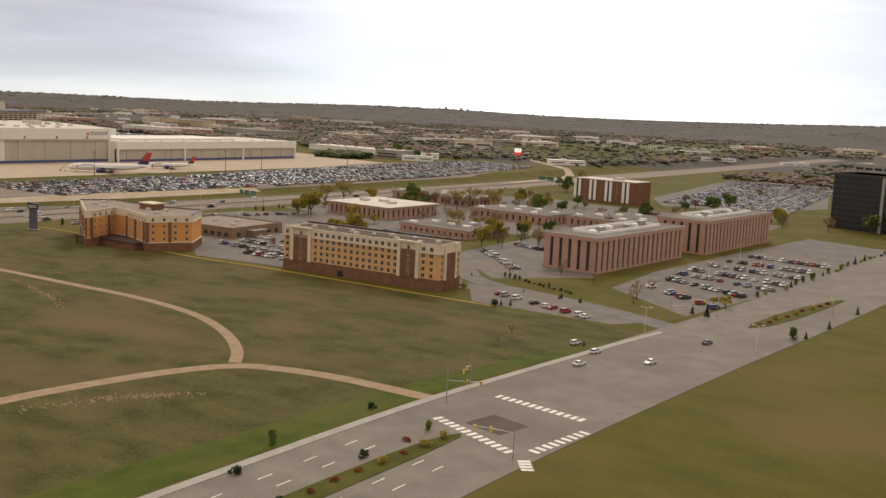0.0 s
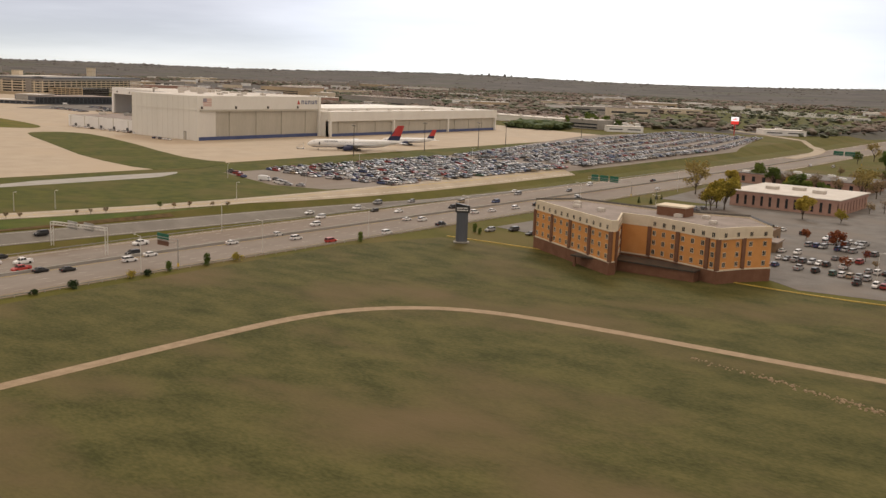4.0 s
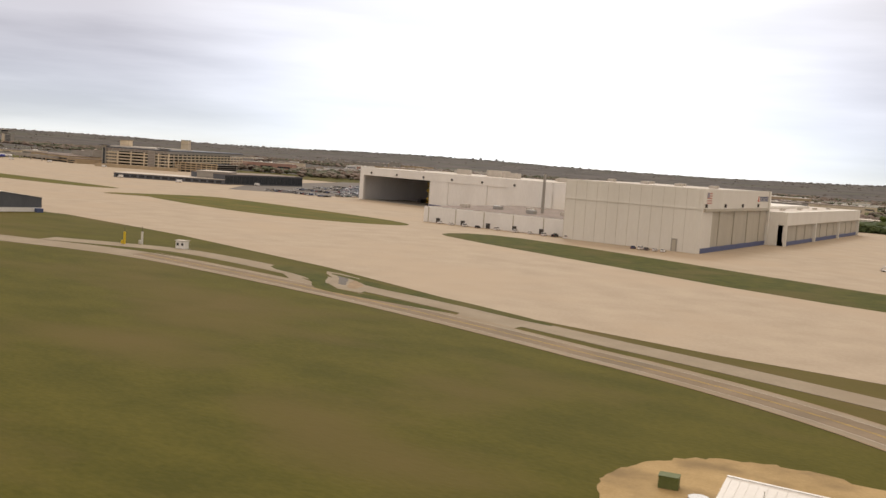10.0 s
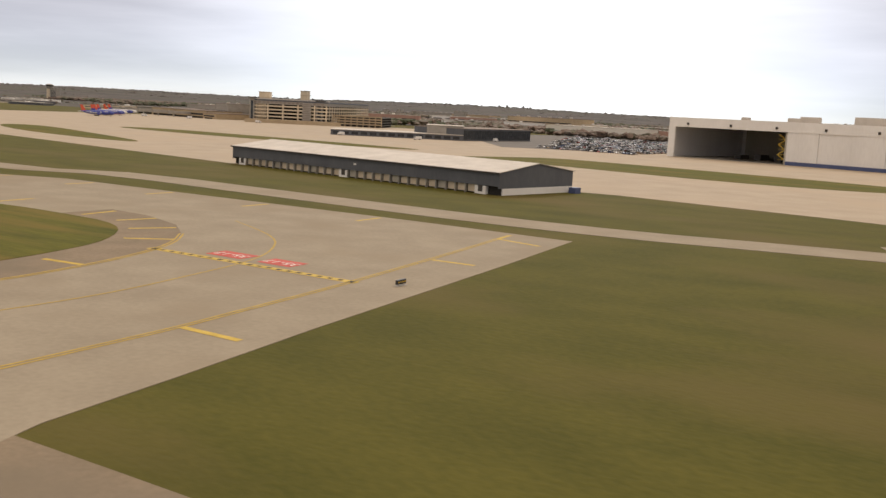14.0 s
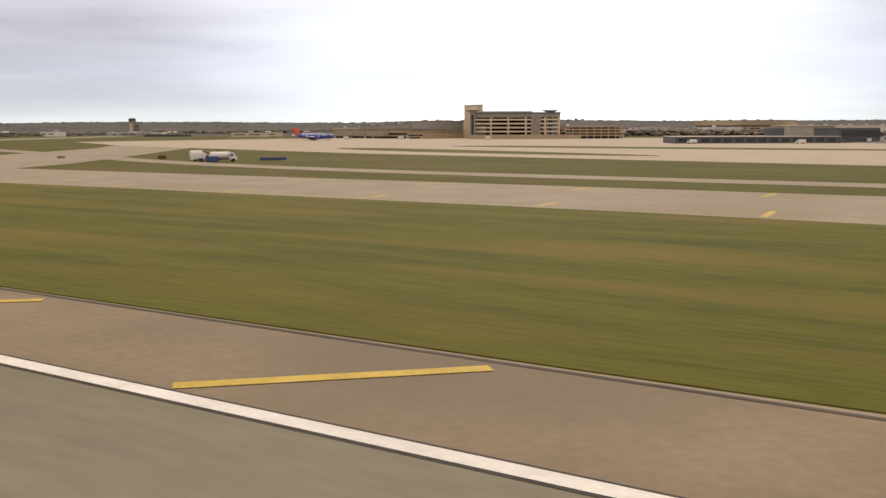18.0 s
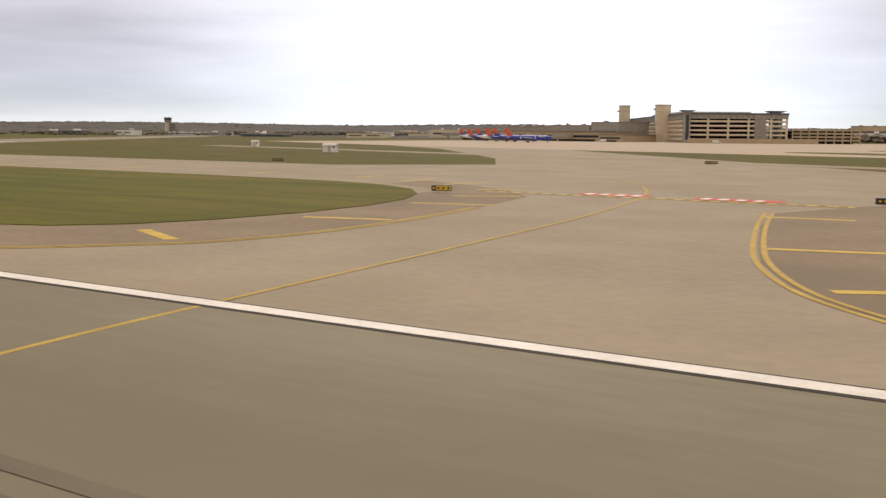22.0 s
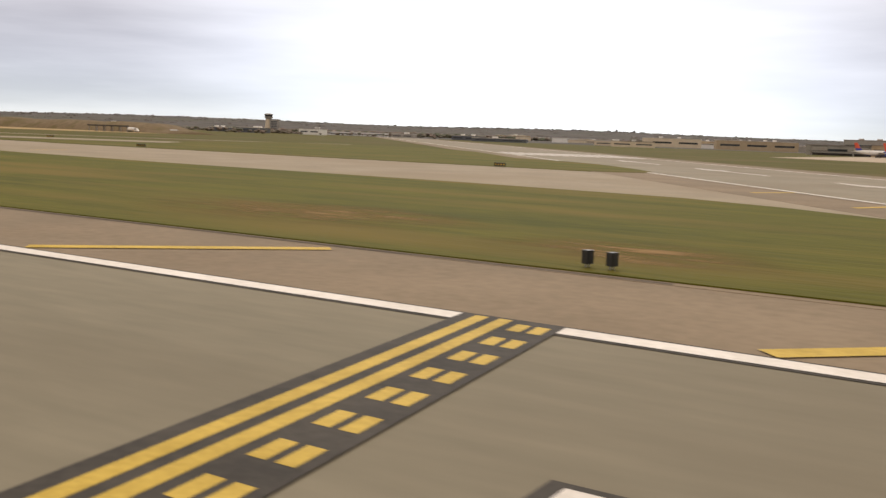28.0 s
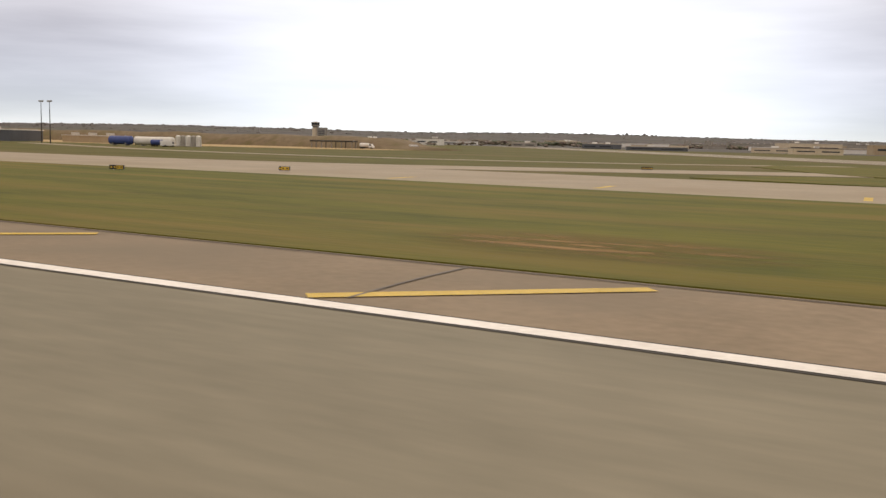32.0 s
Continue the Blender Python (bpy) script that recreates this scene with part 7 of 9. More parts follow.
def skip(x, y, turn, material, label, size=(3.2, 1.8, 1.5)):
    """An open steel container with ribs."""
    t = empty("steel_container", x, y, ground_z(x) + 0.06, turn, label, "container", "containers")
    a, b, h = size[0] / 2, size[1] / 2, size[2]
    bm = bmesh.new()
    box(bm, -a, a, -b, b, 0.12, 0.22)
    for s in (-1, 1):
        box(bm, -a, a, s * b - 0.04, s * b + 0.04, 0.22, h)
        box(bm, s * a - 0.04, s * a + 0.04, -b + 0.04, b - 0.04, 0.22, h)
    part("shell", bm, material, t)
    for s in (-1, 1):
        for k in range(5):
            bm = bmesh.new()
            xx = -a + 0.2 + (size[0] - 0.4) * k / 4
            box(bm, xx - 0.05, xx + 0.05, s * b + s * 0.04 - 0.03, s * b + s * 0.04 + 0.03, 0.2, h)
            part("rib", bm, material, t)
    bm = bmesh.new()
    for xx in (-a * 0.7, a * 0.7):
        box(bm, xx - 0.15, xx + 0.15, -b, b, 0, 0.12)
    part("skid", bm, DARK_STEEL, t)


skip(-408.8, 212.0, 53, BLUE_PLASTIC, "blue steel container beside a fuel truck", (3.8, 2.0, 1.7))
skip(-413.2, 211.4, 55, DARK_STEEL, "small dark steel container beside a white van", (1.5, 1.2, 1.1))
for k in range(5):
    skip(-406.3 + 1.0 * k, 232.0 + 1.35 * k, 53, BLUE_PLASTIC, "low blue steel container in a row", (1.9, 1.3, 0.9))
skip(-448, 226, 80, mat("rust_brown_steel", (0.12, 0.06, 0.035), (0.18, 0.095, 0.055), 1, 0.2, 0.8), "rusty brown steel container", (2.2, 1.5, 1.2))


# ---- airliners ----
HULL = mat("white_aircraft_paint", (0.70, 0.69, 0.67), (0.77, 0.76, 0.74), 8, 1.0, 0.35)
NAVY = mat("navy_aircraft_paint", (0.016, 0.020, 0.060), (0.028, 0.034, 0.085), 4, 0.5, 0.35)
FIN_RED = mat("red_aircraft_paint", (0.42, 0.035, 0.030), (0.52, 0.055, 0.045), 4, 0.5, 0.35)
FIN_ORANGE = mat("orange_red_aircraft_paint", (0.56, 0.075, 0.030), (0.66, 0.11, 0.045), 4, 0.5, 0.35)
ROYAL = mat("royal_blue_aircraft_paint", (0.035, 0.050, 0.28), (0.05, 0.07, 0.36), 4, 0.5, 0.35)
WING_GREY = mat("grey_wing_paint", (0.36, 0.36, 0.37), (0.45, 0.45, 0.46), 4, 0.5, 0.4)


def fin(bm, root, tip, thick, plane="xz", y=0.0):
    """A flat tapering surface: root and tip are (x front, x back, height or span)."""
    (a0, a1, s0), (b0, b1, s1) = root, tip
    pts = [(a0, s0, 0.15), (a0 - (a0 - a1) * 0.3, s0, 1), (a1, s0, 0.1), (b0, s1, 0.1), (b0 - (b0 - b1) * 0.3, s1, 0.5), (b1, s1, 0.06)]
    vs = []
    for sgn in (-1, 1):
        for x, s, k in pts:
            t = sgn * thick * k / 2
            vs.append(bm.verts.new((x, t + y, s) if plane == "xz" else (x, s, t + y)))
    for o in (0, 6):
        for i in range(2):
            bm.faces.new((vs[o + i], vs[o + i + 1], vs[o + i + 4], vs[o + i + 3]))
    for loop in ((0, 3), (2, 5)):
        i, j = loop
        bm.faces.new((vs[i], vs[j], vs[j + 6], vs[i + 6]))
    bm.faces.new((vs[3], vs[4], vs[5], vs[11], vs[10], vs[9]))
    bm.faces.new((vs[0], vs[1], vs[2], vs[8], vs[7], vs[6]))
    bmesh.ops.recalc_face_normals(bm, faces=bm.faces[:])


def airliner(x, y, turn, length, r, hull, belly, fin_mat, fin_low, engine_mat, label, windows=34, doors=True):
    """A twin-jet: the nose points along +x."""
    a = empty("airliner", x, y, ground_z(x) + 0.08, turn, label, "airplane", "airliners")
    lift = r + 1.7
    k = length / 54.0
    nose, tail = 0.0, -length
    bm = bmesh.new()
    lathe(bm, [(nose, 0.12, lift - 0.5 * k), (nose - 0.7 * k, 0.9 * k, lift - 0.42 * k), (nose - 2.2 * k, r * 0.72, lift - 0.2 * k), (nose - 4.5 * k, r * 0.94, lift - 0.05 * k), (nose - 7 * k, r, lift), (tail + 17 * k, r, lift), (tail + 11 * k, r * 0.86, lift + 0.3 * k),
               (tail + 5 * k, r * 0.5, lift + 0.9 * k), (tail + 1 * k, r * 0.2, lift + 1.25 * k), (tail, 0.1, lift + 1.3 * k)], 20)
    bm.normal_update()
    for f in bm.faces:
        f.material_index = 1 if f.calc_center_median().z < lift - r * 0.7 else 0
    part("fuselage", bm, [hull, belly], a, smooth=False)
    bm = bmesh.new()
    top = lift + r * 0.9
    fin(bm, (tail + 9.5 * k, tail + 2.2 * k, top - 0.5), (tail + 3.2 * k, tail - 0.6 * k, top + 8.2 * k), 0.55)
    bmesh.ops.subdivide_edges(bm, edges=bm.edges[:], cuts=2, use_grid_fill=True)
    bm.normal_update()
    for f in bm.faces:
        c = f.calc_center_median()
        f.material_index = 0 if c.z > top + 2.4 * k and c.x < tail + 5.6 * k - 0.0 * c.z else 1
    part("tail_fin", bm, [fin_mat, fin_low], a)
    for s in (-1, 1):
        bm = bmesh.new()
        fin(bm, (tail + 7 * k, tail + 1.8 * k, s * 0.6), (tail + 1.6 * k, tail - 0.6 * k, s * 9.0 * k), 0.4, "xy", lift + 0.8 * k)
        part("tailplane", bm, HULL, a)
        bm = bmesh.new()
        fin(bm, (nose - 19 * k, nose - 30 * k, s * r * 0.6), (nose - 32 * k, nose - 34.5 * k, s * 23 * k), 0.9, "xy", lift - r * 0.45)
        for v in bm.verts:
            v.co.z += abs(v.co.y) * 0.085
        part("wing", bm, WING_GREY, a)
        eng = bmesh.new()
        ez, ey, ex = lift - r * 0.45 - 1.35 * k + 0.3, s * 7.6 * k, nose - 18.5 * k
        lathe(eng, [(ex + 0.0, 1.0 * k, 0), (ex + 0.25 * k, 1.28 * k, 0), (ex - 0.6 * k, 1.42 * k, 0), (ex - 3.2 * k, 1.36 * k, 0), (ex - 4.6 * k, 0.9 * k, 0), (ex - 5.6 * k, 0.4 * k, 0)], 16)
        bmesh.ops.translate(eng, verts=eng.verts[:], vec=(0, ey, ez))
        box(eng, ex - 5.0 * k, ex - 1.5 * k, ey - 0.16, ey + 0.16, ez + 0.9 * k, ez + 1.9 * k)
        part("engine", eng, engine_mat, a)
        gear = bmesh.new()
        tube(gear, (nose - 28 * k, s * 3.6 * k, 0.5), (nose - 28 * k, s * 3.6 * k, lift - r * 0.5), 0.18, 8)
        part("main_gear", gear, STEEL, a)
        for dx in (-0.7, 0.7):
            wh = part("wheel", wheel_bm(0.55, 0.9), TYRE, a)
            wh.location = (nose - 28 * k + dx, s * 3.6 * k, 0.55)
        for i in range(windows):
            wx = nose - 7.5 * k - (length - 23 * k) * i / (windows - 1)
            wb = bmesh.new()
            zz = lift + r * 0.30
            yy = math.sqrt(max(r * r - (zz - lift) ** 2, 0.01))
            box(wb, wx - 0.13, wx + 0.13, s * yy - 0.03, s * yy + 0.02, zz - 0.18, zz + 0.18)
            part("window", wb, GLASS, a)
        for dx in (6.2, 20.0, 36.0):
            db = bmesh.new()
            zz = lift + 0.15
            box(db, nose - dx * k - 0.45, nose - dx * k + 0.45, s * r * 0.985 - 0.02, s * r * 0.985 + 0.03, zz - 0.9, zz + 0.85)
            part("door", db, GLASS if doors and dx < 7 else HULL, a)
    gear = bmesh.new()
    tube(gear, (nose - 6 * k, 0, 0.4), (nose - 6 * k, 0, lift - r * 0.8), 0.14, 8)
    part("nose_gear", gear, STEEL, a)
    wh = part("wheel", wheel_bm(0.4, 0.6), TYRE, a)
    wh.location = (nose - 6 * k, 0, 0.4)
    bm = bmesh.new()
    for s in (-1, 1):
        q = [(nose - 1.9 * k, s * 0.25), (nose - 2.6 * k, s * r * 0.42), (nose - 3.3 * k, s * r * 0.66)]
        for (ax, ay), (bx, by) in zip(q, q[1:]):
            zz = lift + r * 0.46
            vs = [bm.verts.new(v) for v in ((ax + 0.12, ay, zz - 0.2), (bx + 0.12, by + s * 0.12, zz - 0.2), (bx - 0.25, by * 0.94, zz + 0.32), (ax - 0.25, ay, zz + 0.32))]
            bm.faces.new(vs)
    part("cockpit_window", bm, GLASS, a)
    bm = bmesh.new()
    for s in (-1, 1):
        for i in range(6):
            xx = nose - 9.5 * k - 1.25 * k * i
            box(bm, xx - 0.5 * k, xx + 0.5 * k, s * r * 0.86 - 0.05, s * r * 0.86 + 0.05, lift + r * 0.5, lift + r * 0.5 + 0.55)
    return a, bm


def land(x, y, tail_x, tail_y, *rest_args, **more):
    turn = math.degrees(math.atan2(y - tail_y, x - tail_x))
    plane, marks = airliner(x, y, turn, *rest_args, **more)
    part("lettering", marks, NAVY if rest_args[2] is HULL else HULL, plane, "lettering shown as plain bars").parent = plane
    return plane


land(302, 491, 341, 547, 69, 2.85, HULL, NAVY, FIN_RED, NAVY, NAVY, "long white airliner with a red and navy tail fin")
land(297, 578, 323, 616, 44, 1.9, HULL, NAVY, FIN_RED, NAVY, NAVY, "shorter white airliner with a red and navy tail fin", windows=26)
for i, (x, y) in enumerate(((-876, 774), (-848, 742), (-826, 720), (-810, 704), (-779, 667), (-900, 800))):
    land(x + 31, y + 15, x, y, 37.5, 1.9, ROYAL if i in (0, 2, 3, 4) else HULL, FIN_ORANGE if i == 3 else ROYAL, FIN_ORANGE, FIN_ORANGE if i % 2 == 0 else ROYAL, ROYAL, "royal blue airliner with an orange-red fin at the terminal" if i in (0, 2, 3, 4) else "white airliner with an orange-red fin at the terminal", windows=14)

# stairs at the nose of the long airliner
stairs = empty("boarding_stairs", 297.5, 492.5, ground_z(297) + 0.08, 35, "dark mobile boarding stairs at the airliner door", "stairs")
bm = bmesh.new()
for s in (-0.75, 0.75):
    tube(bm, (-5.5, s, 0.7), (0, s, 4.3), 0.09, 6)
    tube(bm, (-5.5, s, 1.7), (0, s, 5.3), 0.05, 6)
part("rails", bm, STEEL, stairs)
for k in range(20):
    bm = bmesh.new()
    box(bm, -5.5 + 0.275 * k, -5.2 + 0.275 * k, -0.72, 0.72, 0.7 + 0.18 * k, 0.76 + 0.18 * k)
    part("step", bm, DARK_STEEL, stairs)
bm = bmesh.new()
box(bm, -5.0, 0.4, -0.9, 0.9, 0.45, 0.75)
tube(bm, (-0.3, 0, 0.7), (-0.3, 0, 4.2), 0.12, 6)
part("chassis", bm, WHITE_CAR, stairs)
for x in (-4.2, -0.4):
    for s in (-0.85, 0.85):
        wh = part("wheel", wheel_bm(0.35, 0.22), TYRE, stairs)
        wh.location = (x, s, 0.35)


# ---- trees and bushes ----
def leaf_mat(name, *colours):
    m = bpy.data.materials.new(name)
    m.use_nodes = True
    n, l = m.node_tree.nodes, m.node_tree.links
    p = n["Principled BSDF"]
    p.inputs["Roughness"].default_value, p.inputs["Specular IOR Level"].default_value = 0.8, 0.15
    g, info, add_up, r = n.new("ShaderNodeNewGeometry"), n.new("ShaderNodeObjectInfo"), n.new("ShaderNodeMath"), n.new("ShaderNodeValToRGB")
    add_up.operation, add_up.inputs[1].default_value = "MULTIPLY_ADD", 0.55
    half = n.new("ShaderNodeMath")
    half.operation, half.inputs[1].default_value = "MULTIPLY", 0.45
    l.new(info.outputs["Random"], half.inputs[0])
    l.new(g.outputs["Random Per Island"], add_up.inputs[0])
    l.new(half.outputs[0], add_up.inputs[2])
    for i, c in enumerate(colours):
        e = r.color_ramp.elements[i] if i < 2 else r.color_ramp.elements.new(0.5)
        e.color = (*c, 1)
    for i, e in enumerate(list(r.color_ramp.elements)):
        e.position = i / (len(colours) - 1)
    for i, c in enumerate(colours):
        r.color_ramp.elements[i].color = (*c, 1)
    l.new(add_up.outputs[0], r.inputs[0])
    l.new(r.outputs[0], p.inputs["Base Color"])
    return m


GREEN_LEAF = leaf_mat("green_leaves", (0.068, 0.106, 0.029), (0.141, 0.194, 0.043), (0.234, 0.266, 0.063))
YELLOW_LEAF = leaf_mat("yellow_green_leaves", (0.247, 0.224, 0.044), (0.397, 0.328, 0.057), (0.517, 0.397, 0.081))
RED_LEAF = leaf_mat("red_autumn_leaves", (0.179, 0.050, 0.029), (0.294, 0.095, 0.046), (0.357, 0.158, 0.063))
BROWN_LEAF = leaf_mat("brown_autumn_leaves", (0.211, 0.163, 0.094), (0.320, 0.242, 0.138), (0.421, 0.320, 0.187))
DARK_LEAF = leaf_mat("evergreen_needles", (0.021, 0.038, 0.017), (0.042, 0.067, 0.025), (0.071, 0.097, 0.034))
STRAW_LEAF = leaf_mat("thin_straw_leaves", (0.270, 0.225, 0.075), (0.383, 0.307, 0.105), (0.465, 0.360, 0.143))
BARK = mat("grey_brown_bark", (0.075, 0.058, 0.042), (0.125, 0.098, 0.072), 0.6, 0.08, 0.95, 0.02)


def leaf_clump(verts, faces, c, size, rnd):
    """A few crossed leaf-shaped facets."""
    for _ in range(3):
        u = Vector((rnd.gauss(0, 1), rnd.gauss(0, 1), rnd.gauss(0, 0.6))).normalized()
        v = u.cross(Vector((rnd.gauss(0, 1), rnd.gauss(0, 1), rnd.gauss(0, 1)))).normalized()
        o = len(verts)
        for a, b, d in ((1, 0, 0), (0.2, 0.7, 0.15), (-1, 0.1, 0), (-0.1, -0.7, 0.12)):
            verts.append(tuple(c + u * a * size + v * b * size + u.cross(v) * d * size))
        faces.append((o, o + 1, o + 2, o + 3))


def crown_mesh(name, blobs, count, size, material, seed):
    """Leaf clumps strewn through several overlapping lobes, denser at their skin."""
    rnd = random.Random(seed)
    verts, faces = [], []
    for _ in range(count):
        (bx, by, bz, br, bh) = rnd.choice(blobs)
        d = Vector((rnd.gauss(0, 1), rnd.gauss(0, 1), rnd.gauss(0, 1))).normalized() * (rnd.random() ** 0.4)
        leaf_clump(verts, faces, Vector((bx + d.x * br, by + d.y * br, bz + d.z * bh)), size * rnd.uniform(0.6, 1.4), rnd)
    me = bpy.data.meshes.new(name)
    me.from_pydata(verts, [], faces)
    me.materials.append(material)
    return me


def make_tree(height, spread, material, seed, label, count=420, size=0.32, bare=0.28, name="tree"):
    rnd = random.Random(seed)
    t = empty(name, 0, -950, 0, 0, label, "tree", "trees")
    bm = bmesh.new()
    fork = height * bare
    tube(bm, (0, 0, -0.1), (0.05, 0, fork), 0.028 * height, 8, 0.02 * height)
    tube(bm, (0.05, 0, fork), (0.0, 0.1, height * 0.85), 0.02 * height, 6, 0.005 * height)
    blobs = [(0, 0, height * 0.72, spread * 0.55, height * 0.26)]
    for k in range(7):
        a, up = k * 2.4 + rnd.random(), rnd.uniform(0.42, 0.85)
        tip = (math.cos(a) * spread * 0.62, math.sin(a) * spread * 0.62, height * up)
        tube(bm, (0, 0, fork * rnd.uniform(0.8, 1.3)), tip, 0.011 * height, 5, 0.003 * height)
        for j in range(2):
            b = a + rnd.uniform(-0.8, 0.8)
            tube(bm, tuple(0.6 * c for c in tip[:2]) + (fork + (tip[2] - fork) * 0.6,), (math.cos(b) * spread * 0.9, math.sin(b) * spread * 0.9, height * min(0.95, up + 0.1)), 0.006 * height, 4, 0.002 * height)
        blobs.append((tip[0], tip[1], tip[2], spread * rnd.uniform(0.3, 0.48), height * rnd.uniform(0.12, 0.2)))
    part("trunk", bm, BARK, t)
    crown = new("crown", crown_mesh("crown", blobs, count, size, material, seed + 1))
    crown.parent = t
    return t


def make_spruce(height, spread, seed, label):
    rnd = random.Random(seed)
    t = empty("spruce", 0, -950, 0, 0, label, "tree", "trees")
    bm = bmesh.new()
    tube(bm, (0, 0, -0.1), (0, 0, height * 0.97), 0.024 * height, 7, 0.004)
    part("trunk", bm, BARK, t)
    verts, faces = [], []
    for k in range(420):
        u = rnd.random() ** 1.4
        r = spread * (1 - u) * (0.55 + 0.45 * rnd.random()) * (0.75 + 0.25 * math.cos(u * 40))
        a = rnd.random() * 6.283
        leaf_clump(verts, faces, Vector((math.cos(a) * r, math.sin(a) * r, height * (0.08 + 0.9 * u) - 0.15 * r)), 0.3, rnd)
    me = bpy.data.meshes.new("crown")
    me.from_pydata(verts, [], faces)
    me.materials.append(DARK_LEAF)
    new("crown", me).parent = t
    return t


def make_bush(height, spread, material, seed, label, count=150):
    rnd = random.Random(seed)
    t = empty("bush", 0, -950, 0, 0, label, "bush", "bushes")
    blobs = [(rnd.uniform(-0.5, 0.5) * spread, rnd.uniform(-0.5, 0.5) * spread, height * rnd.uniform(0.35, 0.65), spread * 0.5, height * 0.42) for _ in range(5)]
    new("foliage", crown_mesh("foliage", blobs, count, 0.2, material, seed)).parent = t
    bm = bmesh.new()
    for k in range(4):
        tube(bm, (0, 0, -0.05), (rnd.uniform(-0.4, 0.4) * spread, rnd.uniform(-0.4, 0.4) * spread, height * 0.7), 0.03, 4, 0.012)
    part("stems", bm, BARK, t)
    return t


TREES = {
    "young_brown": make_tree(3.2, 1.25, BROWN_LEAF, 3, "small young street tree with brown autumn leaves", 190, 0.17),
    "young_red": make_tree(3.4, 1.3, RED_LEAF, 4, "small young street tree with red autumn leaves", 190, 0.17),
    "young_green": make_tree(3.6, 1.3, GREEN_LEAF, 5, "small young tree with dull green leaves", 200, 0.17),
    "willow": make_tree(14, 6.5, YELLOW_LEAF, 6, "large spreading tree with yellow-green leaves", 900, 0.55, 0.18),
    "maple": make_tree(8, 3.4, RED_LEAF, 7, "rounded tree with red autumn leaves", 520, 0.34, 0.2),
    "ash": make_tree(10, 4.4, GREEN_LEAF, 8, "broad tree with dull green leaves", 640, 0.42, 0.22),
    "gold": make_tree(6, 3.0, YELLOW_LEAF, 9, "small tree with golden leaves", 420, 0.3, 0.16),
    "brown": make_tree(10, 4.2, BROWN_LEAF, 10, "half-bare tree with thin brown leaves", 260, 0.36, 0.25),
    "straw": make_tree(12, 6.0, STRAW_LEAF, 17, "broad half-bare tree with thin olive-yellow leaves", 420, 0.36, 0.2),
    "bare": make_tree(10.5, 4.4, BROWN_LEAF, 11, "almost bare autumn tree with grey twigs", 150, 0.26, 0.25),
    "spruce": make_spruce(7.5, 2.4, 12, "dark green spruce tree"),
    "low_bush": make_bush(1.5, 1.5, DARK_LEAF, 13, "low dark green shrub"),
    "red_bush": make_bush(1.3, 1.6, RED_LEAF, 14, "low reddish autumn shrub"),
    "gold_bush": make_bush(2.0, 1.6, YELLOW_LEAF, 15, "yellowing shrub beside the road"),
    "tall_bush": make_bush(3.2, 1.5, GREEN_LEAF, 16, "tall dull green shrub", 260),
}
planted = set()


def plant(kind, x, y, grow=1.0):
    m = pose(x, y, ground_z(x) + 0.05, 0, 0, rng.uniform(0, 360)) @ Matrix.Diagonal((grow, grow, grow * rng.uniform(0.92, 1.08), 1))
    if kind in planted:
        return copy_thing(TREES[kind], m)
    TREES[kind].matrix_basis = m
    planted.add(kind)
    return TREES[kind]


for x, y in ((433, 70), (435, 75), (435, 92), (436, 98), (436, 104), (437, 114), (438, 120), (439, 125), (440, 137), (441, 150), (445, 158), (451, 183), (453, 187), (458, 206), (459, 211), (461, 216), (464, 238), (466, 243), (468, 249), (472, 257), (474, 263)):
    plant(rng.choice(("young_brown", "young_brown", "young_brown", "young_green")), x + 1.5, y, rng.uniform(0.75, 1.1))
plant("young_red", 436, 80)
for x, y, k, g in ((541, 195, "tall_bush", 1.3), (542, 207, "gold_bush", 1.3), (541, 181, "tall_bush", 0.8), (541, 173, "low_bush", 1.2), (541, 168, "gold_bush", 0.9), (541, 150, "low_bush", 1.2), (545, 262, "tall_bush", 0.9), (541, 138, "low_bush", 0.8),
                   (414, 133, "red_bush", 1), (414, 144, "red_bush", 1), (425, 141, "red_bush", 1), (409, 139, "red_bush", 0.8)):
    plant(k, x + 0.8, y, g)
# trees round the hotels
for x, y, k, g in ((708, 376, "willow", 1.0), (680, 381, "maple", 1.0), (659, 360, "spruce", 0.6), (664, 399, "maple", 0.6), (693, 343, "young_red", 1), (694, 365, "young_red", 1.2),
                   (700, 352, "young_brown", 1.2), (845, 333, "spruce", 0.3), (832, 391, "bare", 0.7), (760, 396, "bare", 0.9), (752, 408, "brown", 0.9), (776, 388, "bare", 0.8),
                   (562, 312, "tall_bush", 0.9), (566, 309, "tall_bush", 0.7), (597, 316, "low_bush", 1), (654, 318, "low_bush", 1.2), (657, 313, "gold_bush", 0.8)):
    plant(k, x, y, g)
# trees along the avenue
for x, y, k, g in ((912, 345, "spruce", 0.75), (918, 344, "spruce", 1.0), (917.7, 366, "gold", 0.9), (912, 368, "gold", 0.7), (957, 333, "spruce", 0.6), (959, 357, "spruce", 0.65),
                   (961, 394, "spruce", 0.7), (954, 328, "tall_bush", 1.2), (862, 332, "spruce", 0.4), (871, 331.7, "spruce", 0.35), (888, 345, "bare", 0.9), (881, 381, "bare", 0.8),
                   (884, 250, "bare", 0.55), (880, 265, "bare", 0.5), (905, 268, "spruce", 0.4)):
    plant(k, x, y, g)
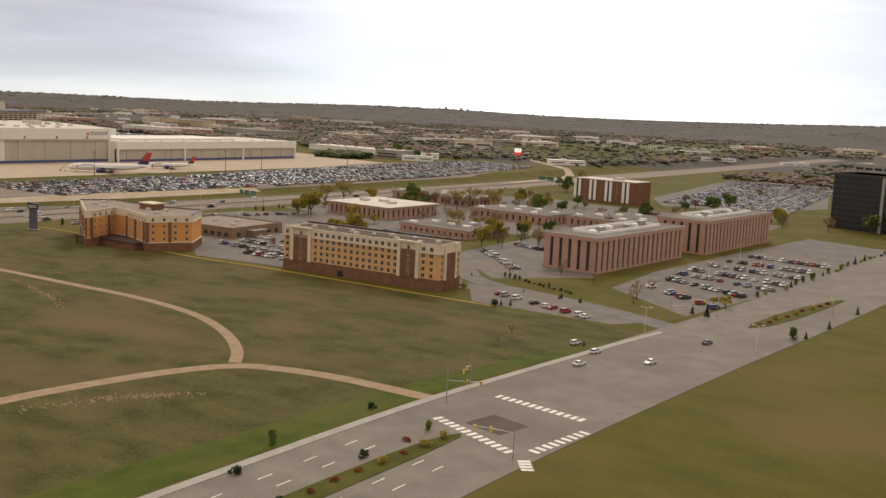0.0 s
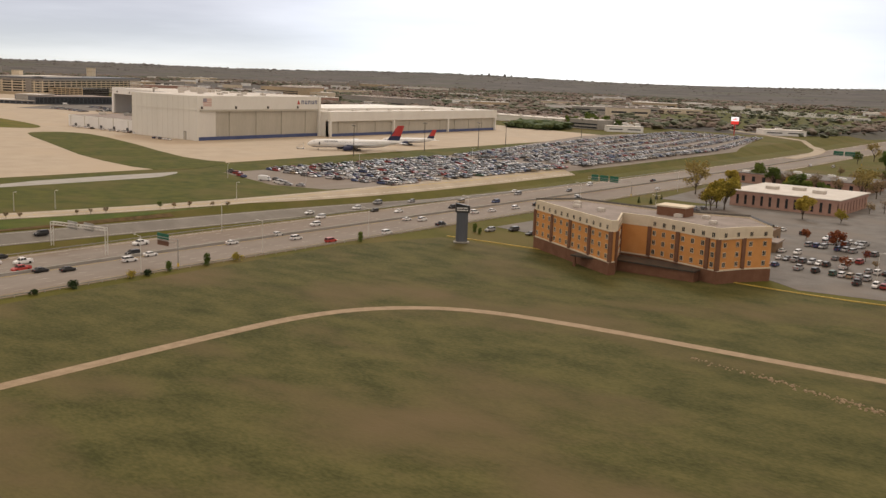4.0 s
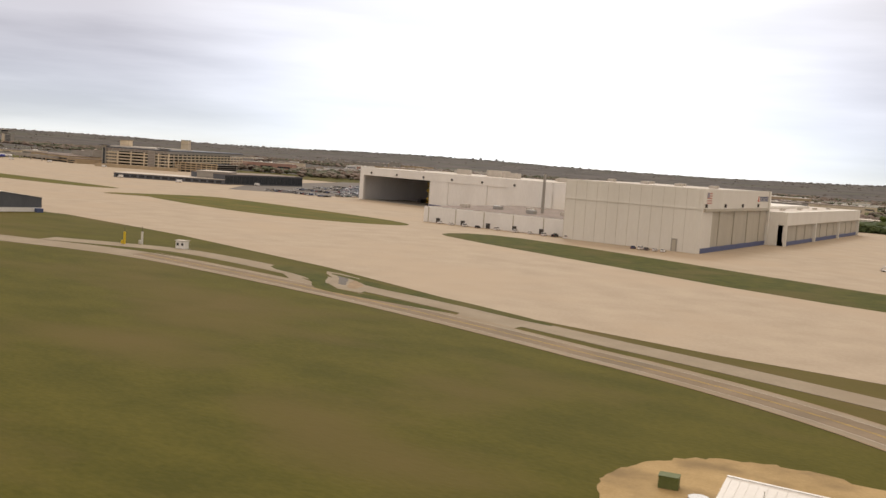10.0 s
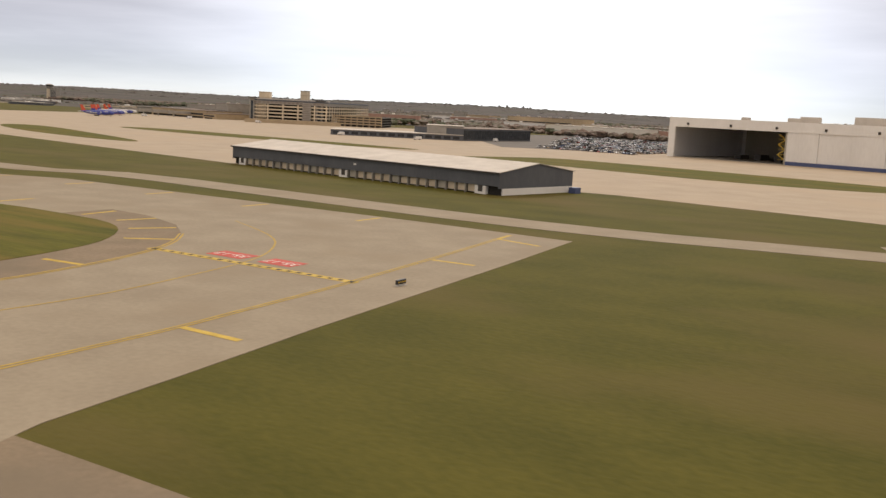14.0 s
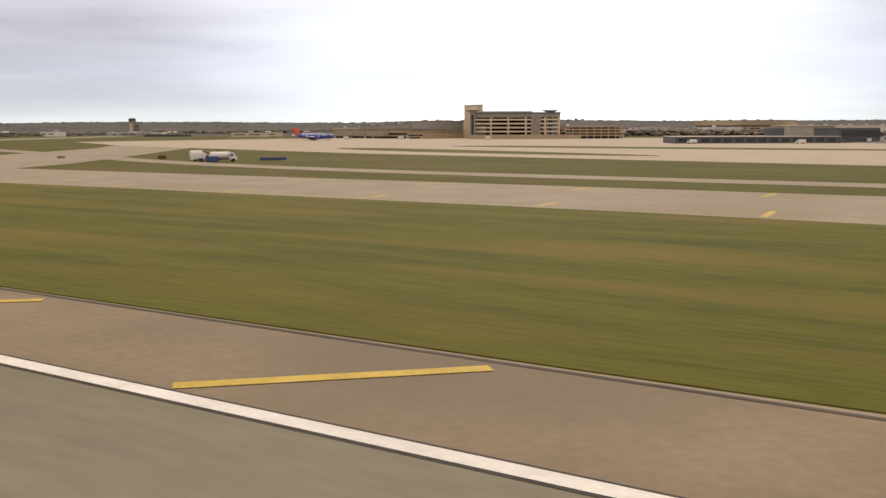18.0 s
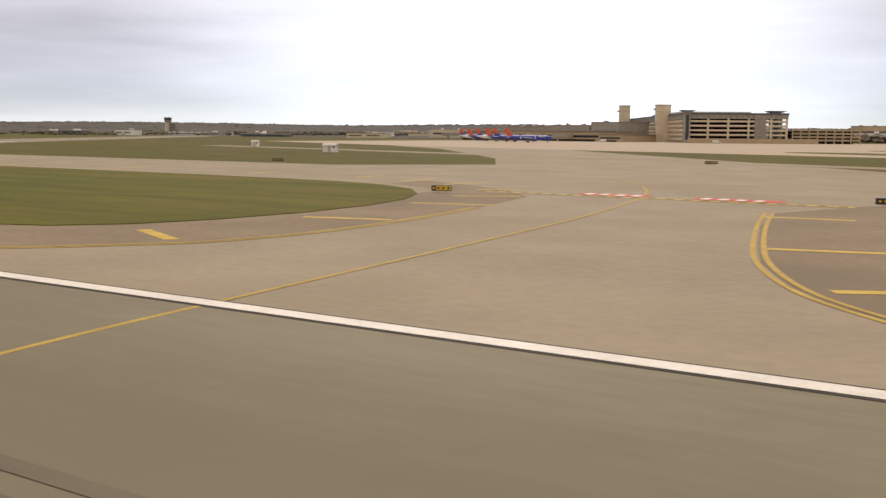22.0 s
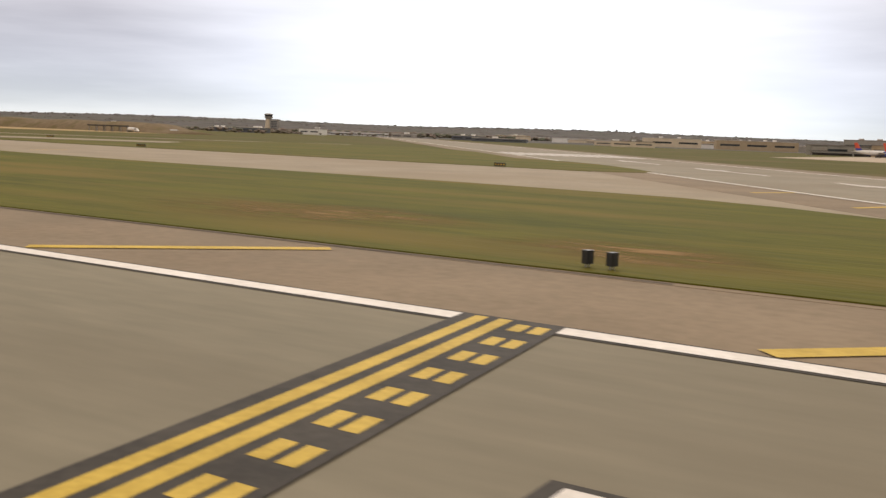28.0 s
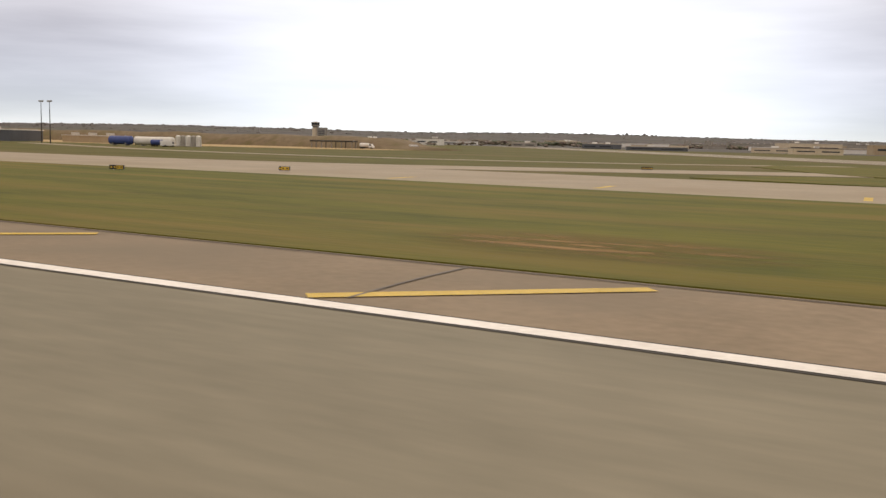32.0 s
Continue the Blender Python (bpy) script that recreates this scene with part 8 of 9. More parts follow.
# trees among the low offices
for x, y, k, g in ((645, 462, "willow", 0.85), (747, 468, "willow", 0.9), (770, 439, "bare", 1.25), (772, 456, "bare", 1.15), (644, 582, "straw", 1.2), (641, 607, "straw", 1.0), (658, 610, "straw", 1.0),
                   (717, 472, "straw", 0.9), (775, 514, "bare", 1.4), (774, 493, "bare", 1.2), (819, 365, "bare", 1.0), (835, 384, "bare", 0.75), (885, 355, "bare", 1.2), (856, 375, "bare", 0.75),
                   (587, 607, "ash", 1.2), (574, 618, "ash", 1.0), (616, 594, "brown", 1.3), (628, 590, "brown", 1.2), (571, 519, "straw", 1.0), (557, 556, "straw", 1.1), (771, 481, "maple", 0.6),
                   (757, 614, "bare", 1.3), (791, 557, "bare", 1.3), (735, 636, "brown", 1.0), (582, 910, "straw", 1.0), (579, 862, "ash", 0.8), (614, 809, "ash", 0.8), (767, 440, "bare", 1.0),
                   (733, 807, "brown", 1.1), (757, 767, "brown", 1.2), (782, 737, "ash", 1.3), (776, 794, "ash", 1.2), (753, 955, "brown", 1.2), (862, 334, "spruce", 0.55), (872, 331, "spruce", 0.5),
                   (855, 306, "spruce", 0.55), (852, 304, "spruce", 0.5), (850, 302, "low_bush", 1.2), (566, 455, "spruce", 0.75), (572, 456, "spruce", 0.8), (566, 477, "spruce", 0.7), (568, 479, "spruce", 0.6),
                   (691, 345, "young_red", 1.3), (823, 321, "gold_bush", 1.0), (808, 351, "spruce", 0.35)):
    plant(k, x, y, g)
# trees beyond the offices
for x, y, k, g in ((598, 604, "brown", 1.2), (592, 609, "brown", 1.0), (609, 823, "ash", 1.2), (648, 613, "brown", 1.2), (850, 687, "brown", 1.3),
                   (903, 713, "ash", 1.2), (878, 700, "brown", 1.3), (738, 700, "bare", 1.3), (770, 690, "brown", 1.1), (800, 700, "bare", 1.4), (820, 690, "brown", 1.2)):
    plant(k, x, y, g)
# trees behind the hangars
for x, y, k, g in ((256, 1013, "ash", 1.2), (246, 1020, "ash", 1.3), (270, 1016, "ash", 1.1), (235, 1010, "ash", 1.2), (283, 1022, "ash", 1.0), (222, 1018, "ash", 1.1),
                   (295, 1030, "brown", 1.2), (210, 1030, "brown", 1.1), (262, 1030, "ash", 1.3), (240, 1036, "ash", 1.4)):
    plant(k, x, y, g)
for k in range(22):
    u = k / 21
    plant(rng.choice(("tall_bush", "gold_bush", "low_bush", "spruce")) if k % 7 else "tall_bush", 921 + 11 * u + rng.uniform(-1.5, 1.5), 400 + 200 * u, rng.uniform(0.5, 0.9) if k % 4 else 0.7)
for k in range(9):
    plant(rng.choice(("gold_bush", "red_bush", "low_bush")), 919 + 0.35 * k + rng.uniform(-1, 1), 110 + 7 * k, 0.7)
    plant(rng.choice(("gold_bush", "red_bush")), 938 + 1.1 * k + rng.uniform(-1, 1), 342 + 8 * k, 0.8)
for k in range(14):
    plant(rng.choice(("low_bush", "tall_bush", "red_bush")), 820 + 40 * k / 13, 360 + rng.uniform(-1, 1) - 14 * k / 13, 0.6)


# young trees and bushes beside the crossing
for kind, x, y, g in (("low_bush", 916, 145, 0.9), ("red_bush", 916.5, 159, 0.8), ("tall_bush", 916, 168, 0.7), ("low_bush", 903, 121, 0.9), ("tall_bush", 896, 138, 0.9), ("low_bush", 896, 172, 0.8), ("red_bush", 920, 110, 0.8)):
    plant(kind, x, y, g)
tree_rng = random.Random(5)
for cx, cy, n, spread, kinds in ((676, 528, 7, 16, ("brown", "brown", "bare")), (711, 518, 8, 18, ("brown", "bare", "brown", "gold")), (779, 481, 6, 14, ("brown", "bare")), (615, 560, 5, 9, ("ash", "ash", "brown")), (601, 462, 4, 8, ("willow", "brown")),
                                (680, 640, 9, 26, ("brown", "brown", "bare", "ash")), (762, 640, 8, 26, ("brown", "bare", "ash")), (640, 690, 6, 20, ("ash", "brown"))):
    for k in range(n):
        plant(tree_rng.choice(kinds), cx + tree_rng.gauss(0, 0.6) * spread, cy + tree_rng.gauss(0, 0.6) * spread, tree_rng.uniform(0.7, 1.15))
for x, y, g in ((762, 431, 0.85), (700, 400, 1.0), (755, 489, 0.7)):
    plant("willow", x, y, g)
for k in range(70):
    x, y = tree_rng.uniform(570, 850), tree_rng.uniform(478, 740)
    if any(x0 - 5 < x < x1 + 5 and y0 - 5 < y < y1 + 5 for x0, x1, y0, y1 in ((598, 660, 482, 545), (668, 740, 548, 602), (738, 806, 556, 632), (686, 748, 446, 496), (555, 645, 602, 655), (645, 720, 738, 782), (812, 862, 392, 500), (825, 880, 500, 610))):
        continue
    plant(tree_rng.choice(("brown", "bare", "brown", "gold", "willow", "ash", "brown")), x, y, tree_rng.uniform(0.55, 0.95))


# ---- lamps, posts and signs beside the roads ----
WHITE_LAMP = mat("pale_lamp_paint", (0.60, 0.58, 0.54), (0.70, 0.68, 0.64), 1, 0.2, 0.5)
GREEN_SIGN = mat("green_sign_sheet", (0.012, 0.115, 0.070), (0.018, 0.145, 0.090), 2, 0.3, 0.45)
BROWN_SIGN = mat("brown_sign_sheet", (0.115, 0.050, 0.025), (0.150, 0.070, 0.035), 2, 0.3, 0.45)
SIGN_WHITE = mat("white_sign_sheet", (0.70, 0.69, 0.67), (0.78, 0.77, 0.75), 2, 0.3, 0.45)
SIGN_BLACK = mat("black_sign_sheet", (0.014, 0.014, 0.014), (0.026, 0.025, 0.024), 1, 0.2, 0.5)
SIGN_YELLOW = mat("yellow_sign_sheet", (0.60, 0.40, 0.02), (0.70, 0.48, 0.035), 1, 0.2, 0.5)
SIGN_RED = mat("red_sign_sheet", (0.42, 0.030, 0.024), (0.50, 0.045, 0.036), 1, 0.2, 0.5)
LIT_WHITE = bpy.data.materials.new("lit_white_sign")
LIT_WHITE.use_nodes = True
LIT_WHITE.node_tree.nodes["Principled BSDF"].inputs["Emission Color"].default_value = (1, 0.97, 0.94, 1)
LIT_WHITE.node_tree.nodes["Principled BSDF"].inputs["Emission Strength"].default_value = 0.9
LIT_RED = bpy.data.materials.new("lit_red_sign")
LIT_RED.use_nodes = True
LIT_RED.node_tree.nodes["Principled BSDF"].inputs["Base Color"].default_value = (0.5, 0.03, 0.02, 1)
LIT_RED.node_tree.nodes["Principled BSDF"].inputs["Emission Color"].default_value = (0.9, 0.04, 0.03, 1)
LIT_RED.node_tree.nodes["Principled BSDF"].inputs["Emission Strength"].default_value = 0.6


def street_lamp(height, arm, label, name="street_lamp"):
    t = empty(name, 0, -950, 0, 0, label, "street lamp", "street lamps")
    bm = bmesh.new()
    tube(bm, (0, 0, 0.25), (0, 0, height), 0.11, 8, 0.06)
    part("pole", bm, WHITE_LAMP, t)
    bm = bmesh.new()
    tube(bm, (0, 0, -0.3), (0, 0, 0.3), 0.28, 10)
    part("footing", bm, GREY_CONCRETE, t)
    for s in (-1, 1) if arm < 0 else (1,):
        bm = bmesh.new()
        tube(bm, (0, 0, height - 0.3), (s * abs(arm), 0, height + 0.1), 0.045, 6)
        part("arm", bm, WHITE_LAMP, t)
        bm = bmesh.new()
        section(bm, [(s * abs(arm), 0.16, 0.12, height + 0.02, height + 0.18), (s * (abs(arm) + 0.35), 0.2, 0.16, height, height + 0.2), (s * (abs(arm) + 0.8), 0.12, 0.08, height + 0.04, height + 0.15)])
        part("lamp_head", bm, WHITE_LAMP, t)
    return t


def copies(proto, places):
    for i, (x, y, turn) in enumerate(places):
        m = pose(x, y, ground_z(x) + 0.1, 0, 0, turn)
        if i:
            copy_thing(proto, m)
        else:
            proto.matrix_basis = m


copies(street_lamp(7.0, 0.7, "pale street lamp with a short arm"), [(417, 77, 0), (423, 122, 10), (424, 145, 15), (439, 194, 15), (443, 208, 15), (461, 281, 10), (401, 330, 0), (440, 345, 0)])
copies(street_lamp(11.0, 2.2, "tall grey highway lamp with a long arm"), [(538, 125, 180), (538, 174, 180), (540, 220, 180), (543, 270, 180), (546, 330, 180), (551, 420, 180), (560, 520, 180), (498, 240, 0), (486, 110, 0)])
copies(street_lamp(9.0, -1.2, "car park lamp with two heads"), [(890, 425, 0), (900, 470, 0), (880, 500, 0), (620, 340, 0), (640, 380, 0), (590, 420, 0), (705, 330, 0), (410, 420, 0), (450, 440, 0), (420, 520, 0), (455, 560, 0), (400, 620, 0), (440, 700, 0), (400, 800, 0), (950, 300, 20), (912, 300, 20)])


def light_mast(height):
    t = empty("light_mast", 0, -950, 0, 0, "tall dark apron light mast with floodlights", "light mast", "light masts")
    bm = bmesh.new()
    tube(bm, (0, 0, -0.2), (0, 0, height), 0.3, 10, 0.13)
    part("mast", bm, DARK_STEEL, t)
    bm = bmesh.new()
    tube(bm, (-1.5, 0, height - 0.4), (1.5, 0, height - 0.4), 0.08, 6)
    part("crossbar", bm, DARK_STEEL, t)
    for x in (-1.4, -0.5, 0.5, 1.4):
        bm = bmesh.new()
        section(bm, [(x - 0.3, 0.2, 0.2, height - 0.3, height + 0.3), (x + 0.3, 0.2, 0.2, height - 0.3, height + 0.3)])
        part("floodlight", bm, STEEL, t)
    return t


copies(light_mast(20), [(350, 562, 30), (352, 482, 30), (360, 617, 30), (349, 674, 30), (352, 800, 30), (-1388, 300, 0), (-1383, 301, 0)])


# sign bridge over the carriageway
def lattice(bm, a, b, size, n):
    """A box truss from a to b."""
    a, b = Vector(a), Vector(b)
    w = (b - a).normalized()
    side = Vector((-w.y, w.x, 0)) * size / 2
    up = Vector((0, 0, size / 2))
    for s in (-1, 1):
        for v in (-1, 1):
            tube(bm, a + side * s + up * v, b + side * s + up * v, 0.09, 6)
    for k in range(n):
        p, q = a.lerp(b, k / n), a.lerp(b, (k + 1) / n)
        for s in (-1, 1):
            tube(bm, p + side * s - up, q + side * s + up, 0.05, 4)
            tube(bm, p + side * s + up, p + side * s - up, 0.05, 4)
        tube(bm, p + side + up, q - side + up, 0.05, 4)


gantry = empty("sign_bridge", 0, 0, 0, 0, "grey steel truss sign bridge over the highway", "sign bridge")
G0, G1 = Vector((487, 178.5, -7)), Vector((508.5, 183.5, -7))
for p in (G0, G1):
    bm = bmesh.new()
    for s in (-0.45, 0.45):
        tube(bm, p + Vector((0, s, 0)), p + Vector((0, s, 8.6)), 0.13, 8)
    for k in range(6):
        tube(bm, p + Vector((0, -0.45, 1.0 + 1.25 * k)), p + Vector((0, 0.45, 2.2 + 1.25 * k)), 0.05, 4)
    part("post", bm, WHITE_LAMP, gantry)
bm = bmesh.new()
lattice(bm, G0 + Vector((0, 0, 8.3)), G1 + Vector((0, 0, 8.3)), 0.9, 14)
part("truss", bm, WHITE_LAMP, gantry)
for k in range(2):
    bm = bmesh.new()
    c = G0.lerp(G1, 0.35 + 0.3 * k) + Vector((0, 0.75, 8.2))
    box(bm, c.x - 2.6, c.x + 2.6, c.y - 0.06, c.y + 0.06, c.z - 1.3, c.z + 1.2)
    part("sign_panel", bm, STEEL, gantry, "back of a grey sign panel")


def word_bars(bm, x0, x1, z0, z1, y, rows, rnd):
    """Rows of plain bars in place of words."""
    h = (z1 - z0) / rows
    for r in range(rows):
        x = x0
        while x < x1 - 0.3:
            w = min(rnd.uniform(0.5, 1.4), x1 - x)
            box(bm, x, x + w * 0.86, y - 0.02, y + 0.02, z0 + h * r + h * 0.28, z0 + h * r + h * 0.74)
            x += w


def road_sign(x, y, turn, reach, panels, label, post_h=8.5, panel_x=None):
    """An overhead sign on an arm."""
    t = empty("overhead_sign", x, y, ground_z(x) + 0.05, turn, label, "road sign", "road signs")
    bm = bmesh.new()
    tube(bm, (0, 0, 0), (0, 0, post_h), 0.2, 8, 0.14)
    part("post", bm, STEEL, t)
    bm = bmesh.new()
    tube(bm, (0, 0, 0.05), (0, 0, 1.3), 0.26, 8)
    part("post_sleeve", bm, SIGN_YELLOW, t)
    bm = bmesh.new()
    for z in (post_h - 0.2, post_h - 1.2):
        tube(bm, (0, 0, z), (reach, 0, z), 0.1, 6)
    part("arm", bm, STEEL, t)
    rnd = random.Random(int(x + y))
    for x0, x1, z0, z1, m in panels:
        bm = bmesh.new()
        box(bm, x0, x1, -0.28, -0.18, z0, z1)
        panel = part("sign_panel", bm, m, t)
        bm = bmesh.new()
        word_bars(bm, x0 + 0.3, x1 - 0.3, z0 + 0.1, z1 - 0.1, -0.3, max(1, int((z1 - z0) / 0.75)), rnd)
        part("lettering", bm, SIGN_WHITE, panel)
    return t


road_sign(538.5, 187, 180, 9.5, [(4.5, 9.8, 7.6, 9.4, GREEN_SIGN), (4.5, 9.8, 5.7, 7.5, BROWN_SIGN)], "green and brown overhead road sign on a steel arm")
road_sign(552, 476, 180, 26, [(8, 13, 6.6, 9.8, GREEN_SIGN), (14, 19, 6.6, 9.8, GREEN_SIGN), (20, 24, 6.6, 9.8, GREEN_SIGN)], "row of green overhead road signs on a steel arm")
road_sign(585, 850, 180, 26, [(6, 14, 6.6, 10.2, GREEN_SIGN), (15, 23, 6.6, 10.2, GREEN_SIGN)], "far green overhead road signs on a steel arm")

# barriers on the highway


def rail_line(name, shift, h, w, material, label, y0, y1):
    pts = [p for p in smooth_line(beside(HL, shift), 1) if y0 <= p[1] <= y1]
    t = empty(name, 0, 0, 0, 0, label, "barrier", kind="structure")
    bm = bmesh.new()
    for (ax, ay), (bx, by) in zip(pts, pts[1:]):
        d = Vector((bx - ax, by - ay)).normalized()
        s = Vector((-d.y, d.x)) * w / 2
        prism(bm, [(ax + s.x, ay + s.y), (ax - s.x, ay - s.y), (bx - s.x, by - s.y), (bx + s.x, by + s.y)], -6.9 + (0 if w > 0.3 else 0.45), -6.9 + h)
    part("rail" if w < 0.3 else "barrier_wall", bm, material, t)
    if w < 0.3:
        run = 0.0
        for (ax, ay), (bx, by) in zip(pts, pts[1:]):
            n = max(1, int(Vector((bx - ax, by - ay)).length / 4))
            for k in range(n):
                if ay > 420:
                    break
                bm = bmesh.new()
                x, y = ax + (bx - ax) * k / n, ay + (by - ay) * k / n
                box(bm, x - 0.08, x + 0.08, y - 0.08, y + 0.08, -7, -6.9 + h)
                part("post", bm, STEEL, t)


rail_line("median_barrier", 0.0, 0.85, 0.55, GREY_CONCRETE, "weathered concrete median barrier", -100, 1000)
rail_line("guard_rail", 24.6, 0.75, 0.12, STEEL, "galvanised steel guard rail beside the highway", 60, 700)
rail_line("guard_rail", -24.6, 0.75, 0.12, STEEL, "galvanised steel guard rail beside the highway", 60, 700)

# hotel pylon sign
pylon = empty("pylon_sign", 572, 288, -7, 38, "tall slate-grey pylon sign of a hotel", "sign")
bm = bmesh.new()
prism(bm, rounded([(-2.1, -0.7), (2.1, -0.7), (2.1, 0.7), (-2.1, 0.7)], 1), 0, 13.2)
part("shaft", bm, SLATE_METAL, pylon)
bm = bmesh.new()
prism(bm, [(-2.6, -0.85), (2.6, -0.85), (2.6, 0.85), (-2.6, 0.85)], 11.2, [14.6, 13.6, 13.6, 14.6])
part("head", bm, SIGN_BLACK, pylon)
bm = bmesh.new()
word_bars(bm, -2.1, 2.1, 11.6, 13.2, -0.87, 2, random.Random(5))
part("lettering", bm, SIGN_WHITE, pylon)
bm = bmesh.new()
box(bm, -2.8, 2.8, -1.3, 1.3, -0.2, 0.5)
part("plinth", bm, GREY_CONCRETE, pylon)

# lit square sign on a pole
lit = empty("pole_sign", 392, 1096, -1.6, 35, "lit square red and white sign on a tall pole", "sign")
bm = bmesh.new()
tube(bm, (0, 0, 0), (0, 0, 13), 0.6, 10)
part("pole", bm, SIGN_RED, lit)
bm = bmesh.new()
box(bm, -4.2, 4.2, -0.6, 0.6, 16.0, 20.6)
part("upper_panel", bm, LIT_WHITE, lit, "glowing white sign face")
bm = bmesh.new()
box(bm, -4.2, 4.2, -0.6, 0.6, 12.4, 15.9)
part("lower_panel", bm, LIT_RED, lit, "glowing red sign face")
bm = bmesh.new()
box(bm, -2.6, 2.6, -0.68, -0.62, 17.2, 18.0)
box(bm, -1.0, 2.0, -0.68, -0.62, 18.4, 19.2)
part("emblem_bars", bm, LIT_RED, lit)

# traffic signals at the avenue
for x, y, turn in ((907, 188, 20), (903, 205, 290), (940, 165, 200), (922, 344, 200), (955, 379, 110), (911, 325, 20)):
    t = empty("traffic_signal", x, y, -6.9, turn, "traffic signal on a grey pole with a long arm", "traffic light", "traffic signals")
    bm = bmesh.new()
    tube(bm, (0, 0, 0), (0, 0, 8.5), 0.15, 8, 0.1)
    part("pole", bm, STEEL, t)
    bm = bmesh.new()
    tube(bm, (0, 0, 5.8), (9, 0, 6.3), 0.09, 6)
    part("arm", bm, STEEL, t)
    for xx in (5.0, 8.6):
        bm = bmesh.new()
        box(bm, xx - 0.22, xx + 0.22, -0.2, 0.2, 5.4, 6.5)
        head = part("signal_head", bm, SIGN_YELLOW, t)
        bm = bmesh.new()
        for k in range(3):
            tube(bm, (xx, -0.2, 5.6 + 0.34 * k), (xx, -0.26, 5.6 + 0.34 * k), 0.12, 8)
        part("lens", bm, SIGN_BLACK, head)

# utility boxes beside the frontage road
CABINET = mat("green_cabinet_paint", (0.085, 0.105, 0.070), (0.115, 0.140, 0.095), 0.8, 0.1, 0.6)
for i, (x, y) in enumerate(((418, 180), (421, 181), (422, 189), (427, 188), (428, 191), (412, 176))):
    t = empty("utility_box", x, y, ground_z(x), 15, "pale green metal utility box on a concrete pad", "utility box", "utility boxes")
    bm = bmesh.new()
    prism(bm, [(-0.9, -0.6), (0.9, -0.6), (0.9, 0.6), (-0.9, 0.6)], 0.18, [1.25, 1.25, 1.4, 1.4])
    part("body", bm, CABINET if i % 2 else WHITE_LAMP, t)
    bm = bmesh.new()
    box(bm, -1.2, 1.2, -0.9, 0.9, -0.1, 0.18)
    part("pad", bm, GREY_CONCRETE, t)
    bm = bmesh.new()
    box(bm, -0.02, 0.02, -0.64, -0.6, 0.25, 1.15)
    part("door_seam", bm, DARK, t)


# ---- airfield signs, huts and posts ----
def airfield_sign(x, y, turn, length, faces, label, h=0.82):
    """A low guidance sign; faces are coloured fields from end to end, (share, material, lettering material)."""
    length *= 0.8
    t = empty("airfield_sign", x, y, ground_z(x) + 0.06, turn, label, "airfield sign", "airfield signs")
    bm = bmesh.new()
    box(bm, -length / 2, length / 2, -0.16, 0.16, 0.22, h)
    part("casing", bm, SIGN_BLACK, t)
    at, rnd = -length / 2 + 0.05, random.Random(int(x * 7 + y))
    for share_of, m, ink in faces:
        w = (length - 0.1) * share_of
        for s in (-1, 1):
            bm = bmesh.new()
            box(bm, at + 0.02, at + w - 0.02, s * 0.165 - 0.012, s * 0.165 + 0.012, 0.30, h - 0.07)
            panel = part("face", bm, m, t)
            bm = bmesh.new()
            n = max(1, int(w / 0.45))
            for k in range(n):
                c = at + w * (k + 0.5) / n
                box(bm, c - 0.13, c + 0.13, s * 0.182 - 0.006, s * 0.182 + 0.006, 0.42, h - 0.2)
            part("lettering", bm, ink, panel)
        at += w
    n = max(2, int(length / 0.9))
    for k in range(n):
        bm = bmesh.new()
        c = -length / 2 + length * (k + 0.5) / n
        tube(bm, (c, 0, -0.05), (c, 0, 0.24), 0.04, 6)
        part("leg", bm, STEEL, t)
    bm = bmesh.new()
    box(bm, -length / 2 - 0.15, length / 2 + 0.15, -0.4, 0.4, -0.15, 0.03)
    part("pad", bm, GREY_CONCRETE, t)


BY, YB, RW_ = (SIGN_BLACK, SIGN_YELLOW), (SIGN_YELLOW, SIGN_BLACK), (SIGN_RED, SIGN_WHITE)
DARK_SIGN = "low black airfield sign with yellow lettering"
YEL_SIGN = "low yellow airfield sign with black lettering"
RED_SIGN = "low red airfield sign with white lettering"
for x, y, turn, length, faces, label in (
        (15.8, 104, 90, 2.6, [(1, *BY)], DARK_SIGN), (-123, 107, 60, 3.0, [(1, *BY)], DARK_SIGN), (-491.2, 36.2, 60, 2.2, [(0.55, *YB), (0.45, *BY)], DARK_SIGN), (-573.4, 36.6, 40, 1.9, [(1, *RW_)], RED_SIGN), (-634, 112, 20, 3.0, [(0.6, *BY), (0.4, *YB)], DARK_SIGN),
        (-434.6, 95.8, 30, 2.8, [(1, *BY)], DARK_SIGN), (-486, 213, 20, 3.6, [(1, *BY)], DARK_SIGN), (-395.8, 116.5, 90, 1.4, [(0.3, *BY), (0.7, *YB)], YEL_SIGN), (-479, 87.2, 30, 2.8, [(0.2, *BY), (0.8, *YB)], YEL_SIGN), (-564.3, 156.5, 20, 2.8, [(1, *BY)], DARK_SIGN),
        (-781.5, 64.3, 40, 2.2, [(0.5, *BY), (0.5, *YB)], DARK_SIGN), (-957, 154, 20, 2.8, [(1, *BY)], DARK_SIGN), (-952, 113, 20, 2.2, [(1, *BY)], DARK_SIGN), (-1096, 95, 20, 2.8, [(0.5, *BY), (0.5, *YB)], DARK_SIGN), (-1082, 116, 20, 2.2, [(0.2, *BY), (0.8, *YB)], YEL_SIGN),
        (-1051, 198, 20, 3.0, [(1, *BY)], DARK_SIGN), (-860, 152, 20, 2.6, [(1, *BY)], DARK_SIGN)):
    airfield_sign(x, y, turn, length, faces, label)
